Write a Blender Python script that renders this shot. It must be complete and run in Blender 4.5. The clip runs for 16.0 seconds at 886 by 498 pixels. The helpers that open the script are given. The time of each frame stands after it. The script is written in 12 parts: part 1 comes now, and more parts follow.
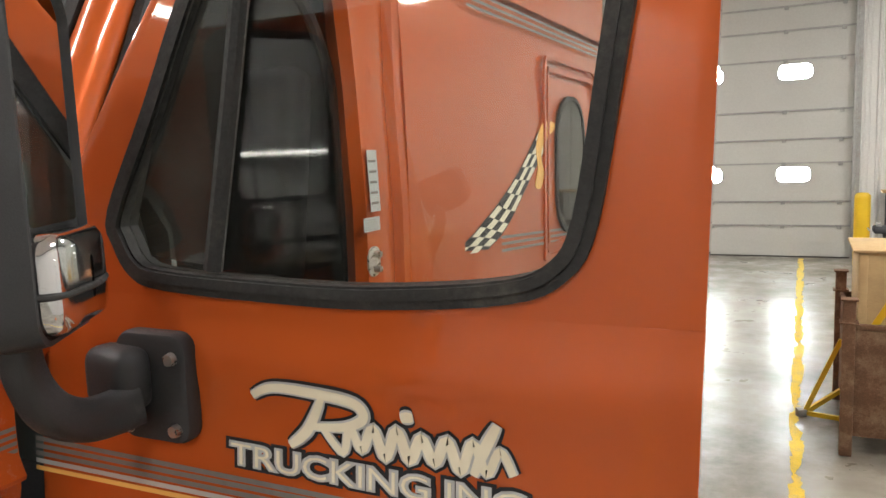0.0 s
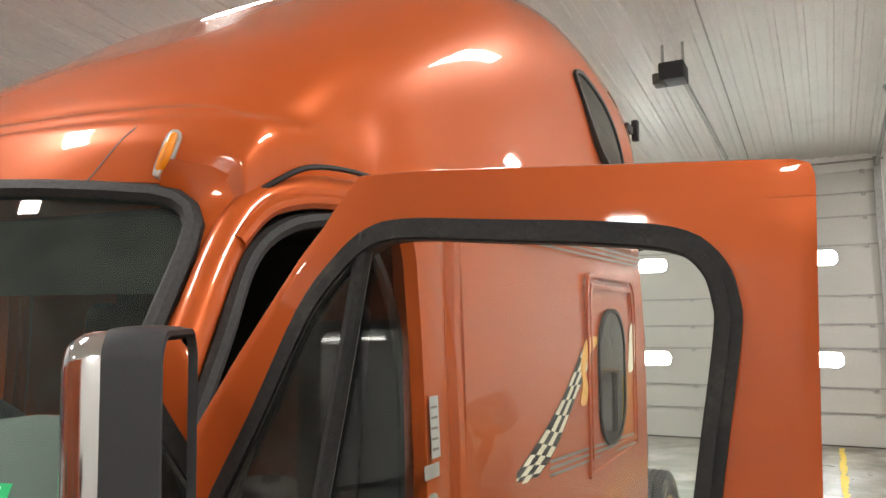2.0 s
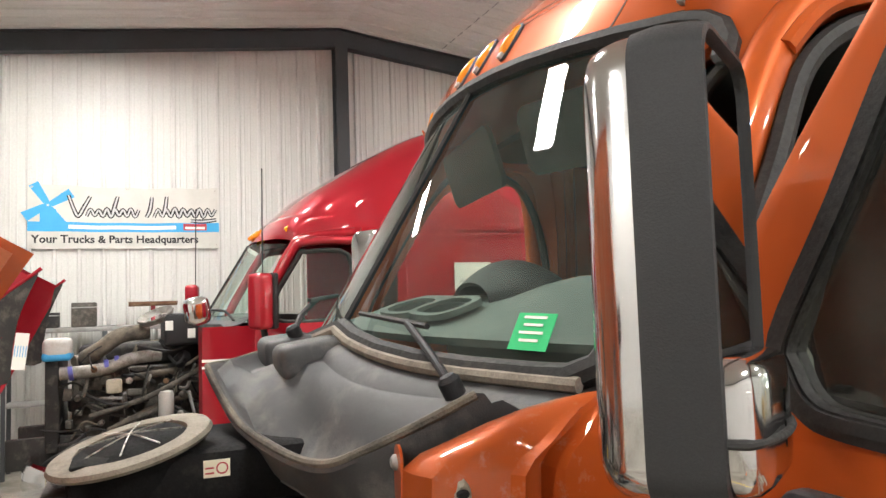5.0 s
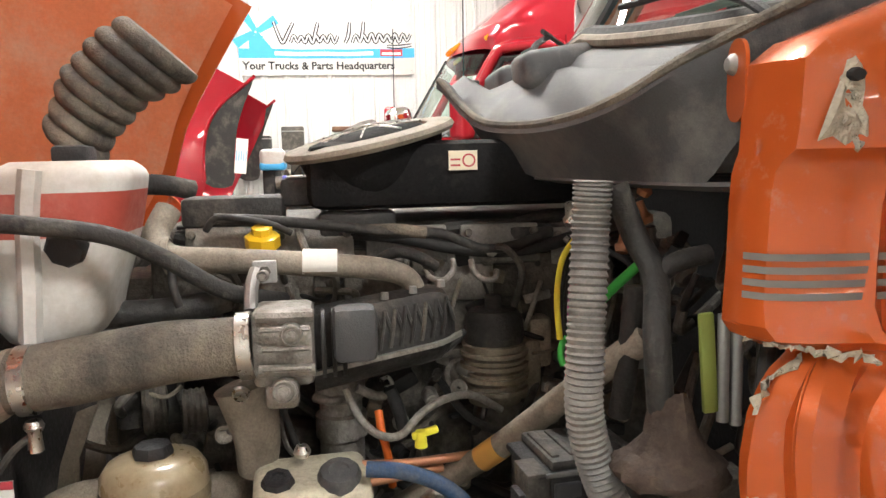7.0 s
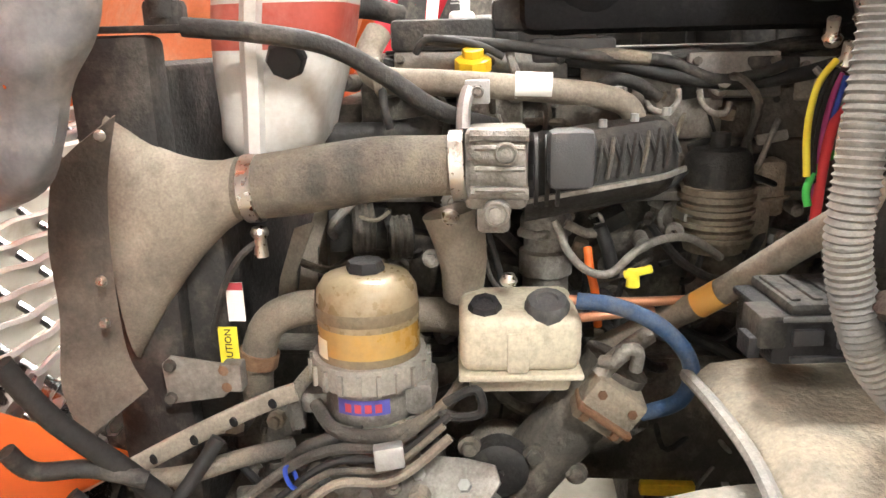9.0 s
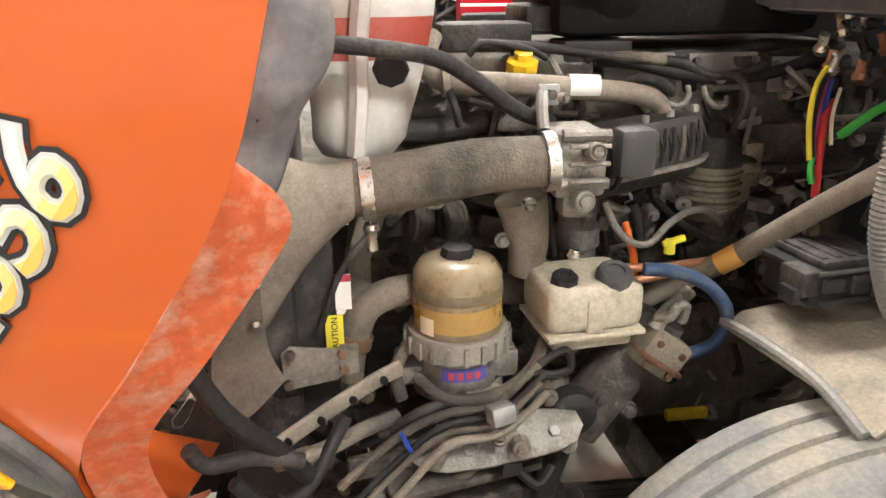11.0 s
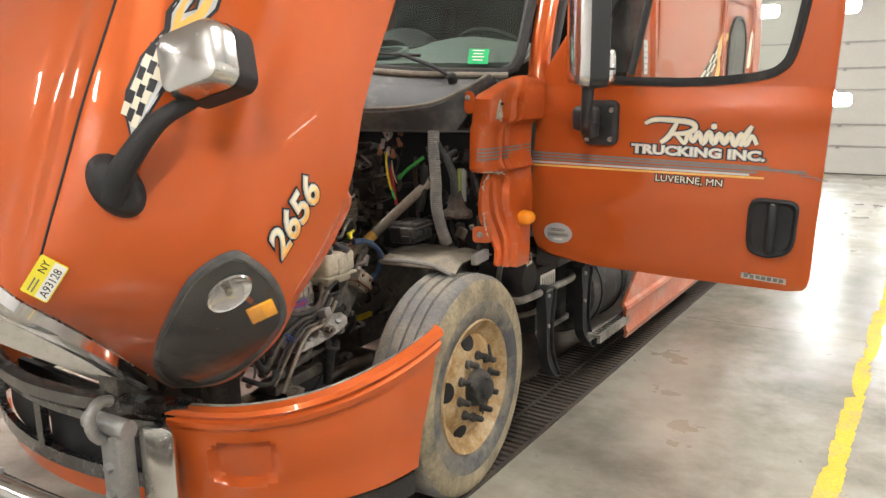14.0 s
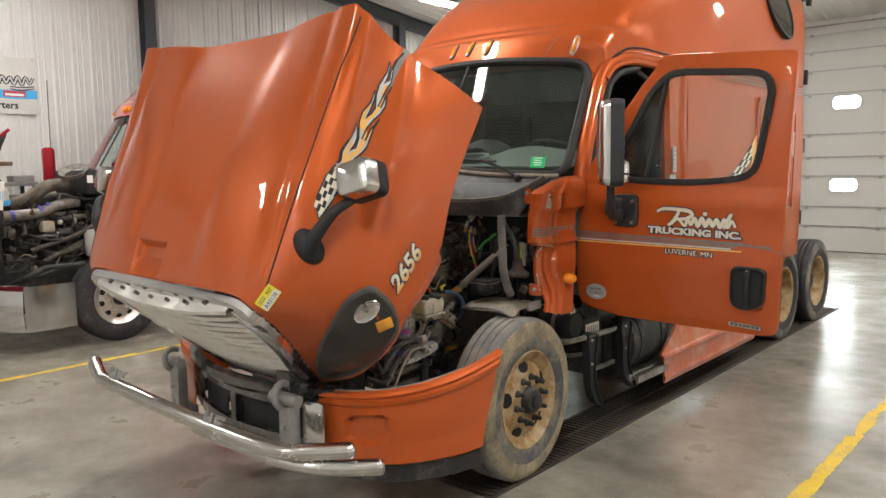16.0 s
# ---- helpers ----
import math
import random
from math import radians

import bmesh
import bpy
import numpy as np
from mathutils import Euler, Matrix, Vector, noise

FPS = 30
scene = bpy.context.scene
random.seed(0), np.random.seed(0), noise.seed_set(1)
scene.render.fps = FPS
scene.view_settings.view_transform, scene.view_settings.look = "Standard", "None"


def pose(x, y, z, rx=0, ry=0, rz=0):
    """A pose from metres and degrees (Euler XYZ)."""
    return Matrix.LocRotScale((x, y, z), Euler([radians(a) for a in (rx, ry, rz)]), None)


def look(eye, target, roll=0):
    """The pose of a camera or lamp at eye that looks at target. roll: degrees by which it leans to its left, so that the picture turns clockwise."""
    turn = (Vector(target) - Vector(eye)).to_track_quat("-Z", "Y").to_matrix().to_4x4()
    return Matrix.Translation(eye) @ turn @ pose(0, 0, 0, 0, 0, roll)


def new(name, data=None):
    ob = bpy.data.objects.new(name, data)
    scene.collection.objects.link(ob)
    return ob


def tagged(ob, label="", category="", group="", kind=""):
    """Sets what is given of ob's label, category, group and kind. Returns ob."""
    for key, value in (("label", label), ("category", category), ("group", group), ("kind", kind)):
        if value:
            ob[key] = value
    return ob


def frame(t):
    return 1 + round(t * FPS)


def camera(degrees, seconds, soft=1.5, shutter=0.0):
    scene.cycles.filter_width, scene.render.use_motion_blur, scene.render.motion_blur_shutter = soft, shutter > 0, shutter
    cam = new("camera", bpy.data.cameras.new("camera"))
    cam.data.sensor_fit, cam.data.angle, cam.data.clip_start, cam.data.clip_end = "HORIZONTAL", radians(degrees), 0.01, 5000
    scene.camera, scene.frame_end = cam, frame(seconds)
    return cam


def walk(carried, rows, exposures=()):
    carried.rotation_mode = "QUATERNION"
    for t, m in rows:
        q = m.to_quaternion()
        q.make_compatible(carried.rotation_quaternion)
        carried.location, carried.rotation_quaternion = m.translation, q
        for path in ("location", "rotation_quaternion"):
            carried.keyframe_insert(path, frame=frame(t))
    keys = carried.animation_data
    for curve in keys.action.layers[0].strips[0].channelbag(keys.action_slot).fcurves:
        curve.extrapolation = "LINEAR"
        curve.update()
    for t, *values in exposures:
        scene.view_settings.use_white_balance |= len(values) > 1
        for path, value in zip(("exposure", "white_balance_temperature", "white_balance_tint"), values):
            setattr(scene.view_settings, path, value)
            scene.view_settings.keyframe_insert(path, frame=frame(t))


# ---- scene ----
cam = camera(61.7, 16.0)
PATH = [
    (0, (2.552, -0.312, 2.071), (1.683, 1.471, 1.818), -2.2),
    (0.5, (2.545, -0.334, 2.125), (1.684, 1.469, 2.041), -2.6),
    (1, (2.503, -0.371, 2.275), (1.657, 1.441, 2.261), -1.0),
    (1.5, (2.500, -0.407, 2.310), (1.624, 1.388, 2.411), -0.9),
    (2, (2.465, -0.423, 2.356), (1.554, 1.348, 2.537), -1.0),
    (2.5, (2.460, -0.455, 2.383), (1.354, 1.197, 2.596), -1.0),
    (3, (2.428, -0.437, 2.373), (1.084, 1.027, 2.600), -1.2),
    (3.5, (2.367, -0.385, 2.318), (0.901, 0.956, 2.547), -1.4),
    (4, (2.326, -0.327, 2.250), (0.721, 0.846, 2.469), -1.3),
    (4.5, (2.282, -0.246, 2.164), (0.530, 0.698, 2.364), -1.8),
    (4.7, (2.262, -0.217, 2.120), (0.469, 0.649, 2.309), -1.9),
    (6.8, (1.901, -0.321, 1.708), (-0.054, 0.043, 1.490), -1.3),
    (7, (1.891, -0.310, 1.680), (-0.072, -0.008, 1.441), -1.3),
    (7.5, (1.875, -0.314, 1.648), (-0.094, -0.176, 1.326), -1.3),
    (8, (1.850, -0.333, 1.605), (-0.112, -0.334, 1.219), -1.4),
    (8.5, (1.837, -0.355, 1.584), (-0.104, -0.451, 1.114), -1.2),
    (9, (1.830, -0.371, 1.580), (-0.086, -0.549, 1.032), -1.4),
    (9.2, (1.832, -0.382, 1.574), (-0.077, -0.574, 1.012), -1.1),
    (11.3, (2.035, -0.965, 1.706), (0.227, -0.453, 1.020), -0.3),
    (11.5, (2.097, -1.050, 1.708), (0.349, -0.333, 1.052), -0.5),
    (12, (2.138, -1.351, 1.718), (0.555, -0.316, 1.068), -0.5),
    (12.5, (2.243, -1.675, 1.743), (0.850, -0.385, 1.112), -0.4),
    (13, (2.419, -2.007, 1.765), (1.246, -0.491, 1.196), -0.3),
    (13.5, (2.558, -2.369, 1.782), (1.481, -0.756, 1.295), -0.7),
    (14, (2.827, -2.698, 1.832), (1.734, -1.077, 1.408), -0.9),
    (14.5, (3.079, -2.981, 1.872), (1.917, -1.389, 1.531), -0.9),
    (15, (3.315, -3.261, 1.914), (2.070, -1.721, 1.633), -0.9),
    (15.5, (3.568, -3.475, 1.915), (2.275, -1.969, 1.675), -0.9),
    (16, (3.784, -3.705, 1.938), (2.459, -2.222, 1.727), -0.9),
]
walk(cam, [(t, look(eye, target, roll)) for t, eye, target, roll in PATH],
     exposures=[(0, 0.34), (1, 0.34), (3, 0.38), (4.7, 0.6), (6.8, 1.0), (7.5, 1.56), (8.2, 1.93), (9, 1.97), (11.3, 1.44), (12.5, 1.12), (13.5, 0.9), (14.5, 0.74), (16, 0.22)])

# ---- world, daylight and shop lamps ----
world = bpy.data.worlds.new("sky")
scene.world = world
world.use_nodes = True
wn = world.node_tree
sky = wn.nodes.new("ShaderNodeTexSky")
sky.sky_type, sky.sun_disc, sky.sun_elevation, sky.sun_rotation = "NISHITA", False, radians(35), radians(20)
wn.links.new(sky.outputs["Color"], wn.nodes["Background"].inputs["Color"])
wn.nodes["Background"].inputs["Strength"].default_value = 0.12
sun = new("sun", bpy.data.lights.new("sun", "SUN"))
sun.data.energy, sun.data.angle, sun.data.color = 2.0, radians(1), (1, 0.95, 0.88)
sun.matrix_world = look((0, 40, 30), (0, 10, 0))

LEAN = Matrix.Translation((1.2, 0, 0)) @ Matrix.Rotation(radians(0.8), 4, "Y") @ Matrix.Translation((-1.2, 0, 0))
HINGE = Matrix.Translation((0, -1.2, 0.7)) @ Matrix.Rotation(radians(55), 4, "X") @ Matrix.Translation((0, 1.2, -0.7))
HOOD = LEAN @ HINGE


# ---- materials ----
def material(name, color, rough=0.5, metal=0.0, vary=0.25, scale=6.0, bump=0.15, fine=60.0, coat=0.0, dust=None, dust_amount=0.0,
             dust_scale=3.0, rvary=0.15, spec=0.5, trans=0.0, ior=1.45, random_tint=0.0, flake=0.0, grain=0.3):
    """A surface with two scales of variation in colour, roughness and relief; dust lies as soft uneven patches."""
    m = bpy.data.materials.new(name)
    m.use_nodes = True
    t = m.node_tree
    b = t.nodes["Principled BSDF"]
    co = t.nodes.new("ShaderNodeTexCoord")

    def noise_at(s, detail=6.0, rough_=0.6):
        n = t.nodes.new("ShaderNodeTexNoise")
        n.inputs["Scale"].default_value, n.inputs["Detail"].default_value, n.inputs["Roughness"].default_value = s, detail, rough_
        t.links.new(co.outputs["Object"], n.inputs["Vector"])
        return n

    def blend(kind, fac, a, c):
        n = t.nodes.new("ShaderNodeMix")
        n.data_type, n.blend_type = "RGBA", kind
        for value, slot in ((fac, n.inputs[0]), (a, n.inputs[6]), (c, n.inputs[7])):
            if hasattr(value, "links"):
                t.links.new(value, slot)
            else:
                slot.default_value = value
        return n.outputs[2]

    def ramp(src, lo, hi, v0=0.0, v1=1.0):
        n = t.nodes.new("ShaderNodeMapRange")
        n.inputs[1].default_value, n.inputs[2].default_value, n.inputs[3].default_value, n.inputs[4].default_value = lo, hi, v0, v1
        t.links.new(src, n.inputs[0])
        return n.outputs[0]

    big, small = noise_at(scale), noise_at(fine, 3.0)
    col = (*color, 1)
    dark = tuple(c * (1 - vary) for c in color) + (1,)
    light = tuple(min(1, c * (1 + vary * 0.6)) for c in color) + (1,)
    out = blend("MIX", ramp(big.outputs["Fac"], 0.3, 0.7), dark, light)
    out = blend("MIX", 0.5, out, col)
    if flake:
        v = t.nodes.new("ShaderNodeTexVoronoi")
        v.inputs["Scale"].default_value = 900
        t.links.new(co.outputs["Object"], v.inputs["Vector"])
        out = blend("OVERLAY", flake, out, v.outputs["Color"])
    if random_tint:
        info = t.nodes.new("ShaderNodeObjectInfo")
        out = blend("MULTIPLY", random_tint, out, blend("MIX", info.outputs["Random"], (0.5, 0.5, 0.5, 1), (1.1, 1.08, 1.02, 1)))
    rough_out = ramp(small.outputs["Fac"], 0.3, 0.7, max(0.02, rough - rvary * 0.5), min(1, rough + rvary))
    if dust:
        d = noise_at(dust_scale, 8.0, 0.7)
        f = ramp(d.outputs["Fac"], 0.62 - 0.45 * dust_amount, 0.85 - 0.3 * dust_amount, 0, min(1, 0.5 + dust_amount))
        out = blend("MIX", f, out, (*dust, 1))
        mx = t.nodes.new("ShaderNodeMix")
        t.links.new(f, mx.inputs[0])
        t.links.new(rough_out, mx.inputs[2])
        mx.inputs[3].default_value = 0.85
        rough_out = mx.outputs[0]
        specks = ramp(noise_at(fine * 1.7, 5.0, 0.7).outputs["Fac"], 0.36, 0.64)
        out = blend("MULTIPLY", grain, out, blend("MIX", specks, (0.35, 0.34, 0.33, 1), (1.25, 1.25, 1.25, 1)))
    t.links.new(out, b.inputs["Base Color"])
    t.links.new(rough_out, b.inputs["Roughness"])
    b.inputs["Metallic"].default_value = metal
    b.inputs["Specular IOR Level"].default_value = spec
    b.inputs["Coat Weight"].default_value = coat
    b.inputs["Coat Roughness"].default_value = 0.04
    b.inputs["Transmission Weight"].default_value = trans
    b.inputs["IOR"].default_value = ior
    if bump:
        bp = t.nodes.new("ShaderNodeBump")
        bp.inputs["Strength"].default_value, bp.inputs["Distance"].default_value = bump, 0.01
        t.links.new(small.outputs["Fac"], bp.inputs["Height"])
        t.links.new(bp.outputs["Normal"], b.inputs["Normal"])
    return m


def glow(name, color, strength):
    m = bpy.data.materials.new(name)
    m.use_nodes = True
    b = m.node_tree.nodes["Principled BSDF"]
    b.inputs["Base Color"].default_value = (*color, 1)
    b.inputs["Emission Color"].default_value = (*color, 1)
    b.inputs["Emission Strength"].default_value = strength
    return m


def clear_glass(name, tint, rough=0.0, dirt_haze=0.06, face=0.045):
    """A thin pane: mostly see-through, with a glossy face that strengthens at a slant, and a diffuse film for dust and
    painted haze.
    """
    m = bpy.data.materials.new(name)
    m.use_nodes = True
    t = m.node_tree
    t.nodes.clear()
    out = t.nodes.new("ShaderNodeOutputMaterial")
    tr, gl, df = t.nodes.new("ShaderNodeBsdfTransparent"), t.nodes.new("ShaderNodeBsdfGlossy"), t.nodes.new("ShaderNodeBsdfDiffuse")
    tr.inputs[0].default_value = (*tint, 1)
    gl.inputs["Roughness"].default_value = rough
    df.inputs[0].default_value = (0.45, 0.43, 0.38, 1)
    lw, pw, ma = t.nodes.new("ShaderNodeLayerWeight"), t.nodes.new("ShaderNodeMath"), t.nodes.new("ShaderNodeMath")
    lw.inputs[0].default_value = 0.5
    pw.operation, pw.inputs[1].default_value = "POWER", 5.0
    ma.operation, ma.inputs[1].default_value, ma.inputs[2].default_value = "MULTIPLY_ADD", 1 - face, face
    t.links.new(lw.outputs["Facing"], pw.inputs[0])
    t.links.new(pw.outputs[0], ma.inputs[0])
    a, c = t.nodes.new("ShaderNodeMixShader"), t.nodes.new("ShaderNodeMixShader")
    t.links.new(ma.outputs[0], a.inputs[0])
    t.links.new(tr.outputs[0], a.inputs[1])
    t.links.new(gl.outputs[0], a.inputs[2])
    n, co, mp = t.nodes.new("ShaderNodeTexNoise"), t.nodes.new("ShaderNodeTexCoord"), t.nodes.new("ShaderNodeMapRange")
    n.inputs["Scale"].default_value, n.inputs["Detail"].default_value = 9, 8
    t.links.new(co.outputs["Object"], n.inputs["Vector"])
    mp.inputs[1].default_value, mp.inputs[2].default_value, mp.inputs[3].default_value, mp.inputs[4].default_value = 0.35, 0.75, dirt_haze * 0.6, dirt_haze * 1.7
    t.links.new(n.outputs["Fac"], mp.inputs[0])
    t.links.new(mp.outputs[0], c.inputs[0])
    t.links.new(a.outputs[0], c.inputs[1])
    t.links.new(df.outputs[0], c.inputs[2])
    t.links.new(c.outputs[0], out.inputs[0])
    return m


DUST = (0.34, 0.29, 0.23)
ORANGE = material("orange_paint", (0.5, 0.094, 0.017), 0.35, 0.2, 0.1, 1.5, 0.0, 900, coat=1.0, rvary=0.03, spec=0.12)
ORANGE.node_tree.nodes["Principled BSDF"].inputs["Coat IOR"].default_value = 1.45
ORANGE_CHIPPED = material("chipped_orange_paint", (0.5, 0.094, 0.017), 0.35, 0.22, 0.15, 6, 0.05, 300, coat=0.9, dust=(0.5, 0.36, 0.28), dust_amount=0.1, dust_scale=24, spec=0.15, grain=0.0)
ORANGE_IN = material("orange_underside", (0.66, 0.2, 0.085), 0.6, 0, 0.2, 3, 0.1, 40, dust=(0.52, 0.36, 0.26), dust_amount=0.4, grain=0.12)
ORANGE_WORN = material("worn_orange_flange", (0.52, 0.1, 0.03), 0.5, 0, 0.3, 8, 0.3, 30, dust=(0.55, 0.38, 0.3), dust_amount=0.33, dust_scale=26)
RED = material("red_paint", (0.36, 0.012, 0.024), 0.36, 0.32, 0.12, 1.5, 0.0, 900, coat=1.0, rvary=0.03, spec=0.12)
RUBBER = material("black_rubber", (0.022, 0.022, 0.022), 0.6, 0, 0.3, 8, 0.2, 80, dust=(0.2, 0.18, 0.15), dust_amount=0.15)
PLASTIC = material("black_plastic", (0.025, 0.025, 0.027), 0.5, 0, 0.25, 8, 0.25, 220, spec=0.35)
GREY_PLASTIC = material("grey_textured_plastic", (0.07, 0.072, 0.076), 0.5, 0, 0.25, 5, 0.2, 300, dust=(0.26, 0.245, 0.225), dust_amount=0.28, dust_scale=5, grain=0.25)
DARK_PLASTIC = material("dark_grey_plastic", (0.033, 0.034, 0.037), 0.5, 0, 0.2, 5, 0.12, 400, dust=(0.25, 0.24, 0.22), dust_amount=0.08, dust_scale=5, grain=0.12)
DUSTY_BLACK = material("dusty_black", (0.028, 0.027, 0.026), 0.6, 0, 0.4, 7, 0.3, 90, dust=(0.2, 0.178, 0.15), dust_amount=0.24, dust_scale=7)
DARK_METAL = material("grimy_dark_metal", (0.09, 0.084, 0.074), 0.6, 0.25, 0.5, 9, 0.5, 70, dust=(0.27, 0.24, 0.2), dust_amount=0.36, dust_scale=13)
CAST = material("dusty_cast_aluminium", (0.33, 0.315, 0.29), 0.5, 0.45, 0.45, 14, 0.45, 90, dust=(0.12, 0.1, 0.08), dust_amount=0.38, dust_scale=16)
TAN_METAL = material("dust_covered_pipe", (0.31, 0.275, 0.225), 0.7, 0.15, 0.4, 10, 0.15, 120, dust=(0.13, 0.11, 0.09), dust_amount=0.36, dust_scale=11)
HOSE = material("dusty_rubber_hose", (0.08, 0.074, 0.066), 0.85, 0, 0.35, 6, 0.45, 160, dust=(0.3, 0.26, 0.2), dust_amount=0.5, dust_scale=4)
BRIGHT = material("bright_steel_band", (0.62, 0.6, 0.56), 0.28, 1.0, 0.2, 20, 0.1, 90)
CHROME = material("chrome", (0.72, 0.72, 0.73), 0.09, 1.0, 0.1, 8, 0.0, 300, rvary=0.06)
WORN_CHROME = material("worn_chrome", (0.6, 0.59, 0.57), 0.16, 1.0, 0.15, 9, 0.004, 300, dust=(0.3, 0.27, 0.22), dust_amount=0.12, dust_scale=14, rvary=0.1, grain=0.0)
BLACK_CHROME = material("dark_chrome_trim", (0.2, 0.2, 0.205), 0.16, 1.0, 0.3, 9, 0.01, 200, dust=(0.2, 0.18, 0.15), dust_amount=0.2, dust_scale=9, grain=0.0)
MIRROR = material("mirror_glass", (0.85, 0.86, 0.87), 0.02, 1.0, 0.03, 3, 0.0, 30, rvary=0.02)
STEEL = material("galvanised_steel", (0.4, 0.4, 0.39), 0.5, 0.7, 0.3, 14, 0.2, 60, dust=(0.3, 0.26, 0.2), dust_amount=0.2, grain=0.12)
DIRTY_STEEL = material("dirty_galvanised_plate", (0.31, 0.3, 0.275), 0.6, 0.3, 0.3, 9, 0.3, 60, dust=(0.1, 0.08, 0.06), dust_amount=0.5, dust_scale=5)
GRATE = material("dark_cast_grate", (0.05, 0.043, 0.038), 0.7, 0.2, 0.4, 9, 0.4, 60, dust=(0.12, 0.085, 0.06), dust_amount=0.4, dust_scale=6)
TYRE = material("worn_tyre", (0.09, 0.095, 0.105), 0.7, 0, 0.35, 4, 0.35, 60, dust=(0.36, 0.31, 0.21), dust_amount=0.42, dust_scale=4)
TYRE_TAN = material("dusty_tyre_shoulder", (0.12, 0.11, 0.09), 0.85, 0, 0.3, 6, 0.4, 60, dust=(0.4, 0.34, 0.22), dust_amount=0.72, dust_scale=7)
TYRE_BLACK = material("black_tyre", (0.03, 0.03, 0.032), 0.65, 0, 0.3, 5, 0.3, 60, dust=(0.2, 0.18, 0.15), dust_amount=0.12, dust_scale=5)
TYRE_GREY = material("grey_tyre_tread", (0.17, 0.17, 0.17), 0.85, 0, 0.3, 4, 0.4, 60, dust=(0.33, 0.29, 0.22), dust_amount=0.4, dust_scale=5)
RIM = material("rusty_tan_rim", (0.36, 0.22, 0.08), 0.6, 0.15, 0.45, 9, 0.4, 40, dust=(0.56, 0.47, 0.33), dust_amount=0.46, dust_scale=9)
BROWN_GRIME = material("dark_brown_grime", (0.045, 0.03, 0.023), 0.8, 0, 0.5, 12, 0.5, 60, dust=(0.11, 0.08, 0.06), dust_amount=0.3, dust_scale=20)
RUST = material("brown_rust", (0.17, 0.09, 0.05), 0.8, 0.1, 0.45, 9, 0.5, 60, dust=(0.3, 0.22, 0.14), dust_amount=0.35, dust_scale=9)
ALLOY = material("polished_alloy_wheel", (0.62, 0.61, 0.58), 0.3, 1.0, 0.15, 10, 0.1, 60)
CLOTH_BLACK = material("dark_interior", (0.012, 0.012, 0.013), 0.9, 0, 0.3, 6, 0.2, 90)
DASH = material("grey_green_dash", (0.12, 0.138, 0.128), 0.65, 0, 0.2, 4, 0.2, 240, dust=(0.3, 0.3, 0.27), dust_amount=0.18, grain=0.12)
WHITE_PAINT = material("white_panel", (0.52, 0.52, 0.49), 0.42, 0, 0.06, 1.2, 0.05, 30, dust=(0.5, 0.46, 0.38), dust_amount=0.05, dust_scale=0.8, grain=0.12)
LINER = material("white_steel_liner", (0.68, 0.68, 0.66), 0.38, 0, 0.08, 0.9, 0.05, 25, dust=(0.5, 0.48, 0.42), dust_amount=0.04, dust_scale=0.7, grain=0.12)
CEILING_LINER = material("white_ceiling_liner", (0.66, 0.65, 0.62), 0.4, 0, 0.1, 0.8, 0.05, 25, dust=(0.45, 0.42, 0.37), dust_amount=0.08, dust_scale=0.6, grain=0.12)
DARK_STEEL = material("dark_grey_frame_steel", (0.055, 0.06, 0.066), 0.55, 0.1, 0.2, 2, 0.1, 40)
CONCRETE = material("sealed_concrete", (0.32, 0.295, 0.245), 0.3, 0, 0.45, 1.3, 0.02, 3.0, coat=0.7, dust=(0.085, 0.072, 0.055), dust_amount=0.45, dust_scale=0.8, rvary=0.25, grain=0.12)
CONCRETE.node_tree.nodes["Principled BSDF"].inputs["Coat Roughness"].default_value = 0.24
YELLOW = material("worn_yellow_paint", (0.72, 0.5, 0.03), 0.5, 0, 0.15, 5, 0.15, 40, dust=(0.38, 0.34, 0.27), dust_amount=0.3, dust_scale=6)
YELLOW_CLEAN = material("yellow_enamel", (0.78, 0.5, 0.02), 0.4, 0, 0.12, 4, 0.05, 40)
AMBER_WIDE = material("amber_reflector", (1.0, 0.42, 0.012), 0.2, 0, 0.15, 60, 0.1, 200, coat=0.5)
LAMP_BEZEL = material("cloudy_lamp_bezel", (0.42, 0.38, 0.32), 0.3, 0, 0.25, 30, 0.1, 200, coat=0.5)
AMBER = material("amber_lens", (0.85, 0.28, 0.01), 0.12, 0, 0.2, 40, 0.1, 200, coat=1.0)
LENS_CLEAR = clear_glass("clear_lens", (0.96, 0.96, 0.94), dirt_haze=0.02)
WHITE = material("white_vinyl", (0.82, 0.82, 0.78), 0.4, 0, 0.05, 6, 0, 40)
PRINT = material("black_print", (0.015, 0.015, 0.018), 0.5, 0, 0.1, 6, 0, 40)
SILVER = material("silver_vinyl", (0.55, 0.56, 0.56), 0.35, 0.4, 0.1, 20, 0, 40)
STRIPE = material("grey_stripe_vinyl", (0.2, 0.19, 0.18), 0.4, 0.2, 0.2, 30, 0, 40)
GOLD = material("gold_vinyl", (0.85, 0.47, 0.12), 0.4, 0, 0.15, 12, 0, 40)
CREAM = material("cream_vinyl", (0.8, 0.74, 0.58), 0.4, 0, 0.12, 12, 0, 40)
GREEN = material("green_sticker", (0.02, 0.5, 0.17), 0.5, 0, 0.1, 12, 0, 40)
BLUE = material("blue_print", (0.06, 0.4, 0.75), 0.5, 0, 0.1, 6, 0, 40)
DEEP_BLUE = material("deep_blue_label", (0.1, 0.1, 0.42), 0.5, 0, 0.15, 12, 0, 40)
LABEL_RED = material("red_label", (0.5, 0.06, 0.08), 0.5, 0, 0.15, 12, 0, 40)
TAG_YELLOW = material("yellow_sticker", (0.85, 0.75, 0.06), 0.5, 0, 0.1, 8, 0, 40)
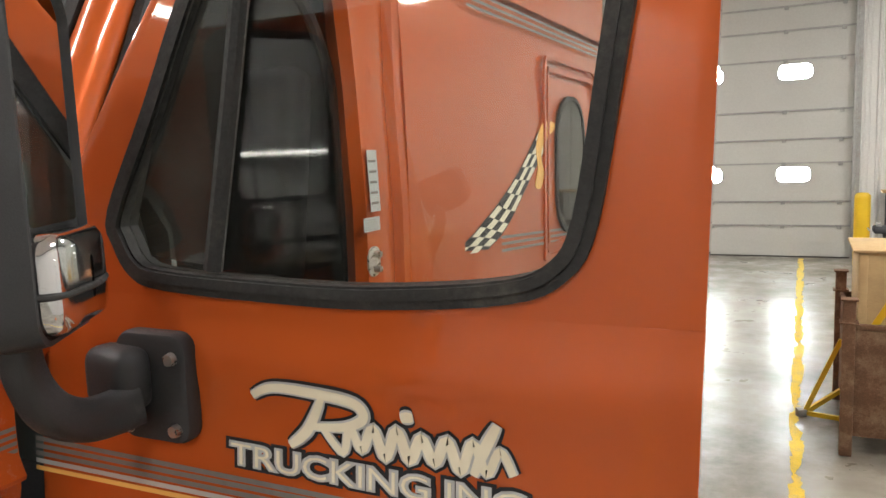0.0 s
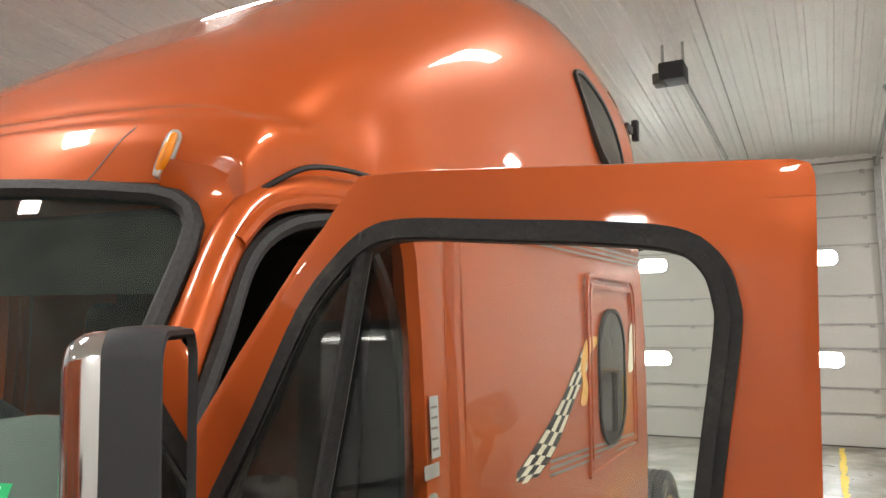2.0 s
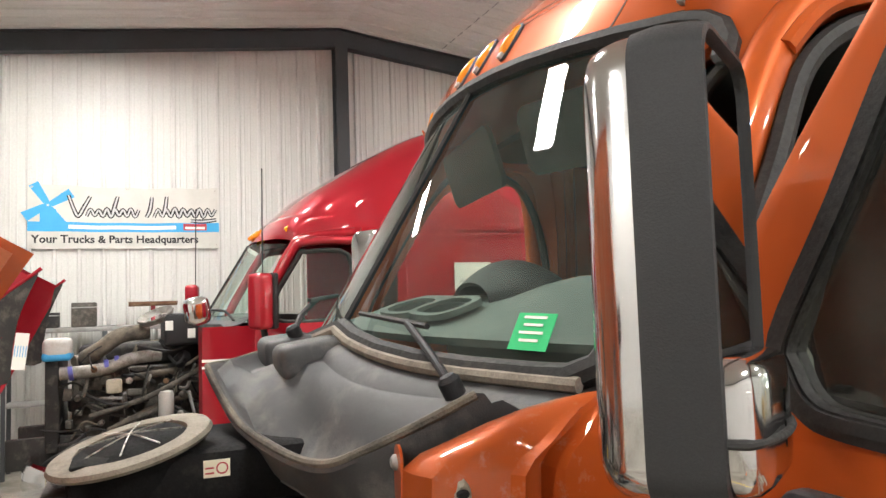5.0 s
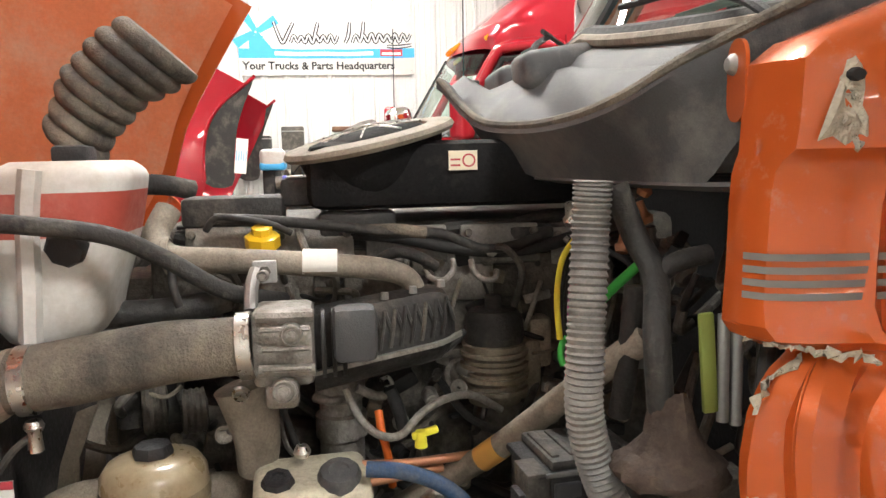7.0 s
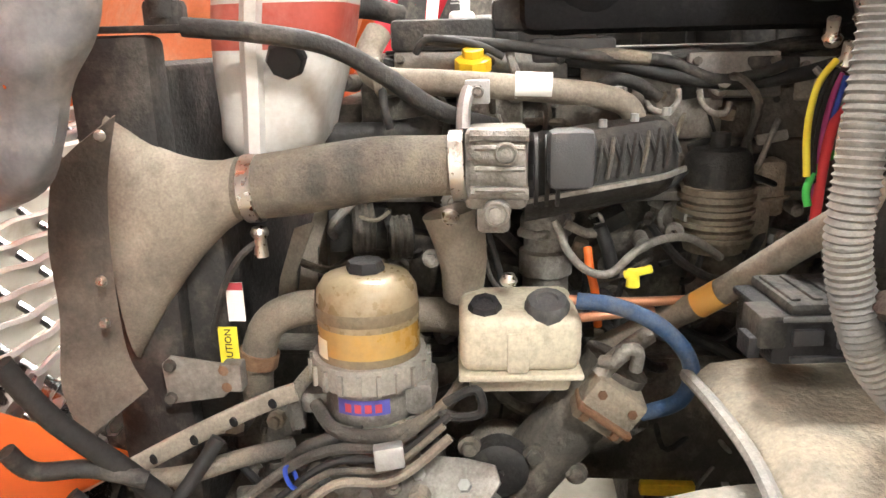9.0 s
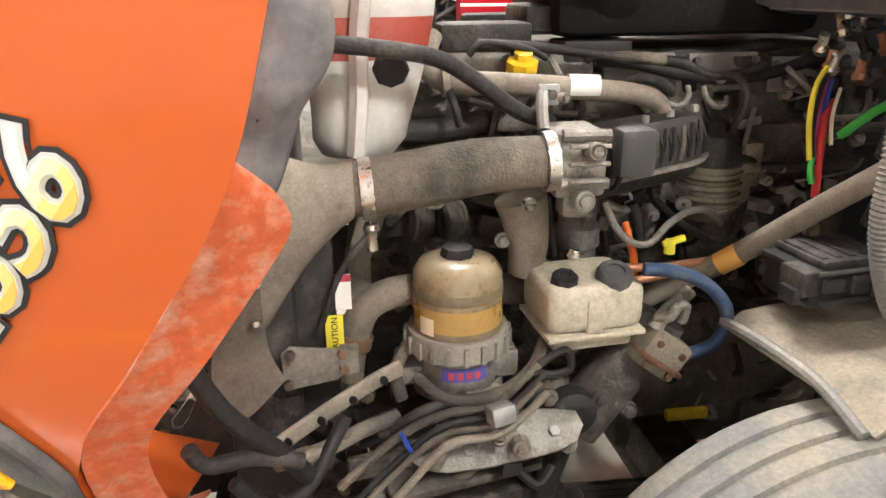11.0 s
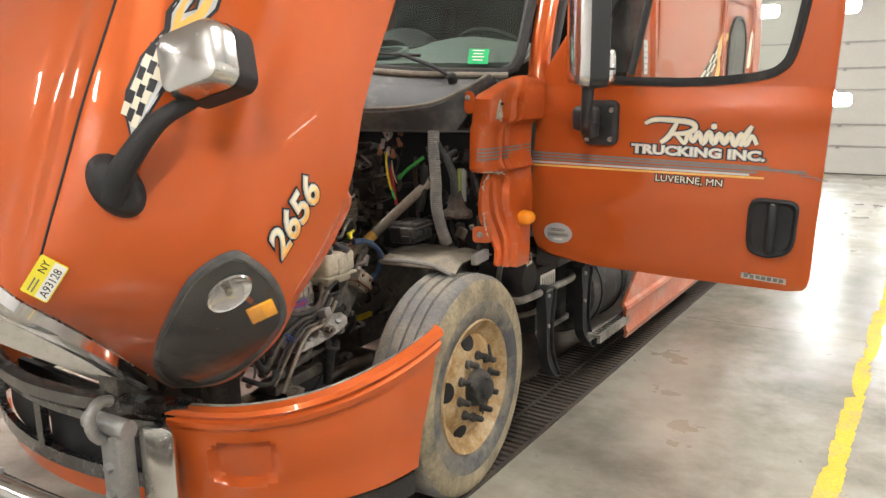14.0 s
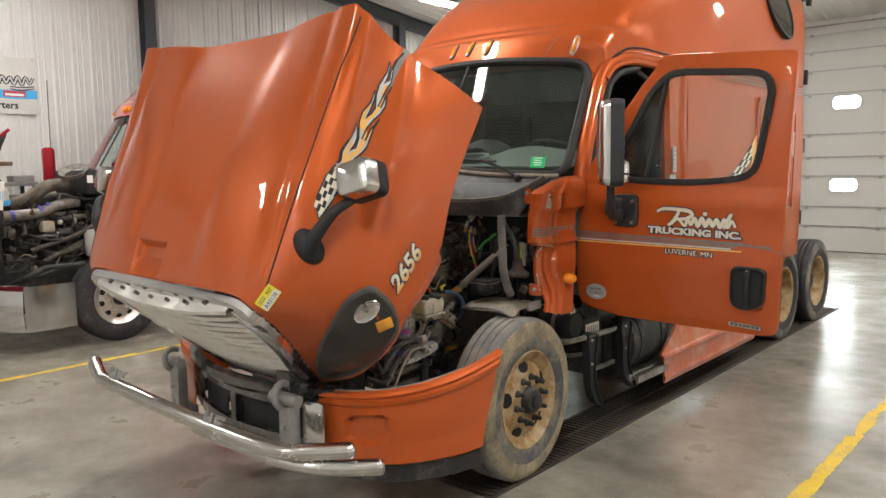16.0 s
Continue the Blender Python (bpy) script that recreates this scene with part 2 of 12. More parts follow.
VINYL_WHITE = material("banner_vinyl", (0.62, 0.61, 0.57), 0.5, 0, 0.2, 3, 0.05, 30)
TANK = material("cloudy_white_tank", (0.58, 0.575, 0.55), 0.4, 0, 0.2, 6, 0.1, 40, dust=(0.4, 0.34, 0.27), dust_amount=0.35, dust_scale=5, grain=0.12)
TANK_PINK = material("pink_coolant_tank", (0.4, 0.075, 0.055), 0.4, 0, 0.2, 6, 0.1, 40, dust=(0.5, 0.3, 0.25), dust_amount=0.3, grain=0.12)
CREAM_TANK = material("yellowed_tank", (0.54, 0.5, 0.39), 0.5, 0, 0.3, 12, 0.15, 60, dust=(0.24, 0.2, 0.14), dust_amount=0.22, dust_scale=14)
FUEL = material("dirty_clear_bowl", (0.27, 0.21, 0.125), 0.25, 0, 0.35, 9, 0.05, 40, coat=0.5, dust=(0.4, 0.34, 0.24), dust_amount=0.36, dust_scale=9, grain=0.12)
FUEL_DEEP = material("amber_fuel", (0.47, 0.28, 0.07), 0.22, 0, 0.35, 12, 0.05, 40, coat=0.6, dust=(0.3, 0.22, 0.11), dust_amount=0.3, dust_scale=12, grain=0.12)
COPPER = material("copper_pipe", (0.5, 0.24, 0.14), 0.45, 0.5, 0.25, 9, 0.1, 60)
HOSE_BLUE = material("blue_hose", (0.025, 0.07, 0.16), 0.6, 0, 0.3, 12, 0.2, 120, dust=(0.13, 0.14, 0.15), dust_amount=0.42, dust_scale=16)
CABLE_BLUE = material("blue_line", (0.02, 0.06, 0.35), 0.5, 0, 0.1, 9, 0, 40)
TOWER = material("dusty_brown_casting", (0.25, 0.22, 0.175), 0.65, 0.2, 0.5, 14, 0.5, 80, dust=(0.33, 0.28, 0.21), dust_amount=0.4, dust_scale=14)
ROCKER = material("dusty_grey_cover", (0.2, 0.195, 0.185), 0.6, 0.15, 0.4, 9, 0.3, 90, dust=(0.34, 0.31, 0.27), dust_amount=0.4, dust_scale=10)
DRAIN_TUBE = material("grey_ribbed_tube", (0.15, 0.148, 0.142), 0.6, 0, 0.25, 9, 0.2, 90, dust=(0.32, 0.29, 0.25), dust_amount=0.35, dust_scale=6)
HOSE_YELLOW = material("yellow_line", (0.75, 0.65, 0.05), 0.5, 0, 0.1, 9, 0, 40)
HOSE_GREEN = material("green_line", (0.06, 0.5, 0.09), 0.5, 0, 0.1, 9, 0, 40)
HOSE_RED = material("red_line", (0.6, 0.04, 0.05), 0.5, 0, 0.1, 9, 0, 40)
HOSE_PINK = material("magenta_line", (0.4, 0.05, 0.2), 0.5, 0, 0.1, 9, 0, 40)
ORANGE_PLASTIC = material("orange_connector", (0.7, 0.14, 0.02), 0.5, 0, 0.15, 9, 0, 40)
LIME = material("lime_strip", (0.25, 0.29, 0.07), 0.5, 0, 0.25, 9, 0.1, 60)
WOOD = material("rough_plywood", (0.5, 0.36, 0.18), 0.75, 0, 0.3, 7, 0.3, 60)
FOAM = material("torn_fibre", (0.5, 0.45, 0.36), 0.95, 0, 0.4, 40, 0.8, 120)
GLASS_DARK = clear_glass("tinted_glass", (0.4, 0.42, 0.42), dirt_haze=0.06, face=0.05)
GLASS = clear_glass("window_glass", (0.92, 0.94, 0.92), dirt_haze=0.004, face=0.04)
# windshield film: dust plus the pale green haze of reflections, painted as diffuse colour
GLASS_SCREEN = clear_glass("windshield_glass", (0.72, 0.86, 0.79), dirt_haze=0.042, face=0.045)
GLASS_SCREEN.node_tree.nodes["Diffuse BSDF"].inputs[0].default_value = (0.36, 0.43, 0.39, 1)
SMOKED = clear_glass("dull_headlight_lens", (0.92, 0.92, 0.92), rough=0.02, dirt_haze=0.04, face=0.06)
LINER_GREY = material("shiny_grey_liner", (0.16, 0.165, 0.175), 0.38, 0, 0.35, 4, 0.3, 26, dust=(0.34, 0.32, 0.29), dust_amount=0.42, dust_scale=7)
SKIRT = material("dusty_orange_skirt", (0.5, 0.105, 0.035), 0.4, 0.1, 0.15, 5, 0.0, 60, coat=0.7, dust=(0.55, 0.34, 0.28), dust_amount=0.42, dust_scale=5, grain=0.1)
FLAP = material("brown_dusty_flap", (0.06, 0.05, 0.043), 0.75, 0, 0.35, 5, 0.25, 90, dust=(0.22, 0.18, 0.145), dust_amount=0.45, dust_scale=4)
BLACK_BOX = material("matt_black_moulding", (0.012, 0.012, 0.013), 0.75, 0, 0.3, 7, 0.2, 120, spec=0.2, dust=(0.07, 0.064, 0.055), dust_amount=0.2, dust_scale=6)
ELEMENT = material("filter_element", (0.19, 0.15, 0.095), 0.4, 0, 0.3, 10, 0.1, 60, coat=0.5, dust=(0.3, 0.25, 0.17), dust_amount=0.3, dust_scale=9)
COLLAR = material("dusty_collar_nut", (0.25, 0.24, 0.22), 0.65, 0, 0.3, 9, 0.2, 90, dust=(0.4, 0.36, 0.3), dust_amount=0.4, dust_scale=8)
GRILLE = material("bright_dusty_grille", (0.8, 0.79, 0.76), 0.36, 0.9, 0.15, 9, 0.01, 200, dust=(0.55, 0.52, 0.46), dust_amount=0.25, dust_scale=9, grain=0.0)
INTERIOR = material("grey_interior_trim", (0.035, 0.041, 0.038), 0.85, 0, 0.2, 5, 0.15, 90)
LAMP_WHITE = glow("lamp_diffuser", (1, 0.96, 0.88), 14)
DAY = glow("daylight_outside", (0.93, 0.97, 1), 42)


# ---- building helpers ----
def thing(name, label, category, group="", kind="", at=(0, 0, 0)):
    ob = new(name)
    ob.location = at
    ob.empty_display_size = 0.1
    return tagged(ob, label, category, group, kind)


def part(name, bm, mat, parent=None, label="", m=None, sharp=38):
    """Links a bmesh as one mesh object, under a thing or a part."""
    if m is not None:
        bm.transform(m)
    bmesh.ops.recalc_face_normals(bm, faces=bm.faces[:])
    me = bpy.data.meshes.new(name)
    bm.to_mesh(me)
    bm.free()
    mats = mat if isinstance(mat, (list, tuple)) else [mat]
    for one in mats:
        me.materials.append(one)
    me.shade_smooth()
    me.set_sharp_from_angle(angle=radians(sharp))
    ob = new(name, me)
    if parent is not None:
        ob.parent = parent
        base = parent
        off = Vector((0, 0, 0))
        while base is not None:
            off += base.location
            base = base.parent
        me.transform(Matrix.Translation(-off))
    if label:
        ob["label"] = label
    return ob


def box(bm, c, s, rot=(0, 0, 0), bevel=0.0, seg=2, mi=0):
    made = bmesh.ops.create_cube(bm, size=1.0)
    vs = made["verts"]
    m = Matrix.Translation(c) @ Euler([radians(a) for a in rot]).to_matrix().to_4x4() @ Matrix.Diagonal((*s, 1))
    bmesh.ops.transform(bm, matrix=m, verts=vs)
    faces = {f for v in vs for f in v.link_faces}
    for f in faces:
        f.material_index = mi
    if bevel:
        edges = list({e for v in vs for e in v.link_edges})
        r = bmesh.ops.bevel(bm, geom=edges, offset=bevel, segments=seg, affect="EDGES", profile=0.5)
        for f in r["faces"]:
            f.material_index = mi
    return bm


def spline(pts, n=6):
    """A smooth line through the points."""
    p = [Vector(q) for q in pts]
    out = []
    for i in range(len(p) - 1):
        a, b, c, d = p[max(i - 1, 0)], p[i], p[i + 1], p[min(i + 2, len(p) - 1)]
        for k in range(n):
            t = k / n
            out.append(0.5 * ((2 * b) + (c - a) * t + (2 * a - 5 * b + 4 * c - d) * t * t + (3 * b - a - 3 * c + d) * t ** 3))
    out.append(p[-1])
    return out


def tube(bm, pts, r, seg=12, smooth=5, mi=0, caps=True, closed=False):
    line = spline(pts, smooth) if smooth > 1 else [Vector(q) for q in pts]
    n = len(line)
    rings, up = [], None
    for i, q in enumerate(line):
        d = (line[(i + 1) % n] - line[i - 1]) if closed else (line[min(i + 1, n - 1)] - line[max(i - 1, 0)])
        d.normalize()
        if up is None:
            up = d.orthogonal().normalized()
        else:
            up = (up - d * up.dot(d)).normalized()
        side = d.cross(up)
        k = i / (n - 1)
        rr = r(k) if callable(r) else r
        rings.append([bm.verts.new(q + (up * math.cos(2 * math.pi * j / seg) + side * math.sin(2 * math.pi * j / seg)) * rr) for j in range(seg)])
    for a in range(n if closed else n - 1):
        for j in range(seg):
            f = bm.faces.new((rings[a][j], rings[a][(j + 1) % seg], rings[(a + 1) % n][(j + 1) % seg], rings[(a + 1) % n][j]))
            f.material_index = mi
    if caps and not closed:
        for ring in (rings[0], rings[-1]):
            bm.faces.new(ring).material_index = mi
    return bm


def lathe(bm, profile, m=Matrix(), seg=32, mi=0):
    """Turns (radius, height) pairs about the local z axis."""
    rings = []
    for r, h in profile:
        if r < 1e-5:
            rings.append([bm.verts.new(m @ Vector((0, 0, h)))])
        else:
            rings.append([bm.verts.new(m @ Vector((r * math.cos(2 * math.pi * j / seg), r * math.sin(2 * math.pi * j / seg), h))) for j in range(seg)])
    for a, b in zip(rings, rings[1:]):
        for j in range(seg):
            k = (j + 1) % seg
            if len(a) == 1 and len(b) == 1:
                continue
            if len(a) == 1:
                f = bm.faces.new((a[0], b[k], b[j]))
            elif len(b) == 1:
                f = bm.faces.new((a[j], a[k], b[0]))
            else:
                f = bm.faces.new((a[j], a[k], b[k], b[j]))
            f.material_index = mi
    return bm


def sheet(bm, rows, mi=0, closed=False):
    """A skin over rows of points."""
    vs = [[bm.verts.new(q) for q in row] for row in rows]
    n = len(vs[0])
    for a, b in zip(vs, vs[1:]):
        for j in range(n if closed else n - 1):
            f = bm.faces.new((a[j], a[(j + 1) % n], b[(j + 1) % n], b[j]))
            f.material_index = mi
    return bm


def thicken(bm, t):
    bmesh.ops.recalc_face_normals(bm, faces=bm.faces[:])
    bmesh.ops.solidify(bm, geom=bm.faces[:], thickness=t)
    return bm


def slab(bm, outline, depth, m=Matrix(), mi=0, bevel=0.0):
    """A flat shape with an outline in its own xy plane and a thickness along z."""
    tmp = bmesh.new()
    low = [tmp.verts.new((x, y, 0)) for x, y in outline]
    f = tmp.faces.new(low)
    r = bmesh.ops.extrude_face_region(tmp, geom=[f])
    bmesh.ops.translate(tmp, vec=(0, 0, depth), verts=[v for v in r["geom"] if isinstance(v, bmesh.types.BMVert)])
    if bevel:
        bmesh.ops.bevel(tmp, geom=[e for e in tmp.edges if abs(e.verts[0].co.z - e.verts[1].co.z) < 1e-6], offset=bevel, segments=2, affect="EDGES", profile=0.5)
    tmp.transform(m)
    mp = {v: bm.verts.new(v.co) for v in tmp.verts}
    for g in tmp.faces:
        bm.faces.new([mp[v] for v in g.verts]).material_index = mi
    tmp.free()
    return bm


def rounded(w, h, r, n=5, cx=0.0, cy=0.0):
    out = []
    for sx, sy, a in ((1, 1, 0), (-1, 1, 90), (-1, -1, 180), (1, -1, 270)):
        for k in range(n + 1):
            t = radians(a + 90 * k / n)
            out.append((cx + sx * (w / 2 - r) + r * math.cos(t), cy + sy * (h / 2 - r) + r * math.sin(t)))
    return out


def ring_strip(bm, outer, inner, y0, y1, m=Matrix(), mi=0):
    """A band between two outlines of equal length, with thickness y0 to y1 along z."""
    o0, o1 = [bm.verts.new(m @ Vector((x, y, y0))) for x, y in outer], [bm.verts.new(m @ Vector((x, y, y1))) for x, y in outer]
    i0, i1 = [bm.verts.new(m @ Vector((x, y, y0))) for x, y in inner], [bm.verts.new(m @ Vector((x, y, y1))) for x, y in inner]
    n = len(outer)
    for j in range(n):
        k = (j + 1) % n
        for q in ((o0[j], o0[k], o1[k], o1[j]), (i0[j], i1[j], i1[k], i0[k]), (o1[j], o1[k], i1[k], i1[j]), (o0[j], i0[j], i0[k], o0[k])):
            bm.faces.new(q).material_index = mi
    return bm


def inset(outline, d):
    """The outline moved inwards by d, with as many points."""
    n = len(outline)
    area = sum(outline[i][0] * outline[(i + 1) % n][1] - outline[(i + 1) % n][0] * outline[i][1] for i in range(n))
    s = 1 if area > 0 else -1
    out = []
    for i in range(n):
        a, b, c = Vector(outline[i - 1]), Vector(outline[i]), Vector(outline[(i + 1) % n])
        t = ((b - a).normalized() + (c - b).normalized()).normalized()
        nrm = Vector((-t.y, t.x)) * s
        k = max(0.5, nrm.dot(Vector((-(c - b).normalized().y, (c - b).normalized().x)) * s))
        out.append(tuple(b + nrm * d / k))
    return out


def smooth_outline(pts, n=4):
    p = [Vector((x, y, 0)) for x, y in pts]
    out = []
    m = len(p)
    for i in range(m):
        a, b, c, d = p[i - 1], p[i], p[(i + 1) % m], p[(i + 2) % m]
        for k in range(n):
            t = k / n
            q = 0.5 * ((2 * b) + (c - a) * t + (2 * a - 5 * b + 4 * c - d) * t * t + (3 * b - a - 3 * c + d) * t ** 3)
            out.append((q.x, q.y))
    return out


def lettering(text, size, m, mat, parent, name="lettering", depth=0.0015, stretch=1.0, shear=0.0, label="", offset=0.0):
    """Words in the built-in font as a thin mesh; m places its baseline start."""
    cu = bpy.data.curves.new(name, "FONT")
    cu.body, cu.size, cu.extrude, cu.shear, cu.offset, cu.resolution_u = text, size, depth, shear, offset, 3
    ob = bpy.data.objects.new(name, cu)
    scene.collection.objects.link(ob)
    me = bpy.data.meshes.new_from_object(ob.evaluated_get(bpy.context.evaluated_depsgraph_get()))
    bpy.data.objects.remove(ob)
    bm = bmesh.new()
    bm.from_mesh(me)
    bpy.data.meshes.remove(me)
    bm.transform(m @ Matrix.Diagonal((stretch, 1, 1, 1)))
    return part(name, bm, mat, parent, label)


def islands(bm):
    """The separate pieces of a bmesh, each as a bmesh of its own."""
    left_, out = set(bm.verts), []
    while left_:
        stack, seen = [left_.pop()], []
        while stack:
            v = stack.pop()
            seen.append(v)
            for e in v.link_edges:
                w = e.other_vert(v)
                if w in left_:
                    left_.remove(w)
                    stack.append(w)
        b = bmesh.new()
        pick = {v: b.verts.new(v.co) for v in seen}
        for f in {f for v in seen for f in v.link_faces}:
            b.faces.new([pick[v] for v in f.verts])
        out.append(b)
    bm.free()
    return out


def basis(o, x, y):
    """A placing matrix with its origin at o, and local x and y along the given ways."""
    x, y = Vector(x).normalized(), Vector(y).normalized()
    z = x.cross(y).normalized()
    y = z.cross(x)
    return Matrix(((x.x, y.x, z.x, o[0]), (x.y, y.y, z.y, o[1]), (x.z, y.z, z.z, o[2]), (0, 0, 0, 1)))


def turn_to(o, z):
    """A placing matrix at o whose local z axis points along z."""
    q = Vector(z).to_track_quat("Z", "Y").to_matrix().to_4x4()
    return Matrix.Translation(o) @ q


# ---- the shop: floor, walls, ceiling ----
WEST, EAST, NORTH, SOUTH = -9.2, 7.5, 14.3, -8.0
RIDGE_Y, RIDGE_Z, EAVE_Z = 2.9, 6.45, 5.1


def roof_z(y):
    return RIDGE_Z - (RIDGE_Z - EAVE_Z) * abs(y - RIDGE_Y) / (NORTH - RIDGE_Y)


bm = bmesh.new()
box(bm, ((WEST + EAST) / 2, (NORTH + SOUTH) / 2, -0.1), (EAST - WEST + 0.6, NORTH - SOUTH + 0.6, 0.2))
floor = tagged(part("floor", bm, CONCRETE), "sealed grey concrete shop floor with dark stains and sheen", "floor", kind="structure")
bm = bmesh.new()
box(bm, (0, 540, -0.35), (1200, 1050, 0.1))
tagged(part("ground", bm, CONCRETE), "pale ground outside the shop doors", "ground", kind="structure")

JOINTS = [((1.25, 3.12, 0.0025), (EAST, 3.5, 0.0025)), ((0.92, 7.3, 0.0025), (0.86, NORTH, 0.0025))]
# painted lines on the floor
for x0, y0, y1, wid in ((2.55, -4.0, 14.1, 0.105), (-4.0, -7.0, 13.9, 0.1)):
    bm = bmesh.new()
    rng = random.Random(3)
    n = 700
    left, right, wear = [], [], [0.0, 0.0]
    for i in range(n + 1):
        y = y0 + (y1 - y0) * i / n
        wear = [max(0.0, w * 0.86 + (rng.uniform(0.0, 0.03) if rng.random() < 0.16 else 0.0) - 0.0004) for w in wear]
        left.append(Vector((x0 - wid / 2 + wear[0] + rng.uniform(-0.003, 0.003), y, 0.004)))
        right.append(Vector((x0 + wid / 2 - wear[1] + rng.uniform(-0.003, 0.003), y, 0.004)))
    sheet(bm, [left, right])
    tagged(part("floor_line", bm, YELLOW), "worn yellow painted line on the concrete floor", "floor line", "floor lines", "structure")

# saw-cut joints in the concrete
for p, q in JOINTS:
    d = (Vector(q) - Vector(p)).normalized()
    w = Vector((-d.y, d.x, 0)) * 0.004
    bm = bmesh.new()
    sheet(bm, [[Vector(p) + w, Vector(q) + w], [Vector(p) - w, Vector(q) - w]])
    tagged(part("floor_joint", bm, BROWN_GRIME), "dark saw-cut joint in the concrete floor", "floor joint", "floor joints", "structure")

# slotted drain along the driver's side
drain = tagged(part("floor_drain", box(bmesh.new(), (0.98, 3.4, -0.012), (0.4, 7.6, 0.03)), GRATE), "long dark steel trench drain grate in the floor", "drain", kind="structure")
for k in range(2):
    bm = bmesh.new()
    box(bm, (0.78 + 0.4 * k, 3.4, 0.006), (0.02, 7.6, 0.012))
    part("rail", bm, GRATE, drain)
bm = bmesh.new()
box(bm, (0.98, 3.4, 0.007), (0.02, 7.6, 0.012))
part("rail", bm, GRATE, drain)
bar = part("grate_bar", box(bmesh.new(), (0, 0, 0), (0.38, 0.022, 0.012), bevel=0.003), GRATE, drain)
bar.location = (0.98, -0.36, 0.008)
for i in range(1, 150):
    b = new("grate_bar", bar.data)
    b.parent, b.location = drain, (0.98, -0.36 + i * 0.05, 0.008)


def ribbed(width, height_a, height_b, pitch=0.305, depth=0.032, minor=True):
    """A ribbed steel sheet in the xz plane, facing -y; its top may slope."""
    bm = bmesh.new()
    xs = [(0, 0)]
    n = max(1, round(width / pitch))
    p = width / n
    for i in range(n):
        o = i * p
        xs += [(o + 0.012, 0), (o + 0.028, -depth), (o + 0.058, -depth), (o + 0.074, 0)]
        if minor:
            for c in (0.4, 0.68):
                xs += [(o + p * c - 0.012, 0), (o + p * c - 0.006, -depth * 0.3), (o + p * c + 0.006, -depth * 0.3), (o + p * c + 0.012, 0)]
    xs.append((width, 0))
    rows = [[Vector((x, y, 0)) for x, y in xs], [Vector((x, y, height_a + (height_b - height_a) * x / width)) for x, y in xs]]
    sheet(bm, rows)
    return thicken(bm, 0.004)


def wall_of_panels(name, label, start, along, length, z0, top, facing_in, step=0.915, skip=None):
    """A wall core with a row of ribbed steel sheets on its inside."""
    a = Vector(along)
    inw = Vector(facing_in)
    core = bmesh.new()
    s = Vector(start)
    n = 24
    up = [(length * i / n, top(s + a * (length * i / n))) for i in range(n + 1)]
    outline = [(0, z0), (length, z0)] + up[::-1]
    m = Matrix(((a.x, 0, -inw.x, s.x), (a.y, 0, -inw.y, s.y), (0, 1, 0, 0), (0, 0, 0, 1)))
    slab(core, outline, 0.22, m @ Matrix.Translation((0, 0, 0.03)))
    wall = tagged(part(name, core, WHITE_PAINT), label, "wall", kind="structure")
    k = round(length / step)
    w = length / k
    for i in range(k):
        p0 = s + a * (w * i)
        bm = ribbed(w - 0.003, top(p0) - z0, top(p0 + a * w) - z0)
        m2 = Matrix(((a.x, -inw.x, 0, p0.x), (a.y, -inw.y, 0, p0.y), (0, 0, 1, z0), (0, 0, 0, 1)))
        part("wall_panel", bm, LINER, wall, m=m2)
    return wall


wall_of_panels("wall_west", "white ribbed steel liner wall under the gable", (WEST, SOUTH, 0), (0, 1, 0), NORTH - SOUTH, 0, lambda p: roof_z(p.y), (1, 0, 0))
wall_of_panels("wall_east", "white ribbed steel liner wall", (EAST, SOUTH, 0), (0, 1, 0), NORTH - SOUTH, 0, lambda p: roof_z(p.y), (-1, 0, 0))
wall_of_panels("wall_south", "white ribbed steel liner wall", (WEST, SOUTH, 0), (1, 0, 0), EAST - WEST, 0, lambda p: roof_z(p.y), (0, 1, 0))

# north wall round the three overhead doors
DOOR_W, DOOR_H = 4.85, 4.78
DOORS = [0.94 - 6.6, 0.94]
spans = []
x = WEST
for c in DOORS:
    spans.append((x, c - DOOR_W / 2))
    x = c + DOOR_W / 2
spans.append((x, EAST))
for i, (a, b) in enumerate(spans):
    wall_of_panels(f"wall_north_{i + 1}", "white ribbed steel liner wall beside the overhead door", (a, NORTH, 0), (1, 0, 0), b - a, 0, lambda p: roof_z(p.y), (0, -1, 0))
for i, c in enumerate(DOORS):
    bm = bmesh.new()
    box(bm, (c, NORTH + 0.12, (DOOR_H + EAVE_Z) / 2), (DOOR_W, 0.2, EAVE_Z - DOOR_H))
    tagged(part(f"wall_header_{i + 1}", bm, LINER), "white steel header above the overhead door", "wall", kind="structure")

# ceiling: ribbed liner on two slopes
for side, (y0, y1) in enumerate(((RIDGE_Y, NORTH + 0.2), (RIDGE_Y, SOUTH - 0.2))):
    bm = bmesh.new()
    n = 55
    prof = []
    width = EAST - WEST
    p = width / n
    for i in range(n):
        o = WEST + i * p
        prof += [(o, 0), (o + 0.014, 0), (o + 0.03, -0.02), (o + 0.06, -0.02), (o + 0.076, 0), (o + 0.15, 0), (o + 0.156, -0.006), (o + 0.17, -0.006), (o + 0.176, 0)]
    prof.append((EAST, 0))
    sheet(bm, [[Vector((x, y, roof_z(y) + z)) for x, z in prof] for y in (y0, y1)])
    thicken(bm, 0.03)
    tagged(part(f"ceiling_{side + 1}", bm, CEILING_LINER), "white ribbed steel liner ceiling on a low slope", "ceiling", kind="structure")

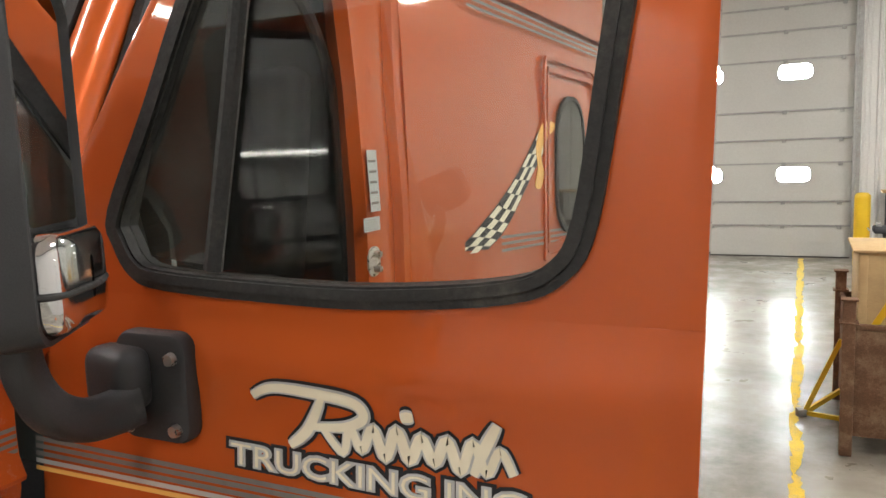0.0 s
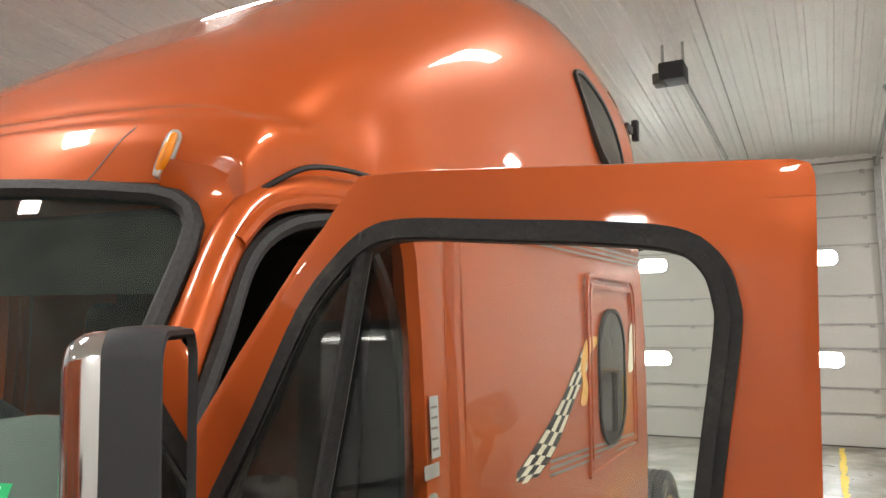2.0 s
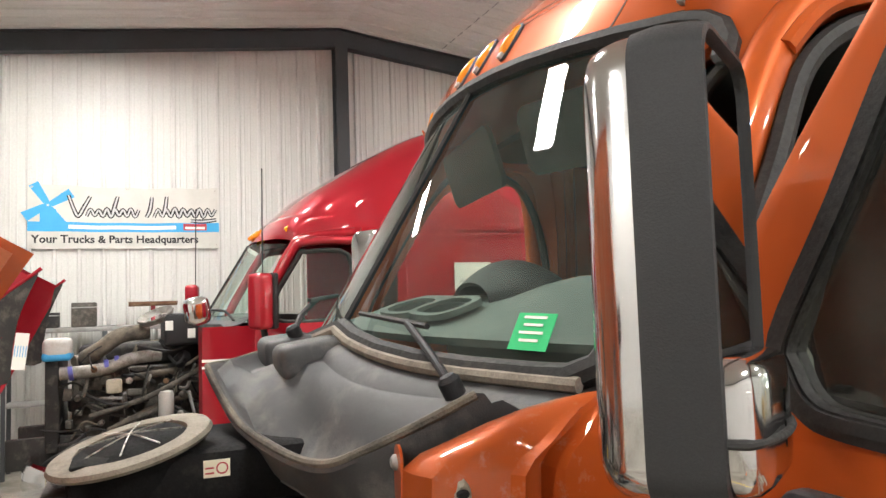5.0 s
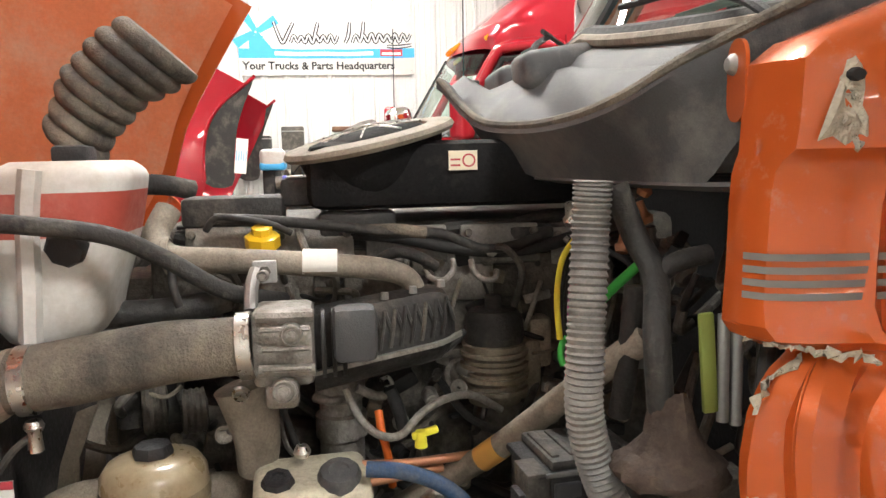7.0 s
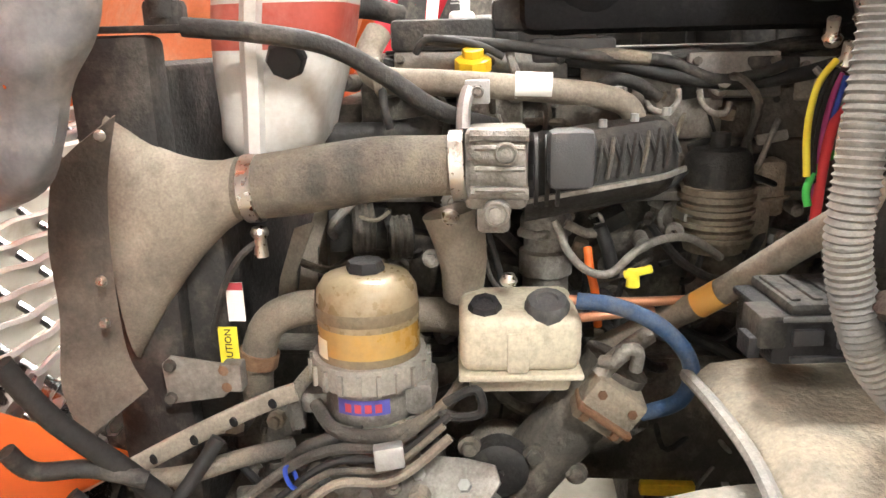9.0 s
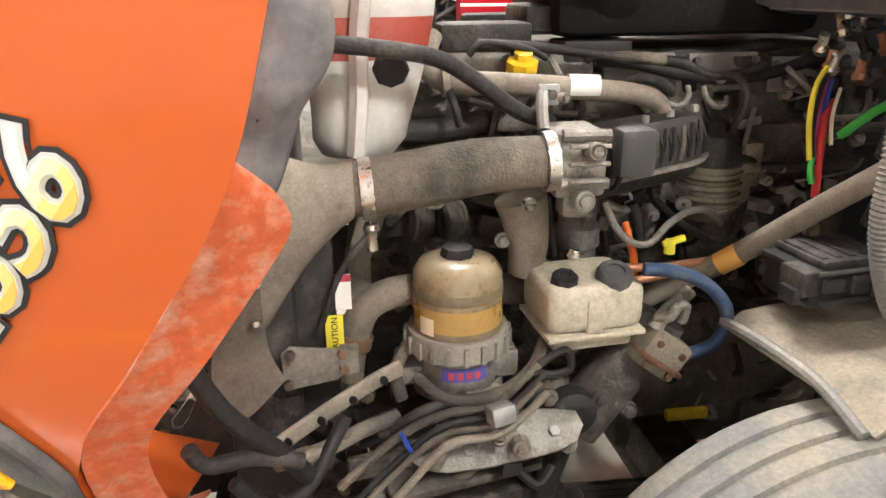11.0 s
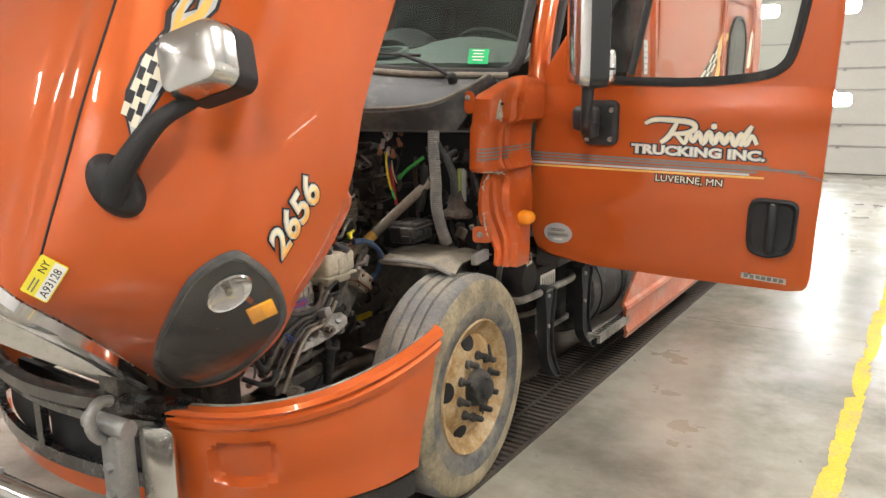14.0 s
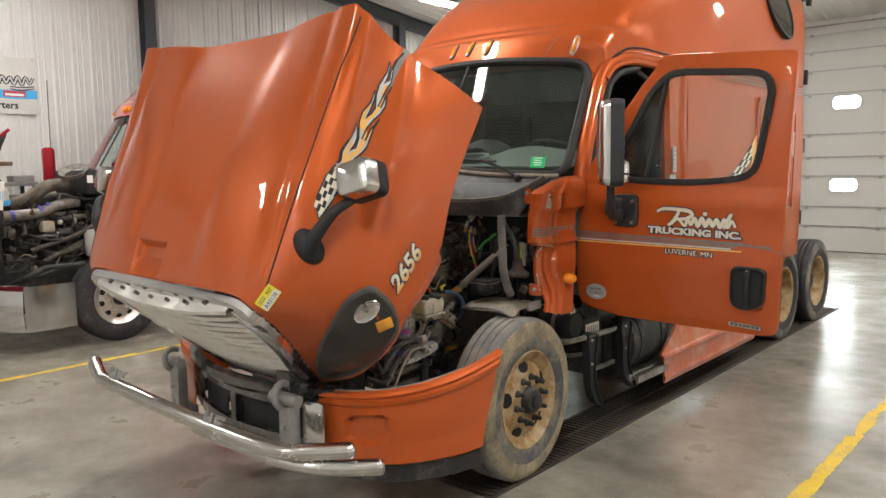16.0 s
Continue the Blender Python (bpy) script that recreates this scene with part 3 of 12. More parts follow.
# steel portal: columns and rafters on the west wall, and rafters across the shop
def rafter(x, name="roof_beam"):
    bm = bmesh.new()
    d, w, fl = 0.3, 0.16, 0.014
    for y0, y1 in ((SOUTH, RIDGE_Y), (RIDGE_Y, NORTH)):
        rows = []
        for y in (y0, y1):
            z = roof_z(y) - 0.03
            rows.append([Vector((x - w / 2, y, z)), Vector((x + w / 2, y, z)), Vector((x + w / 2, y, z - fl)), Vector((x + fl / 2, y, z - fl)),
                         Vector((x + fl / 2, y, z - d + fl)), Vector((x + w / 2, y, z - d + fl)), Vector((x + w / 2, y, z - d)), Vector((x - w / 2, y, z - d)),
                         Vector((x - w / 2, y, z - d + fl)), Vector((x - fl / 2, y, z - d + fl)), Vector((x - fl / 2, y, z - fl)), Vector((x - w / 2, y, z - fl))])
        sheet(bm, rows, closed=True)
        for r in rows:
            bm.faces.new([bm.verts.new(q) for q in r])
    return tagged(part(name, bm, DARK_STEEL), "dark grey steel roof beam under the ceiling", "beam", "roof beams", "structure")


rafter(WEST + 0.16)
rafter(EAST - 0.2)
for y in (-3.4, RIDGE_Y, 9.2):
    bm = bmesh.new()
    h = roof_z(y) - 0.3
    xw = WEST + 0.16
    for dx, sx, sy in ((-0.11, 0.016, 0.2), (0.11, 0.016, 0.2), (0, 0.22, 0.014)):
        box(bm, (xw + dx, y, h / 2), (sx, sy, h))
    tagged(part("steel_column", bm, DARK_STEEL), "dark grey steel column against the ribbed wall", "column", "steel columns", "structure")


# ---- overhead doors ----
def overhead_door(cx):
    root = thing("overhead_door", "closed white sectional overhead door with small bright windows", "garage door", "overhead doors", "structure", (cx, NORTH, 0))
    zs = [0, 0.56, 0.99, 1.67, 2.09, 2.59, 3.47, 3.97, 4.38, DOOR_H]
    wins = {2: 1.48, 5: 3.27}
    cols = (-1.46, 0, 1.46)
    ww, wh = 0.57, 0.285
    for i, (z0, z1) in enumerate(zip(zs, zs[1:])):
        bm = bmesh.new()
        y = NORTH + 0.05
        if i in wins:
            zc = wins[i]
            box(bm, (cx, y, (z0 + 0.005 + zc - wh / 2) / 2), (DOOR_W, 0.05, zc - wh / 2 - z0 - 0.005))
            box(bm, (cx, y, (zc + wh / 2 + z1 - 0.005) / 2), (DOOR_W, 0.05, z1 - 0.005 - zc - wh / 2))
            edge = [-DOOR_W / 2] + [v for c in cols for v in (c - ww / 2, c + ww / 2)] + [DOOR_W / 2]
            for a, b in zip(edge[::2], edge[1::2]):
                box(bm, (cx + (a + b) / 2, y, zc), (b - a, 0.05, wh))
        else:
            box(bm, (cx, y, (z0 + z1) / 2), (DOOR_W, 0.05, z1 - z0 - 0.01), bevel=0.006, seg=1)
        box(bm, (cx, y + 0.031, z1), (DOOR_W, 0.01, 0.06))
        if z1 - z0 > 0.5 and i not in wins:
            box(bm, (cx, y - 0.027, (z0 + z1) / 2), (DOOR_W, 0.006, 0.012))
        part("door_section", bm, WHITE_PAINT, root)
        if i < 8:
            bm = bmesh.new()
            box(bm, (cx, y - 0.034, z1 + 0.01), (DOOR_W - 0.1, 0.018, 0.03))
            part("stiffening_rail", bm, STEEL, root, "grey steel rail across the door")
        for hx in (-2.2, -0.75, 0.1, 1.3, 2.2):
            bm = bmesh.new()
            box(bm, (cx + hx, y - 0.045, z1 - 0.02), (0.07, 0.03, 0.06), bevel=0.005, seg=1)
            part("hinge", bm, STEEL, root)
        if i in wins:
            for c in cols:
                m = Matrix.Translation((cx + c, y - 0.03, wins[i])) @ Matrix.Rotation(radians(90), 4, "X")
                o, n_ = rounded(ww + 0.07, wh + 0.07, 0.03), rounded(ww - 0.025, wh - 0.025, 0.1)
                fr = part("window_surround", ring_strip(bmesh.new(), o, n_, -0.004, 0.006, m), WHITE_PAINT, root, "white rounded window surround")
                part("window_gasket", ring_strip(bmesh.new(), rounded(ww - 0.005, wh - 0.005, 0.105), n_, -0.008, 0.012, m), PLASTIC, root, "thin black gasket")
                pane = part("pane", slab(bmesh.new(), rounded(ww - 0.02, wh - 0.02, 0.11), 0.006, m), GLASS, root)
                pane.visible_shadow = False
    part("bottom_seal", box(bmesh.new(), (cx, NORTH + 0.05, 0.004), (DOOR_W, 0.07, 0.03), bevel=0.008), RUBBER, root, "black rubber seal along the floor")
    for s in (-1, 1):
        bm = bmesh.new()
        box(bm, (cx + s * (DOOR_W / 2 + 0.03), NORTH - 0.05, DOOR_H / 2 + 0.1), (0.06, 0.05, DOOR_H + 0.2))
        box(bm, (cx + s * (DOOR_W / 2 - 0.03), NORTH - 0.09, DOOR_H / 2 + 0.1), (0.05, 0.03, DOOR_H + 0.2))
        part("track", bm, STEEL, root, "galvanised steel door track")
        bm = bmesh.new()
        zt = EAVE_Z - 0.25
        tube(bm, [(cx + s * (DOOR_W / 2), NORTH - 0.1, DOOR_H), (cx + s * (DOOR_W / 2), NORTH - 0.3, zt), (cx + s * (DOOR_W / 2), NORTH - 4.2, zt + 0.32)], 0.03, 6, 3)
        part("track", bm, STEEL, root, "galvanised steel door track")
    bm = bmesh.new()
    tube(bm, [(cx - DOOR_W / 2, NORTH - 0.18, 4.92), (cx + DOOR_W / 2 + 0.1, NORTH - 0.18, 4.92)], 0.018, 8, 1)
    part("spring_shaft", bm, STEEL, root)
    bm = bmesh.new()
    m = turn_to((cx - 0.4, NORTH - 0.18, 4.92), (1, 0, 0))
    lathe(bm, [(0.0, 0)] + [(0.055 + 0.012 * (k % 2), 0.012 * k) for k in range(110)] + [(0, 1.32)], m, 12)
    part("torsion_spring", bm, PLASTIC, root, "black coiled torsion spring")
    return root


for c in DOORS:
    overhead_door(c)
bm = bmesh.new()
box(bm, (-2, NORTH + 1.2, 2.6), (16, 0.02, 6))
tagged(part("backdrop", bm, DAY), "bright overcast daylight outside the door windows", "backdrop", kind="structure")


# ---- ceiling lamps ----
def shop_lamp(x, y, yaw=0, drop=0.35, long=1.2, wide=0.42, power=95):
    z = roof_z(y) - drop
    root = thing("high_bay_lamp", "white rectangular high-bay lamp, lit, hung below the ceiling", "lamp", "ceiling lamps", at=(x, y, z))
    m = Matrix.Translation((x, y, z)) @ Matrix.Rotation(radians(yaw), 4, "Z")
    part("housing", box(bmesh.new(), (0, 0, 0.04), (wide, long, 0.07), bevel=0.015), WHITE_PAINT, root, m=m)
    for k in (-1, 1):
        bm = bmesh.new()
        box(bm, (k * wide * 0.24, 0, -0.005), (wide * 0.36, long - 0.08, 0.016), bevel=0.004, seg=1)
        part("diffuser", bm, LAMP_WHITE, root, m=m)
    for k in (-1, 1):
        bm = bmesh.new()
        tube(bm, [(0, k * long * 0.4, 0.07), (0, k * long * 0.4, drop)], 0.006, 6, 1)
        part("hanger", bm, STEEL, root, m=m)
    lamp = new("lamp_light", bpy.data.lights.new("lamp_light", "AREA"))
    lamp.data.shape, lamp.data.size, lamp.data.size_y, lamp.data.energy, lamp.data.color = "RECTANGLE", wide, long, power, (1, 0.972, 0.925)
    lamp.matrix_world = Matrix.Translation((x, y, z - 0.03)) @ Matrix.Rotation(radians(yaw), 4, "Z")
    return root


# the two lamps at y < -5 are unseen, added to brighten the truck fronts
LAMPS = [(-6.7, -0.55), (-6.9, 8.4), (-1.4, 10.5), (3.4, -4.2), (4.7, 1.4), (3.9, 6.0), (5.8, 10.8), (-1.8, -0.3), (-2.6, 5.0), (-4.4, -6.0), (1.2, -7.0)]
for x, y in LAMPS:
    shop_lamp(x, y, power=170 if (x, y) == (4.7, 1.4) else 110 if y > 9 else 75 if y < -5 else 120 if y < -4 else 140)


# ---- the orange truck: cab and sleeper ----
truck = thing("semi_truck", "orange highway tractor with open hood and open driver door", "truck")
SIDE_X = 1.25


def arc_y(x, y0, k):
    return y0 + k * x * x


ROOF = [  # middle y, half width, base z, top z, roundness
    (0.85, 0.985, 2.64, 2.745, 4.0), (0.9, 1.02, 2.65, 2.835, 5.6), (0.96, 1.04, 2.67, 2.93, 6.0), (1.0, 1.05, 2.68, 2.985, 6.0), (1.035, 1.06, 2.69, 3.01, 5.8), (1.1, 1.07, 2.7, 3.083, 5.4), (1.32, 1.12, 2.73, 3.288, 5.2), (1.65, 1.17, 2.76, 3.51, 5.2), (2.05, 1.2, 2.78, 3.771, 5.2), (2.55, 1.235, 2.78, 4.018, 5.05), (3.1, 1.245, 2.78, 4.151, 5.0), (3.7, 1.25, 2.78, 4.25, 4.85), (4.4, 1.25, 2.78, 4.25, 4.53), (4.95, 1.24, 2.78, 4.19, 4.18), (5.05, 1.2, 2.78, 4.146, 4.09)]


def roof_skin(stations, n=64, fade=1.9, fold=2.925):
    """Rows over the roof; above the fold the fairing steps in behind the brow."""
    dense = []
    cols = list(zip(*[spline([(q[0], q[i], 0) for q in stations], 5) for i in range(1, 5)]))
    for c in cols:
        dense.append((c[0].x, *[v.y for v in c]))
    rows = []
    for y, w, zb, zt, e in dense:
        k = (0.19 + 0.07 * max(0.0, 1 - (y - stations[0][0]) / 0.07)) * max(0.0, 1 - (y - stations[0][0]) / fade)
        row = []
        for j in range(n + 1):
            t = math.pi * j / n
            cx, sz = math.cos(t), math.sin(t)
            x = w * math.copysign(abs(cx) ** (2 / e), cx)
            z = zb + (zt - zb) * max(0.0, sz) ** (2 / e)
            rise = min(1.0, max(0.0, (z - fold) / 0.03)) * min(1.0, max(0.0, (3.3 - y) / 1.4))
            side = min(1.0, abs(x) / 0.9) ** 4
            row.append(Vector((x - math.copysign(0.03 * rise * side, x), y + k * x * x + 0.016 * rise * (1 - side), z - 0.012 * rise * (1 - side))))
        rows.append(row)
    return rows


def build_roof(paint, parent, m, name="roof_fairing"):
    bm = bmesh.new()
    rows = roof_skin(ROOF)
    sheet(bm, rows)
    bm.faces.new([bm.verts.new(q) for q in rows[-1]])
    return part(name, bm, paint, parent, m=m, sharp=60)


roof = build_roof(ORANGE, truck, LEAN)

# side skins, with the passenger side open at its window
def side_plate(parent, paint, m, sx, y0, y1, z0, z1, name="side_panel", x=SIDE_X, lab=""):
    bm = bmesh.new()
    n, k = 20, 14
    rows = []
    for i in range(k + 1):
        z = z0 + (z1 - z0) * i / k
        inx = 0.035 * ((z - 1.9) / 0.9) ** 2 if z > 1.9 else 0.02 * ((1.9 - z) / 1.2) ** 2
        rows.append([Vector((sx * (x - inx), y0 + (y1 - y0) * j / n, z)) for j in range(n + 1)])
    sheet(bm, rows)
    thicken(bm, 0.03 * sx)
    return part(name, bm, paint, parent, lab, m=m)


side_plate(truck, ORANGE, LEAN, 1, 2.5, 5.05, 0.95, 2.8, "sleeper_side")
side_plate(truck, ORANGE, LEAN, -1, 1.78, 5.05, 0.95, 2.8, "sleeper_side")
side_plate(truck, ORANGE, LEAN, 1, 2.02, 2.5, 0.95, 2.8, "rear_cab_side", 1.262)
# rear of the sleeper, roof inside and floor close the cab
bm = bmesh.new()
box(bm, (0, 5.03, 1.9), (2.42, 0.04, 1.9))
part("rear_wall", bm, ORANGE, truck, m=LEAN)
bm = bmesh.new()
box(bm, (0, 3.0, 0.98), (2.4, 4.1, 0.06))
part("cab_floor", bm, CLOTH_BLACK, truck, m=LEAN)
bm = bmesh.new()
box(bm, (0, 2.5, 2.05), (2.3, 0.04, 1.5))
part("sleeper_curtain", bm, INTERIOR, truck, "dark curtain behind the seats", m=LEAN)
bm = bmesh.new()
sheet(bm, [[Vector((x * 0.97, 1.2 + 0.1 * x * x + 0.03, 2.71)) for x in (-1, -0.5, 0, 0.5, 1)], [Vector((x * 1.15, 2.5, 2.73)) for x in (-1, -0.5, 0, 0.5, 1)]])
thicken(bm, 0.03)
part("headliner", bm, INTERIOR, truck, m=LEAN)


# B pillar and jamb behind the driver's door
def jamb(sx):
    bm = bmesh.new()
    prof = [(1.83, 0.13), (1.775, 0.07), (1.742, 0.03), (1.748, 0.012), (1.88, 0.012), (1.94, 0.03), (1.965, 0.0), (1.985, 0.0), (2.0, 0.028), (2.03, 0.0)]
    rows = []
    for z in (0.98, 1.4, 1.9, 2.3, 2.55, 2.74):
        tilt = 0.02 if z > 1.9 else 0
        lead = 0.16 * max(0.0, (z - 2.3) / 0.44) ** 2
        rows.append([Vector((sx * (SIDE_X - d - tilt), y - lead * max(0, (1.9 - y) / 0.24), z)) for y, d in prof])
    sheet(bm, rows)
    thicken(bm, 0.02)
    return part("door_jamb", bm, ORANGE, truck, m=LEAN)


jamb(1)
jamb(-1)
# seal round the rear of the door opening, sill, header and A pillars
for sx in (1, -1):
    bm = bmesh.new()
    tube(bm, [(sx * 1.14, 1.79, 1.0), (sx * 1.14, 1.79, 1.6), (sx * 1.135, 1.77, 2.2), (sx * 1.115, 1.64, 2.55), (sx * 1.08, 1.4, 2.655), (sx * 1.04, 1.22, 2.62),
              (sx * 1.06, 1.06, 2.45), (sx * 1.1, 0.88, 2.15), (sx * 1.13, 0.78, 1.9), (sx * 1.14, 0.75, 1.4), (sx * 1.14, 0.75, 1.0)], 0.02, 8, 5)
    part("door_seal", bm, RUBBER, truck, m=LEAN)
    bm = bmesh.new()
    tube(bm, [(sx * 1.1, 0.66, 1.7), (sx * 1.085, 0.74, 2.0), (sx * 1.05, 0.9, 2.3), (sx * 1.015, 1.08, 2.58), (sx * 1.03, 1.22, 2.7), (sx * 1.09, 1.42, 2.735), (sx * 1.15, 1.7, 2.72)], 0.054, 12, 6)
    part("windshield_pillar", bm, ORANGE, truck, m=LEAN)
    bm = bmesh.new()
    tube(bm, [(sx * 1.14, 0.72, 1.75), (sx * 1.125, 0.8, 2.0), (sx * 1.1, 0.965, 2.3), (sx * 1.07, 1.1, 2.52), (sx * 1.085, 1.24, 2.62), (sx * 1.12, 1.42, 2.655)], 0.026, 8, 6)
    part("pillar_seal", bm, RUBBER, truck, m=LEAN)
    bm = bmesh.new()
    tube(bm, [(sx * 1.06, 1.06, 2.56), (sx * 1.075, 1.16, 2.655), (sx * 1.11, 1.3, 2.695), (sx * 1.14, 1.46, 2.7), (sx * 1.17, 1.62, 2.69)], 0.024, 8, 6)
    part("drip_rail", bm, ORANGE, truck, m=LEAN)
    bm = bmesh.new()
    box(bm, (sx * 1.17, 1.2, 0.98), (0.14, 1.0, 0.12), bevel=0.02)
    part("door_sill", bm, DUSTY_BLACK, truck, m=LEAN)
# black joint line between the roof fairing and the door opening
bm = bmesh.new()
tube(bm, [(0.985, 1.1, 2.665), (1.02, 1.14, 2.69), (1.075, 1.2, 2.745), (1.12, 1.28, 2.79), (1.16, 1.42, 2.8), (1.2, 1.62, 2.785), (1.245, 1.9, 2.77)], 0.009, 6, 6)
part("roof_joint", bm, RUBBER, truck, m=LEAN)
# passenger door, closed, with a real opening for its window
bm = bmesh.new()
box(bm, (-1.22, 1.23, 1.45), (0.05, 1.0, 1.0), bevel=0.012)
pass_door = part("passenger_door", bm, ORANGE, truck, m=LEAN)
part("window_frame", tube(bmesh.new(), [(-1.19, 0.8, 1.9), (-1.17, 0.86, 2.05), (-1.1, 1.1, 2.48), (-1.1, 1.26, 2.6), (-1.13, 1.55, 2.63), (-1.17, 1.7, 2.52), (-1.2, 1.74, 1.9)], 0.04, 10, 5), ORANGE, pass_door, m=LEAN)
bm = bmesh.new()
slab(bm, [(0.84, 1.93), (1.72, 1.93), (1.7, 2.5), (1.55, 2.61), (1.28, 2.58), (1.12, 2.47)], 0.006, basis((-1.16, 0, 0), (0, 1, 0), (-0.05, 0, 1)))
part("passenger_window", bm, GLASS, truck, m=LEAN).visible_shadow = False

# windshield: curved glass, black surround, middle bar
def screen_pt(u, v, inset_=0.0):
    """u: -1 to 1 across, v: 0 at the cowl to 1 at the brow."""
    v -= (0.015 + 0.085 * (1 - (1 - min(1.0, abs(u) / 0.72)) ** 2)) * (1 - min(1.0, max(0.0, v))) ** 2
    hw = 1.03 + (0.955 - 1.03) * v
    x = u * hw
    y = (0.387 + 0.235 * x * x) * (1 - v) + (0.845 + 0.26 * x * x) * v
    z = (1.975 - 0.015 * x * x) * (1 - v) + (2.735 - 0.06 * x * x) * v
    return Vector((x, y + inset_, z - inset_ * 0.4))


bm = bmesh.new()
sheet(bm, [[screen_pt(-0.97 + 1.94 * j / 24, 0.02 + 0.95 * i / 10) for j in range(25)] for i in range(11)])
glass = part("windshield", bm, GLASS_SCREEN, truck, m=LEAN)
glass.visible_shadow = False
bm = bmesh.new()
edge = []
corner = [(0.84, 1.0), (0.905, 0.985), (0.95, 0.95), (0.978, 0.89), (0.988, 0.8)]
foot_c = [(0.995, 0.2), (0.992, 0.09), (0.975, 0.03), (0.93, 0.003), (0.86, 0.0)]
walk_round = [(-0.84 + 1.68 * k / 10, 1.0) for k in range(11)] + corner[1:] + [(0.99, 0.6), (0.993, 0.4)] + foot_c + [(0.7 - 1.4 * k / 8, 0.0) for k in range(9)]
walk_round += [(-u, v) for u, v in reversed(foot_c)] + [(-0.993, 0.4), (-0.99, 0.6)] + [(-u, v) for u, v in reversed(corner[1:])]
for u, v in walk_round:
    edge.append(screen_pt(u, v, -0.004))
tube(bm, edge, 0.03, 8, 1, closed=True)
part("windshield_seal", bm, RUBBER, truck, m=LEAN)
bm = bmesh.new()
tube(bm, [screen_pt(0, 0.03 + 0.94 * k / 8, -0.006) for k in range(9)], 0.011, 6, 2)
part("windshield_bar", bm, RUBBER, truck, m=LEAN)
bm = bmesh.new()
slab(bm, [(-0.05, -0.032), (0.05, -0.032), (0.05, 0.032), (-0.05, 0.032)][::1], 0.002, basis(screen_pt(0.815, 0.095, -0.008), screen_pt(0.85, 0.095) - screen_pt(0.78, 0.095), screen_pt(0.815, 0.2) - screen_pt(0.815, 0.05)) @ Matrix.Diagonal((1, 1.35, 1, 1)))
sticker = part("windshield_sticker", bm, GREEN, truck, "green permit sticker with white bars", m=LEAN)
mm = LEAN @ basis(screen_pt(0.815, 0.095, -0.011), screen_pt(0.85, 0.095) - screen_pt(0.78, 0.095), screen_pt(0.815, 0.2) - screen_pt(0.815, 0.05))
bm = bmesh.new()
for k, w in enumerate((0.06, 0.05, 0.062, 0.05)):
    slab(bm, [(-w / 2, 0.03 - k * 0.018), (w / 2, 0.03 - k * 0.018), (w / 2, 0.036 - k * 0.018), (-w / 2, 0.036 - k * 0.018)], 0.001)
part("sticker_print", bm, WHITE, sticker, m=mm)

# brow corners, between the glass, the pillars and the roof
for sx in (1, -1):
    bm = bmesh.new()
    rows = [[Vector((sx * p.x, p.y, p.z)) for p in [screen_pt(u, v, 0.012) for u, v in corner + [(0.99, 0.6), (0.992, 0.4)]]],
            [Vector((sx * x, y, z)) for x, y, z in ((0.87, 1.0, 2.79), (0.95, 1.07, 2.775), (1.0, 1.125, 2.735), (1.03, 1.15, 2.68), (1.045, 1.1, 2.6), (1.06, 0.99, 2.42), (1.08, 0.87, 2.25))]]
    mid = [(a + b) / 2 + Vector((0, -0.012, 0.01)) for a, b in zip(*rows)]
    sheet(bm, [rows[0], mid, rows[1]])
    thicken(bm, 0.006)
    part("brow_corner", bm, ORANGE, truck, m=LEAN)

# clearance lamps on the brow
from mathutils.bvhtree import BVHTree
bm = bmesh.new()
sheet(bm, roof_skin(ROOF))
bm.normal_update()
BROW = BVHTree.FromBMesh(bm)
bm.free()


def brow_lamp(x, y, z, dark=True):
    p, nrm, _, _ = BROW.find_nearest(Vector((x, y, z)))
    if nrm.y > 0:
        nrm = -nrm
    up = Vector((0.1, 0.55, 0.83))
    up = (up - nrm * up.dot(nrm)).normalized()
    m = LEAN @ basis(p, up.cross(nrm), up)
    bm = bmesh.new()
    slab(bm, smooth_outline([(-0.021, -0.052), (0.0, -0.074), (0.021, -0.052), (0.023, 0.05), (0.0, 0.076), (-0.023, 0.05)], 5), 0.012, m @ Matrix.Translation((0, 0, -0.004)), bevel=0.003)
    base = part("clearance_lamp", bm, DARK_PLASTIC if dark else LAMP_BEZEL, truck, "amber clearance lamp on the roof brow")
    bm = bmesh.new()
    rows = []
    for k in range(9):
        t = math.pi * k / 8
        rows.append([m @ Vector((0.0165 * math.sin(a) * math.sin(t) ** 0.55, -0.064 * math.cos(t) + 0.004, 0.006 + 0.028 * math.cos(a) * math.sin(t) ** 0.7 * (0.75 + 0.25 * math.cos(t)))) for a in [radians(-90 + 180 * j / 10) for j in range(11)]])
    sheet(bm, rows)
    part("lens", bm, AMBER, base)
    part("lens_foot", box(bmesh.new(), (0, -0.06, 0.012), (0.022, 0.024, 0.016), bevel=0.005), LAMP_BEZEL, base, m=m)


for x, y, z, dark in ((-0.88, 1.045, 2.812, False), (-0.24, 0.93, 2.865, True), (-0.062, 0.925, 2.865, True), (0.116, 0.93, 2.858, True), (0.818, 1.038, 2.812, False)):
    brow_lamp(x, y, z, dark)
# moulded panel joint beside the driver's clearance lamp
bm = bmesh.new()
tube(bm, [BROW.find_nearest(Vector((0.6 + 0.1 * k / 8, 0.95 + 0.06 * k / 8, 2.73 + 0.19 * k / 8)))[0] for k in range(9)], 0.0025, 5, 1)
part("brow_joint", bm, STRIPE, truck, m=LEAN)

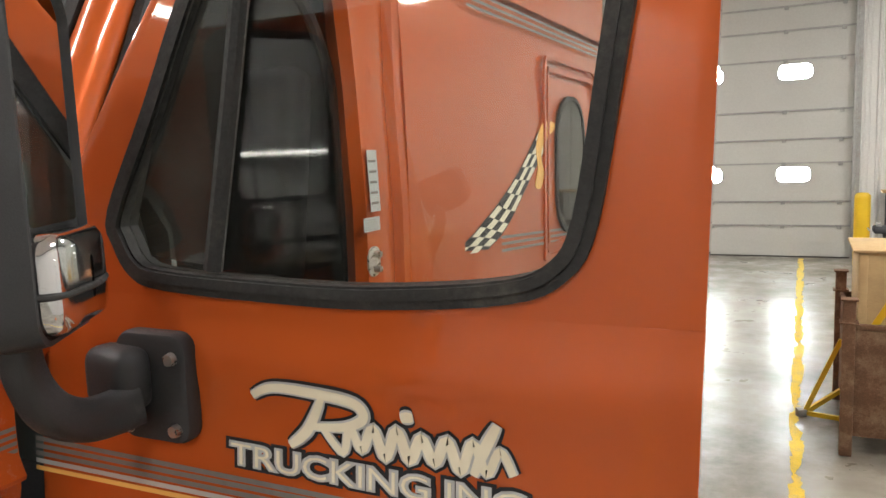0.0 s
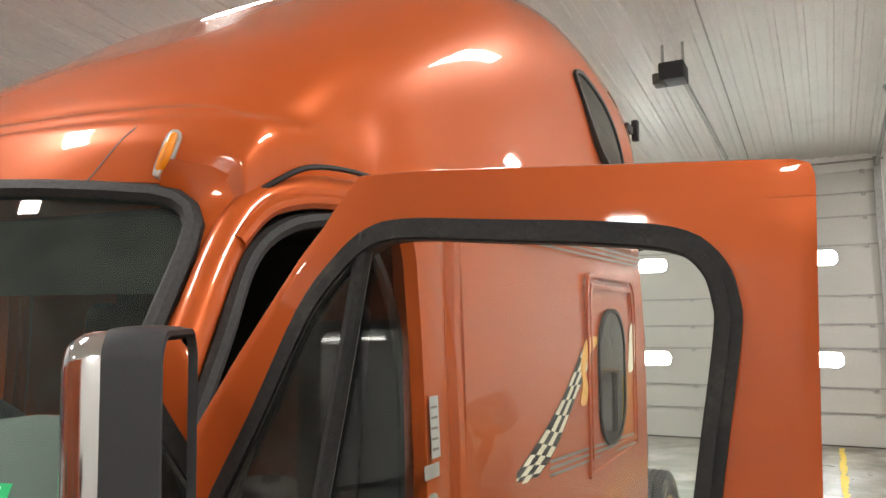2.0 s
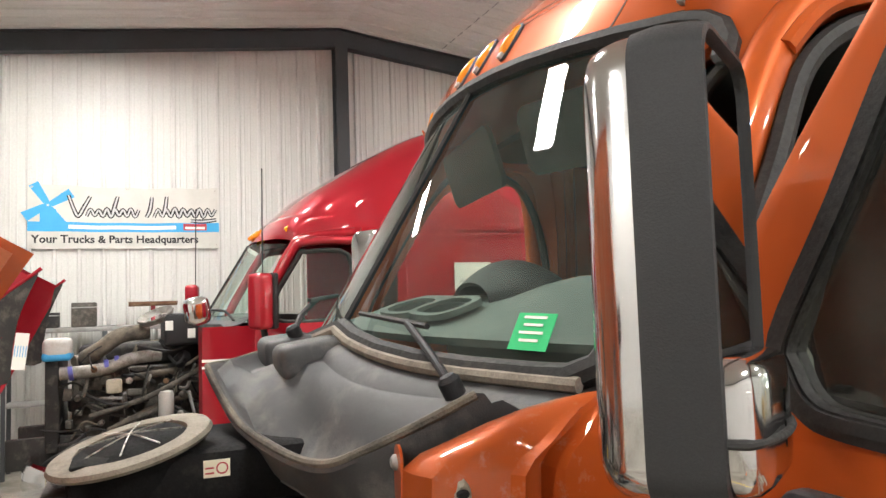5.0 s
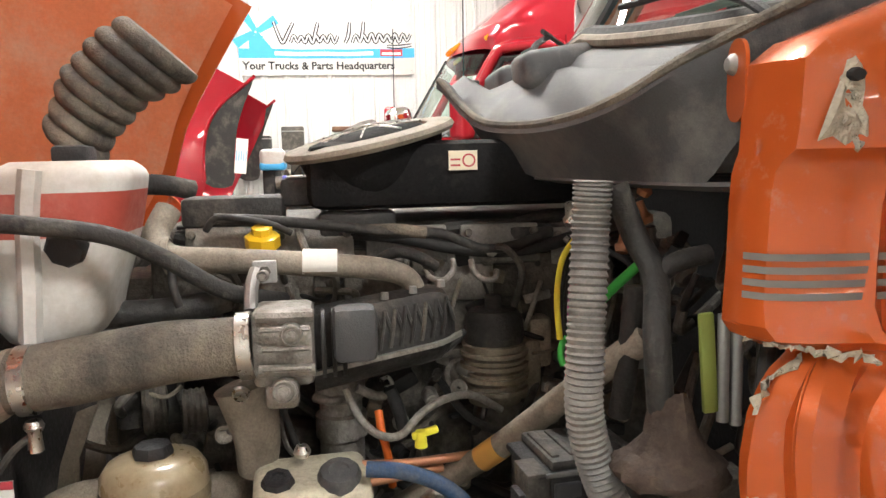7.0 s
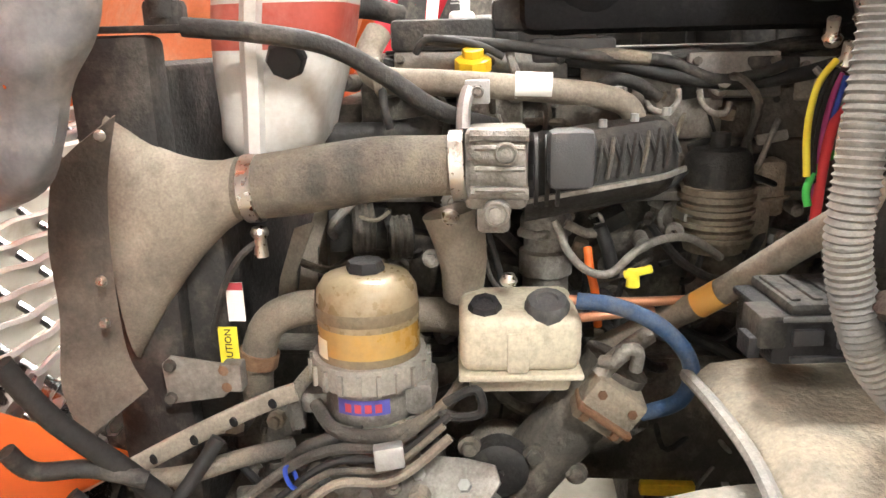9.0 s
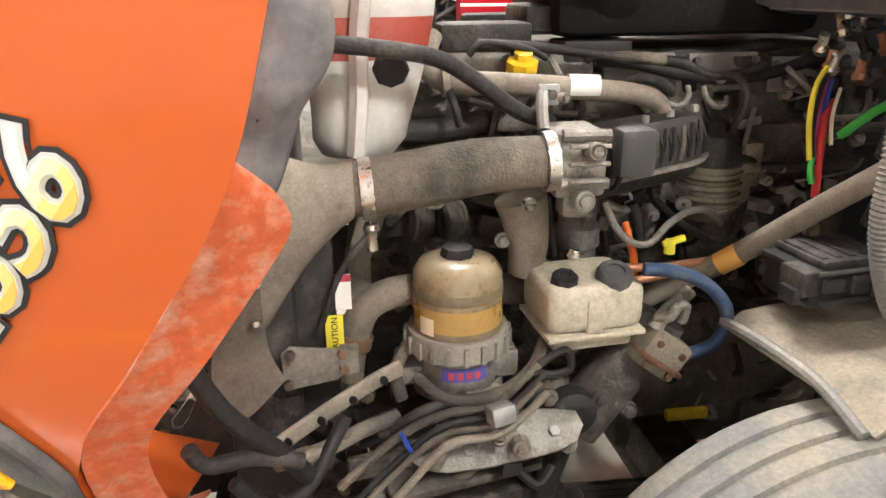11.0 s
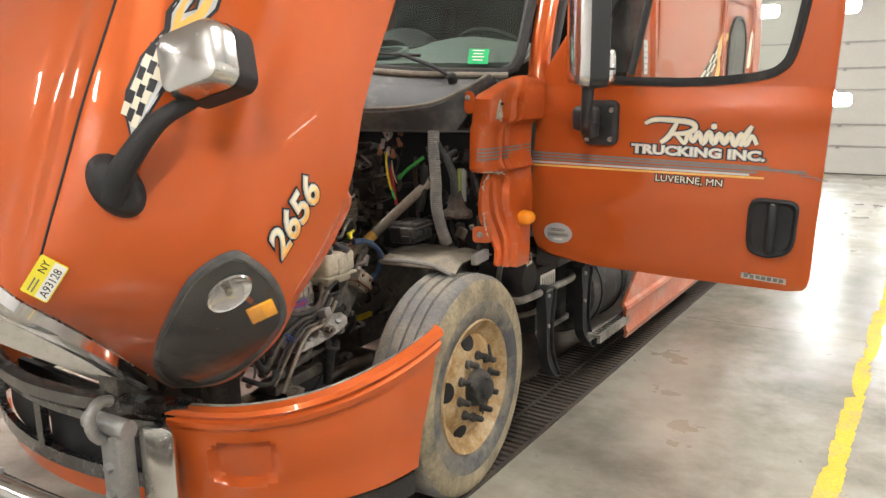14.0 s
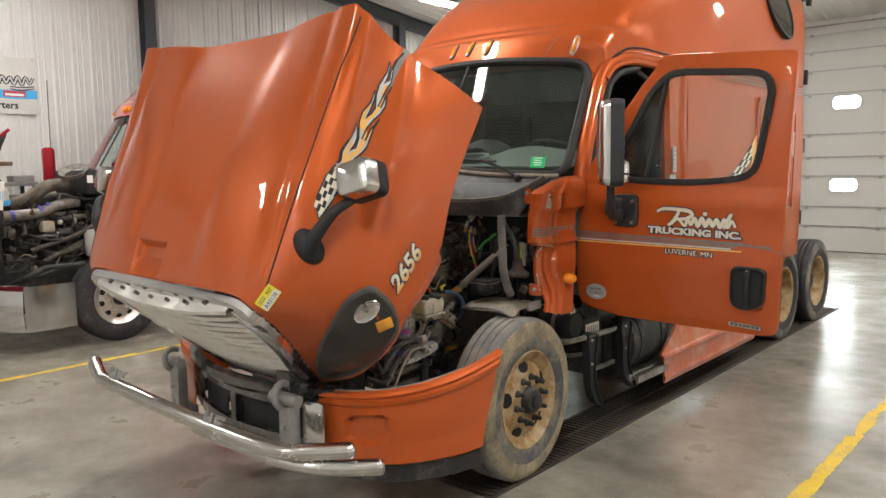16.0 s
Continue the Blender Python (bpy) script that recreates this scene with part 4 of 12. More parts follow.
# sleeper windows, trim and flag decal on the driver's side
def oval_window(yc, zc, w, h, r, name="sleeper_window", x=SIDE_X, tilt=0.0):
    m = LEAN @ basis((x + 0.004, yc, zc), (0, 1, 0), (tilt, 0, 1))
    s = part(name, ring_strip(bmesh.new(), rounded(w + 0.05, h + 0.05, r + 0.02), rounded(w, h, r), -0.004, 0.012, m), RUBBER, truck)
    part("pane", slab(bmesh.new(), rounded(w + 0.01, h + 0.01, r), 0.006, m), GLASS_DARK, s)


oval_window(4.1, 1.98, 0.56, 0.76, 0.24)
bm = bmesh.new()
frame_line = smooth_outline([(-0.57, -0.5), (-0.5, -0.57), (0.0, -0.57), (0.5, -0.57), (0.57, -0.5), (0.58, 0.0), (0.58, 0.38), (0.5, 0.53), (0.38, 0.56), (0.0, 0.56), (-0.48, 0.56), (-0.56, 0.5), (-0.575, 0.38), (-0.575, 0.0)], 3)
for d0, d1, h0, h1 in ((0.0, 0.03, -0.002, 0.012), (0.07, 0.095, -0.002, 0.009)):
    ring_strip(bm, inset(frame_line, d0), inset(frame_line, d1), h0, h1, LEAN @ basis((SIDE_X, 4.16, 2.03), (0, 1, 0), (0, 0, 1)))
part("baggage_trim", bm, ORANGE, truck, "raised orange frame round the sleeper window")

# dark corner pane in the side of the roof fairing
FAIR = basis((1.252, 3.98, 3.5), (0, 1, 0), (-0.12, 0, 1))
fair_line = smooth_outline([(-0.44, 0.2), (-0.32, 0.245), (-0.12, 0.23), (0.14, 0.17), (0.34, 0.05), (0.43, -0.1), (0.42, -0.24), (0.3, -0.3), (0.06, -0.24), (-0.14, -0.13), (-0.34, 0.08)], 3)
fp = part("fairing_window", ring_strip(bmesh.new(), inset(fair_line, -0.012), inset(fair_line, 0.012), -0.03, 0.012, LEAN @ FAIR), RUBBER, truck, "dark corner pane in the roof fairing")
part("pane", slab(bmesh.new(), fair_line, 0.004, LEAN @ FAIR), GLASS_DARK, fp)

# passenger's mirror
PMX = LEAN @ Matrix.Translation((-1.43, 0.93, 2.18)) @ Matrix.Rotation(radians(20), 4, "Z")
bm = bmesh.new()
sheet(bm, [[Vector((x * max(k, 0.01), y, z * max(1 - (1 - k) * 0.35, 0.01) if k else z * 0.01)) for x, z in rounded(0.235, 0.41, 0.06, 6)] for y, k in ((-0.062, 0.0), (-0.061, 0.7), (-0.055, 0.9), (-0.04, 0.985), (-0.02, 1.0))], closed=True)
pmir = part("door_mirror", bm, CHROME, truck, "tall chrome and black door mirror", m=PMX, sharp=60)
bm = bmesh.new()
sheet(bm, [[Vector((x * k, y, z * k)) for x, z in rounded(0.238, 0.413, 0.06, 6)] for y, k in ((-0.022, 1.0), (0.02, 1.005), (0.06, 0.985), (0.068, 0.95), (0.062, 0.02))], closed=True)
part("mirror_housing", bm, DARK_PLASTIC, pmir, m=PMX)
part("mirror_arm", tube(bmesh.new(), [(-1.22, 1.15, 1.7), (-1.33, 1.05, 1.68), (-1.42, 0.97, 1.8), (-1.43, 0.94, 1.98)], 0.028, 10, 5), DARK_PLASTIC, pmir, m=LEAN)


# ---- hood, modelled shut and then tipped forward ----
HOOD_ST = [  # control lines from the middle outwards to the lower edge, at stations from the grille to the rear edge
    [(0, -1.0, 1.585), (0.4, -1.0, 1.583), (0.74, -1.0, 1.573), (0.855, -1.03, 1.53), (0.85, -1.042, 1.39), (0.81, -1.053, 1.27), (0.764, -1.067, 1.135), (0.66, -1.09, 0.93), (0.53, -1.115, 0.665)],
    [(0, -0.9, 1.612), (0.42, -0.9, 1.61), (0.8, -0.91, 1.597), (0.93, -0.95, 1.54), (0.98, -0.965, 1.42), (0.985, -0.97, 1.29), (0.97, -0.98, 1.15), (0.92, -1.012, 0.95), (0.84, -1.045, 0.735)],
    [(0, -0.7, 1.66), (0.45, -0.7, 1.66), (0.84, -0.7, 1.645), (0.99, -0.74, 1.585), (1.075, -0.8, 1.46), (1.115, -0.84, 1.31), (1.125, -0.855, 1.16), (1.115, -0.875, 1.0), (1.08, -0.905, 0.845)],
    [(0, -0.5, 1.705), (0.455, -0.5, 1.705), (0.87, -0.5, 1.695), (1.01, -0.54, 1.64), (1.1, -0.6, 1.52), (1.165, -0.66, 1.36), (1.205, -0.71, 1.2), (1.21, -0.735, 1.06), (1.195, -0.75, 0.94)],
    [(0, -0.35, 1.735), (0.46, -0.35, 1.735), (0.89, -0.35, 1.727), (1.02, -0.36, 1.68), (1.105, -0.38, 1.57), (1.18, -0.4, 1.41), (1.235, -0.41, 1.24), (1.257, -0.41, 1.08), (1.262, -0.4, 0.955)],
    [(0, -0.1, 1.775), (0.47, -0.1, 1.778), (0.92, -0.1, 1.778), (1.04, -0.1, 1.73), (1.1, -0.1, 1.6), (1.18, -0.1, 1.43), (1.235, -0.1, 1.28), (1.265, -0.1, 1.16), (1.27, -0.1, 1.045)],
    [(0, 0.18, 1.81), (0.47, 0.2, 1.818), (0.95, 0.2, 1.852), (1.05, 0.2, 1.79), (1.09, 0.2, 1.64), (1.15, 0.2, 1.47), (1.21, 0.2, 1.33), (1.25, 0.2, 1.2), (1.262, 0.2, 1.075)],
    [(0, 0.43, 1.826), (0.48, 0.43, 1.84), (0.97, 0.43, 1.918), (1.045, 0.43, 1.86), (1.06, 0.43, 1.68), (1.1, 0.43, 1.5), (1.17, 0.43, 1.38), (1.235, 0.43, 1.22), (1.255, 0.44, 1.085)],
]


def hood_rows(sx, nx=9, ny=7):
    lines = [spline([(sx * st[j][0], st[j][1], st[j][2]) for st in HOOD_ST], ny) for j in range(9)]
    return [spline([ln[i] for ln in lines], nx) for i in range(len(lines[0]))]


hood_bm = bmesh.new()
right, left = hood_rows(1, 12, 9), hood_rows(-1, 12, 9)
sheet(hood_bm, [list(reversed(l))[:-1] + r for l, r in zip(left, right)])
# two soft dents running down the fender, and raised lines along the top panel
for v in hood_bm.verts:
    x, y, z = v.co
    if abs(x) < 0.95 and z > 1.5:
        side_ = abs(x) - (0.34 + 0.1 * (y + 1.0))
        v.co.z += 0.016 / (1 + math.exp(-side_ / 0.022)) * min(1.0, max(0.0, (0.9 - abs(x)) / 0.3)) * min(1.0, (y + 1.05) / 0.3)
        v.co.z -= 0.012 * math.exp(-((abs(x) - 0.86) / 0.035) ** 2)
    if 0.95 < abs(x) and y > -0.75:
        lo_line, hi_line = 1.36 + 0.22 * (y + 0.5), 1.56 + 0.3 * (y + 0.5)
        fade = min(1.0, (y + 0.75) / 0.3)
        v.co.x += math.copysign(0.02 * fade, x) * (0.5 * math.exp(-((z - hi_line) / 0.03) ** 2) + 0.9 * math.exp(-((z - lo_line) / 0.035) ** 2))
    if 0.95 < abs(x) and -0.62 < y < 0.1 and 1.2 < z < 1.62:
        v.co.x -= math.copysign(0.034, x) * math.exp(-((y + 0.3) / 0.16) ** 2 - ((z - 1.44) / 0.09) ** 2)
# sunk badge pocket at the nose
near_nose = [f for f in hood_bm.faces if -0.4 < f.calc_center_median().x < 0.16 and -1.0 < f.calc_center_median().y < -0.72 and f.calc_center_median().z > 1.5]
bmesh.ops.subdivide_edges(hood_bm, edges=list({e for f in near_nose for e in f.edges}), cuts=4, use_grid_fill=True)
for v in hood_bm.verts:
    x, y, z = v.co
    if z > 1.5 and -0.35 < x < 0.1 and -1.02 < y < -0.75:
        edge_ = min((x + 0.29) / 0.02, (0.03 - x) / 0.02, (-0.8 - y) / 0.02, 1.0)
        v.co.z -= 0.04 * max(0.0, edge_) * min(1.0, max(0.0, (y + 1.0) / 0.12))
bmesh.ops.recalc_face_normals(hood_bm, faces=hood_bm.faces[:])
skin = BVHTree.FromBMesh(hood_bm)
# the nose is open behind the grille
GRILLE_LINE = spline([(0, -1.004, 1.575), (0.45, -1.006, 1.572), (0.74, -1.008, 1.56), (0.845, -1.035, 1.51), (0.845, -1.048, 1.39), (0.76, -1.072, 1.135), (0.655, -1.095, 0.93), (0.525, -1.12, 0.67), (0.3, -1.135, 0.6), (0, -1.14, 0.585)], 8)


def in_grille(x, z, f=0.93):
    """Whether a spot of the nose lies in the grille's opening."""
    xs = []
    for p, q in zip(GRILLE_LINE, GRILLE_LINE[1:]):
        za, zb = 1.1 + (p.z - 1.1) * f, 1.1 + (q.z - 1.1) * f
        if (za - z) * (zb - z) <= 0 and za != zb:
            xs.append(f * (p.x + (q.x - p.x) * (z - za) / (zb - za)))
    return bool(xs) and abs(x) < max(xs)


gone = [g for g in hood_bm.faces if g.calc_center_median().y < -0.85 and in_grille(g.calc_center_median().x, g.calc_center_median().z)]
bmesh.ops.delete(hood_bm, geom=gone, context="FACES")
bmesh.ops.solidify(hood_bm, geom=hood_bm.faces[:], thickness=0.01)
hood = part("hood", hood_bm, ORANGE, truck, "orange hood tipped forward on its front hinges", m=HOOD, sharp=60)
bm = bmesh.new()
sheet(bm, [list(reversed([q + Vector((0.035, 0.024, -0.036)) for q in l[13:-9]])) + [q + Vector((-0.035 * min(1.0, q.x / 0.4), 0.024, -0.036)) for q in r[:-9]] for l, r in zip(left[8:-3], right[8:-3])])
part("hood_liner", bm, ORANGE_IN, hood, "pale orange fibreglass underside", m=HOOD)


def on_skin(p, lift=0.003, way=(-1, 0, 0)):
    """The spot of the shut hood's skin nearest to p, lifted off it."""
    hit_, nrm, _, _ = skin.find_nearest(Vector(p))
    if nrm.x * hit_.x < 0:
        nrm = -nrm
    return hit_ + nrm * lift, nrm


def decal(pts, mat, name, parent=hood, lift=0.003, label="", rings=3):
    """A thin skin-hugging shape filled from its outline, given in the shut hood's space."""
    bm = bmesh.new()
    c = sum((Vector(p) for p in pts), Vector()) / len(pts)
    ring_v = []
    for k in range(rings):
        f = 1 - k / rings
        ring_v.append([bm.verts.new(on_skin(c + (Vector(p) - c) * f, lift)[0]) for p in pts])
    mid = bm.verts.new(on_skin(c, lift)[0])
    n = len(pts)
    for a, b in zip(ring_v, ring_v[1:]):
        for j in range(n):
            bm.faces.new((a[j], a[(j + 1) % n], b[(j + 1) % n], b[j]))
    for j in range(n):
        bm.faces.new((ring_v[-1][j], ring_v[-1][(j + 1) % n], mid))
    return part(name, bm, mat, parent, label, m=HOOD)


# seam between the top panel and the fender
for sx in (1, -1):
    bm = bmesh.new()
    seam = []
    for k in range(22):
        y = -0.97 + 1.36 * k / 21
        x = 0.93 + 0.1 * k / 21
        seam.append(on_skin((sx * x, y, 1.56 + 0.3 * k / 21), 0.0)[0])
    tube(bm, seam, 0.004, 6, 1)
    part("hood_seam", bm, RUBBER, hood, m=HOOD)

# worn flange along the wheel arch
for sx in (1, -1):
    bm = bmesh.new()
    edge = spline([(1.264, -0.36, 0.965), (1.257, -0.43, 0.952), (1.235, -0.6, 0.945), (1.195, -0.75, 0.94), (1.1, -0.89, 0.855), (0.95, -1.0, 0.78), (0.84, -1.045, 0.735)], 6)
    n = len(edge)
    rows = [[Vector((sx * q.x, q.y, q.z)) for q in edge]]
    for w in (0.03, 0.075):
        row = []
        for i, q in enumerate(edge):
            t = i / (n - 1)
            reach = math.sin(min(1, t * 6) * math.pi / 2) * (1 - 0.45 * t)
            row.append(Vector((sx * (q.x - 0.006 - w * 0.3), q.y + w * reach * (0.25 + 0.5 * t), q.z - w * reach * 1.0)))
        rows.append(row)
    sheet(bm, rows)
    thicken(bm, 0.006)
    part("arch_flange", bm, ORANGE_WORN, hood, "scuffed pink-orange inner arch flange", m=HOOD)

# headlamps
LAMP_LINE = [(1.206, -0.722, 1.238), (1.147, -0.834, 1.28), (1.022, -0.953, 1.2), (0.862, -1.035, 1.066), (0.705, -1.081, 0.898), (0.63, -1.094, 0.75), (0.813, -1.054, 0.77), (0.975, -0.985, 0.81),
             (1.1, -0.885, 0.87), (1.18, -0.79, 0.932), (1.203, -0.726, 1.05), (1.213, -0.708, 1.158)]


def headlamp(sx):
    n = 4
    pts = []
    m_ = len(LAMP_LINE)
    for i in range(m_):
        a, b, c, d = (Vector(LAMP_LINE[(i + k) % m_]) for k in (-1, 0, 1, 2))
        for k in range(n):
            t = k / n
            pts.append(0.5 * ((2 * b) + (c - a) * t + (2 * a - 5 * b + 4 * c - d) * t * t + (3 * b - a - 3 * c + d) * t ** 3))
    pts = [Vector((sx * p.x, p.y, p.z)) for p in pts]
    c = sum(pts, Vector()) / len(pts)
    _, nrm = on_skin(c)
    bowl = decal(pts, PLASTIC, "headlamp", hood, 0.004, "black headlamp with cloudy lens and amber reflector", 4)
    bm = bmesh.new()
    inner = [c + (p - c) * 0.93 for p in pts]
    rows = [[on_skin(p, 0.002)[0] for p in pts], [on_skin(p, 0.016)[0] for p in [c + (p - c) * 0.985 for p in pts]], [on_skin(p, 0.016)[0] for p in inner], [on_skin(p, 0.006)[0] for p in [c + (p - c) * 0.9 for p in pts]]]
    sheet(bm, rows, closed=True)
    part("headlamp_bezel", bm, GREY_PLASTIC, hood, m=HOOD)
    bm = bmesh.new()
    rings = []
    for k in range(6):
        f = 0.95 * (1 - k / 6)
        rings.append([bm.verts.new(on_skin(c + (p - c) * f, 0.014 + 0.028 * (1 - f * f))[0]) for p in pts])
    mid = bm.verts.new(on_skin(c, 0.043)[0])
    q = len(pts)
    for a, b in zip(rings, rings[1:]):
        for j in range(q):
            bm.faces.new((a[j], a[(j + 1) % q], b[(j + 1) % q], b[j]))
    for j in range(q):
        bm.faces.new((rings[-1][j], rings[-1][(j + 1) % q], mid))
    lens = part("headlamp_lens", bm, SMOKED, hood, "hazy scratched lens", m=HOOD)
    lens.visible_shadow = False
    spot, nrm = on_skin((sx * 1.17, -0.81, 1.165), 0.012)
    m = HOOD @ turn_to(spot, nrm)
    bm = bmesh.new()
    lathe(bm, [(0.0, 0.002), (0.02, 0.003), (0.045, 0.008), (0.066, 0.016), (0.074, 0.021), (0.078, 0.014)], m @ Matrix.Diagonal((0.95, 0.66, 1, 1)), 28)
    part("reflector_bowl", bm, CHROME, hood)
    part("lamp_bulb", lathe(bmesh.new(), [(0, 0.016), (0.009, 0.014), (0.012, 0.004)], m, 12), TAN_METAL, hood)
    spot, nrm = on_skin((sx * 1.186, -0.822, 1.03), 0.012)
    zz = Vector((0, 0.55, -0.28))
    bm = bmesh.new()
    box(bm, (0, 0, 0.008), (0.082, 0.066, 0.012), bevel=0.004)
    part("amber_reflector", bm, AMBER_WIDE, hood, m=HOOD @ basis(spot, Vector((0, 0.8, -0.2)).cross(nrm).cross(nrm) * -1, Vector((sx * 0.2, 0.3, 1))) @ Matrix.Rotation(radians(-8), 4, "Z"))
    spot, nrm = on_skin((sx * 0.95, -0.99, 0.93), 0.006)
    bm = bmesh.new()
    lathe(bm, [(0.0, 0.002), (0.05, 0.003), (0.085, 0.012), (0.092, 0.012)], HOOD @ turn_to(spot, nrm), 24)
    part("main_beam_bowl", bm, DUSTY_BLACK, hood)


headlamp(1)
headlamp(-1)


# grille: bright surround and fine wavy bars
def grille_edge(t):
    """The opening's outline, t from 0 to 1 down the driver's side from the top middle."""
    return GRILLE_LINE[min(len(GRILLE_LINE) - 1, int(t * (len(GRILLE_LINE) - 1)))]


half = [grille_edge(k / 72) for k in range(73)]
loop = half + [Vector((-p.x, p.y, p.z)) for p in reversed(half[1:-1])]
ctr = Vector((0, -1.1, 1.1))
bm = bmesh.new()
rows = []
for f, out in ((1.0, 0.0), (0.99, 0.03), (0.96, 0.042), (0.9, 0.048), (0.845, 0.046), (0.825, 0.036), (0.82, -0.03)):
    rows.append([ctr + (p - ctr) * f + Vector((0, -out, 0)) for p in loop])
sheet(bm, rows, closed=True)
part("grille_surround", bm, CHROME, hood, "chrome grille surround", m=HOOD)
inner = [ctr + (p - ctr) * 0.865 + Vector((0, 0.01, 0)) for p in loop]


def grille_y(x, z, lim=0.72):
    return -1.108 - 0.04 * (1.58 - z) + 0.06 * (x / lim) ** 2


for k in range(15):
    z = 0.7 + 0.059 * k
    lim = max(abs(p.x) for p in inner if abs(p.z - z) < 0.06) - 0.002
    bm = bmesh.new()
    rows = []
    lim -= 0.02
    for off, yy in ((0.002, 0.05), (-0.008, 0.046), (-0.016, 0.0), (-0.014, -0.026), (0.0, -0.036), (0.012, -0.022), (0.01, 0.0), (0.008, 0.046), (0.002, 0.05)):
        rows.append([Vector((x, grille_y(x, z) + yy, z + off + 0.006 * math.sin(i * 0.42 + k * 1.7) + 0.003 * math.sin(i * 1.3 + k))) for i, x in enumerate([lim * (2 * i / 40 - 1) for i in range(41)])])
    sheet(bm, rows)
    part("grille_bar", bm, GRILLE, hood, "bright wavy grille bar", m=HOOD)
for k in range(9):
    x = -0.68 + 0.17 * k
    zs = [z for z in [0.66 + 0.02 * i for i in range(46)] if abs(x) < max(abs(p.x) for p in inner if abs(p.z - z) < 0.06)]
    bm = bmesh.new()
    tube(bm, [(x, grille_y(x, z) + 0.02, z) for z in zs[::4] + [zs[-1]]], 0.011, 6, 2)
    part("grille_stay", bm, BLACK_CHROME, hood, "dark upright behind the grille bars", m=HOOD)

# flame decal, unit number and stock tag
FLAME_0, FLAME_A, FLAME_B = Vector((1.084, -0.52, 1.569)), Vector((0, 1, 0.009)), Vector((-0.4157, -0.0086, 0.9095))
FLAME_UPPER = [(-0.045, 0.013), (0.011, 0.053), (0.055, 0.066), (0.114, 0.066), (0.152, 0.068), (0.195, 0.056), (0.246, 0.048), (0.291, 0.062), (0.338, 0.067), (0.382, 0.058), (0.42, 0.058), (0.448, 0.07), (0.428, 0.046), (0.392, 0.028), (0.356, 0.023), (0.312, 0.032), (0.342, 0.01), (0.392, 0.018), (0.465, 0.055), (0.518, 0.063), (0.585, 0.047), (0.645, 0.057), (0.61, 0.036), (0.549, 0.029), (0.498, 0.03), (0.529, 0.019), (0.569, 0.013), (0.626, 0.037), (0.685, 0.05), (0.769, 0.042), (0.828, 0.055), (0.795, 0.036), (0.745, 0.027), (0.705, 0.029), (0.738, 0.013), (0.783, 0.024), (0.847, 0.027), (0.921, 0.0)]
FLAME_LOWER = [(0.87, 0.019), (0.81, 0.018), (0.761, 0.006), (0.73, -0.001), (0.691, 0.005), (0.642, 0.005), (0.585, 0.004), (0.589, -0.011), (0.641, -0.009), (0.716, -0.014), (0.662, -0.012), (0.605, -0.029), (0.556, -0.023), (0.512, -0.006), (0.455, 0.005), (0.398, 0.003), (0.4, -0.015), (0.461, -0.014), (0.536, -0.033), (0.472, -0.025), (0.417, -0.032), (0.371, -0.036), (0.327, -0.023), (0.285, -0.006), (0.22, 0.002), (0.166, -0.0), (0.1, -0.004), (0.01, -0.003)]


def flame_pt(a, b, lift):
    return on_skin(FLAME_0 + FLAME_A * a + FLAME_B * b, lift)[0]


def flame_face(outline, lift, mat, name):
    bm = bmesh.new()
    bm.faces.new([bm.verts.new((a, b, 0)) for a, b in outline])
    bmesh.ops.triangulate(bm, faces=bm.faces[:])
    bmesh.ops.subdivide_edges(bm, edges=bm.edges[:], cuts=2, use_grid_fill=True)
    for v in bm.verts:
        v.co = flame_pt(v.co.x, v.co.y, lift)
    return part(name, bm, mat, hood, m=HOOD)


def flame_line(pts, w, lift, mat, name, closed=False):
    bm = bmesh.new()
    line = [Vector((a, b, 0)) for a, b in pts]
    if not closed:
        line = spline(line, 5)
    n = len(line)
    rows = [[], []]
    for i, q in enumerate(line):
        d = (line[(i + 1) % n] - line[i - 1]) if closed else (line[min(i + 1, n - 1)] - line[max(i - 1, 0)])
        d = d.normalized()
        ww = w if isinstance(w, float) else w[0] + (w[1] - w[0]) * i / (n - 1)
        k = Vector((-d.y, d.x, 0)) * ww
        rows[0].append(flame_pt(q.x + k.x, q.y + k.y, lift))
        rows[1].append(flame_pt(q.x - k.x, q.y - k.y, lift))
    if closed:
        for r in rows:
            r.append(r[0].copy())
    sheet(bm, rows)
    return part(name, bm, mat, hood, m=HOOD)


flame_face(FLAME_UPPER + FLAME_LOWER, 0.004, SILVER, "flame_edge")
flame_line(FLAME_UPPER + FLAME_LOWER, 0.0042, 0.0055, PRINT, "flame_outline", True)
flame_line([(0.19, 0.03), (0.246, 0.028), (0.287, 0.02), (0.336, -0.006), (0.413, -0.004), (0.48, 0.024), (0.539, 0.004), (0.611, -0.004), (0.66, 0.014), (0.71, 0.012)], (0.013, 0.006), 0.0052, GOLD, "flame_decal")
flame_line([(0.246, 0.03), (0.29, 0.046), (0.33, 0.05), (0.37, 0.045)], (0.011, 0.004), 0.0051, GOLD, "flame_decal")
flame_line([(0.44, 0.03), (0.49, 0.045), (0.53, 0.048), (0.57, 0.042)], (0.011, 0.004), 0.0051, GOLD, "flame_decal")
flame_line([(0.41, -0.018), (0.45, -0.018), (0.5, -0.018)], (0.007, 0.003), 0.0051, GOLD, "flame_decal")
for i in range(6):
    for j in range(3):
        bm = bmesh.new()
        a0, b0 = -0.022 + i * 0.034 + j * 0.009, 0.006 + 0.0175 * j
        sheet(bm, [[flame_pt(a0 + p * 0.034 / 3, b0 + q * 0.0175 / 2 + 0.004 * p / 3, 0.0056) for p in range(4)] for q in range(3)])
        part("flag_check", bm, PRINT if (i + j) % 2 else CREAM, hood, m=HOOD)
bm = bmesh.new()
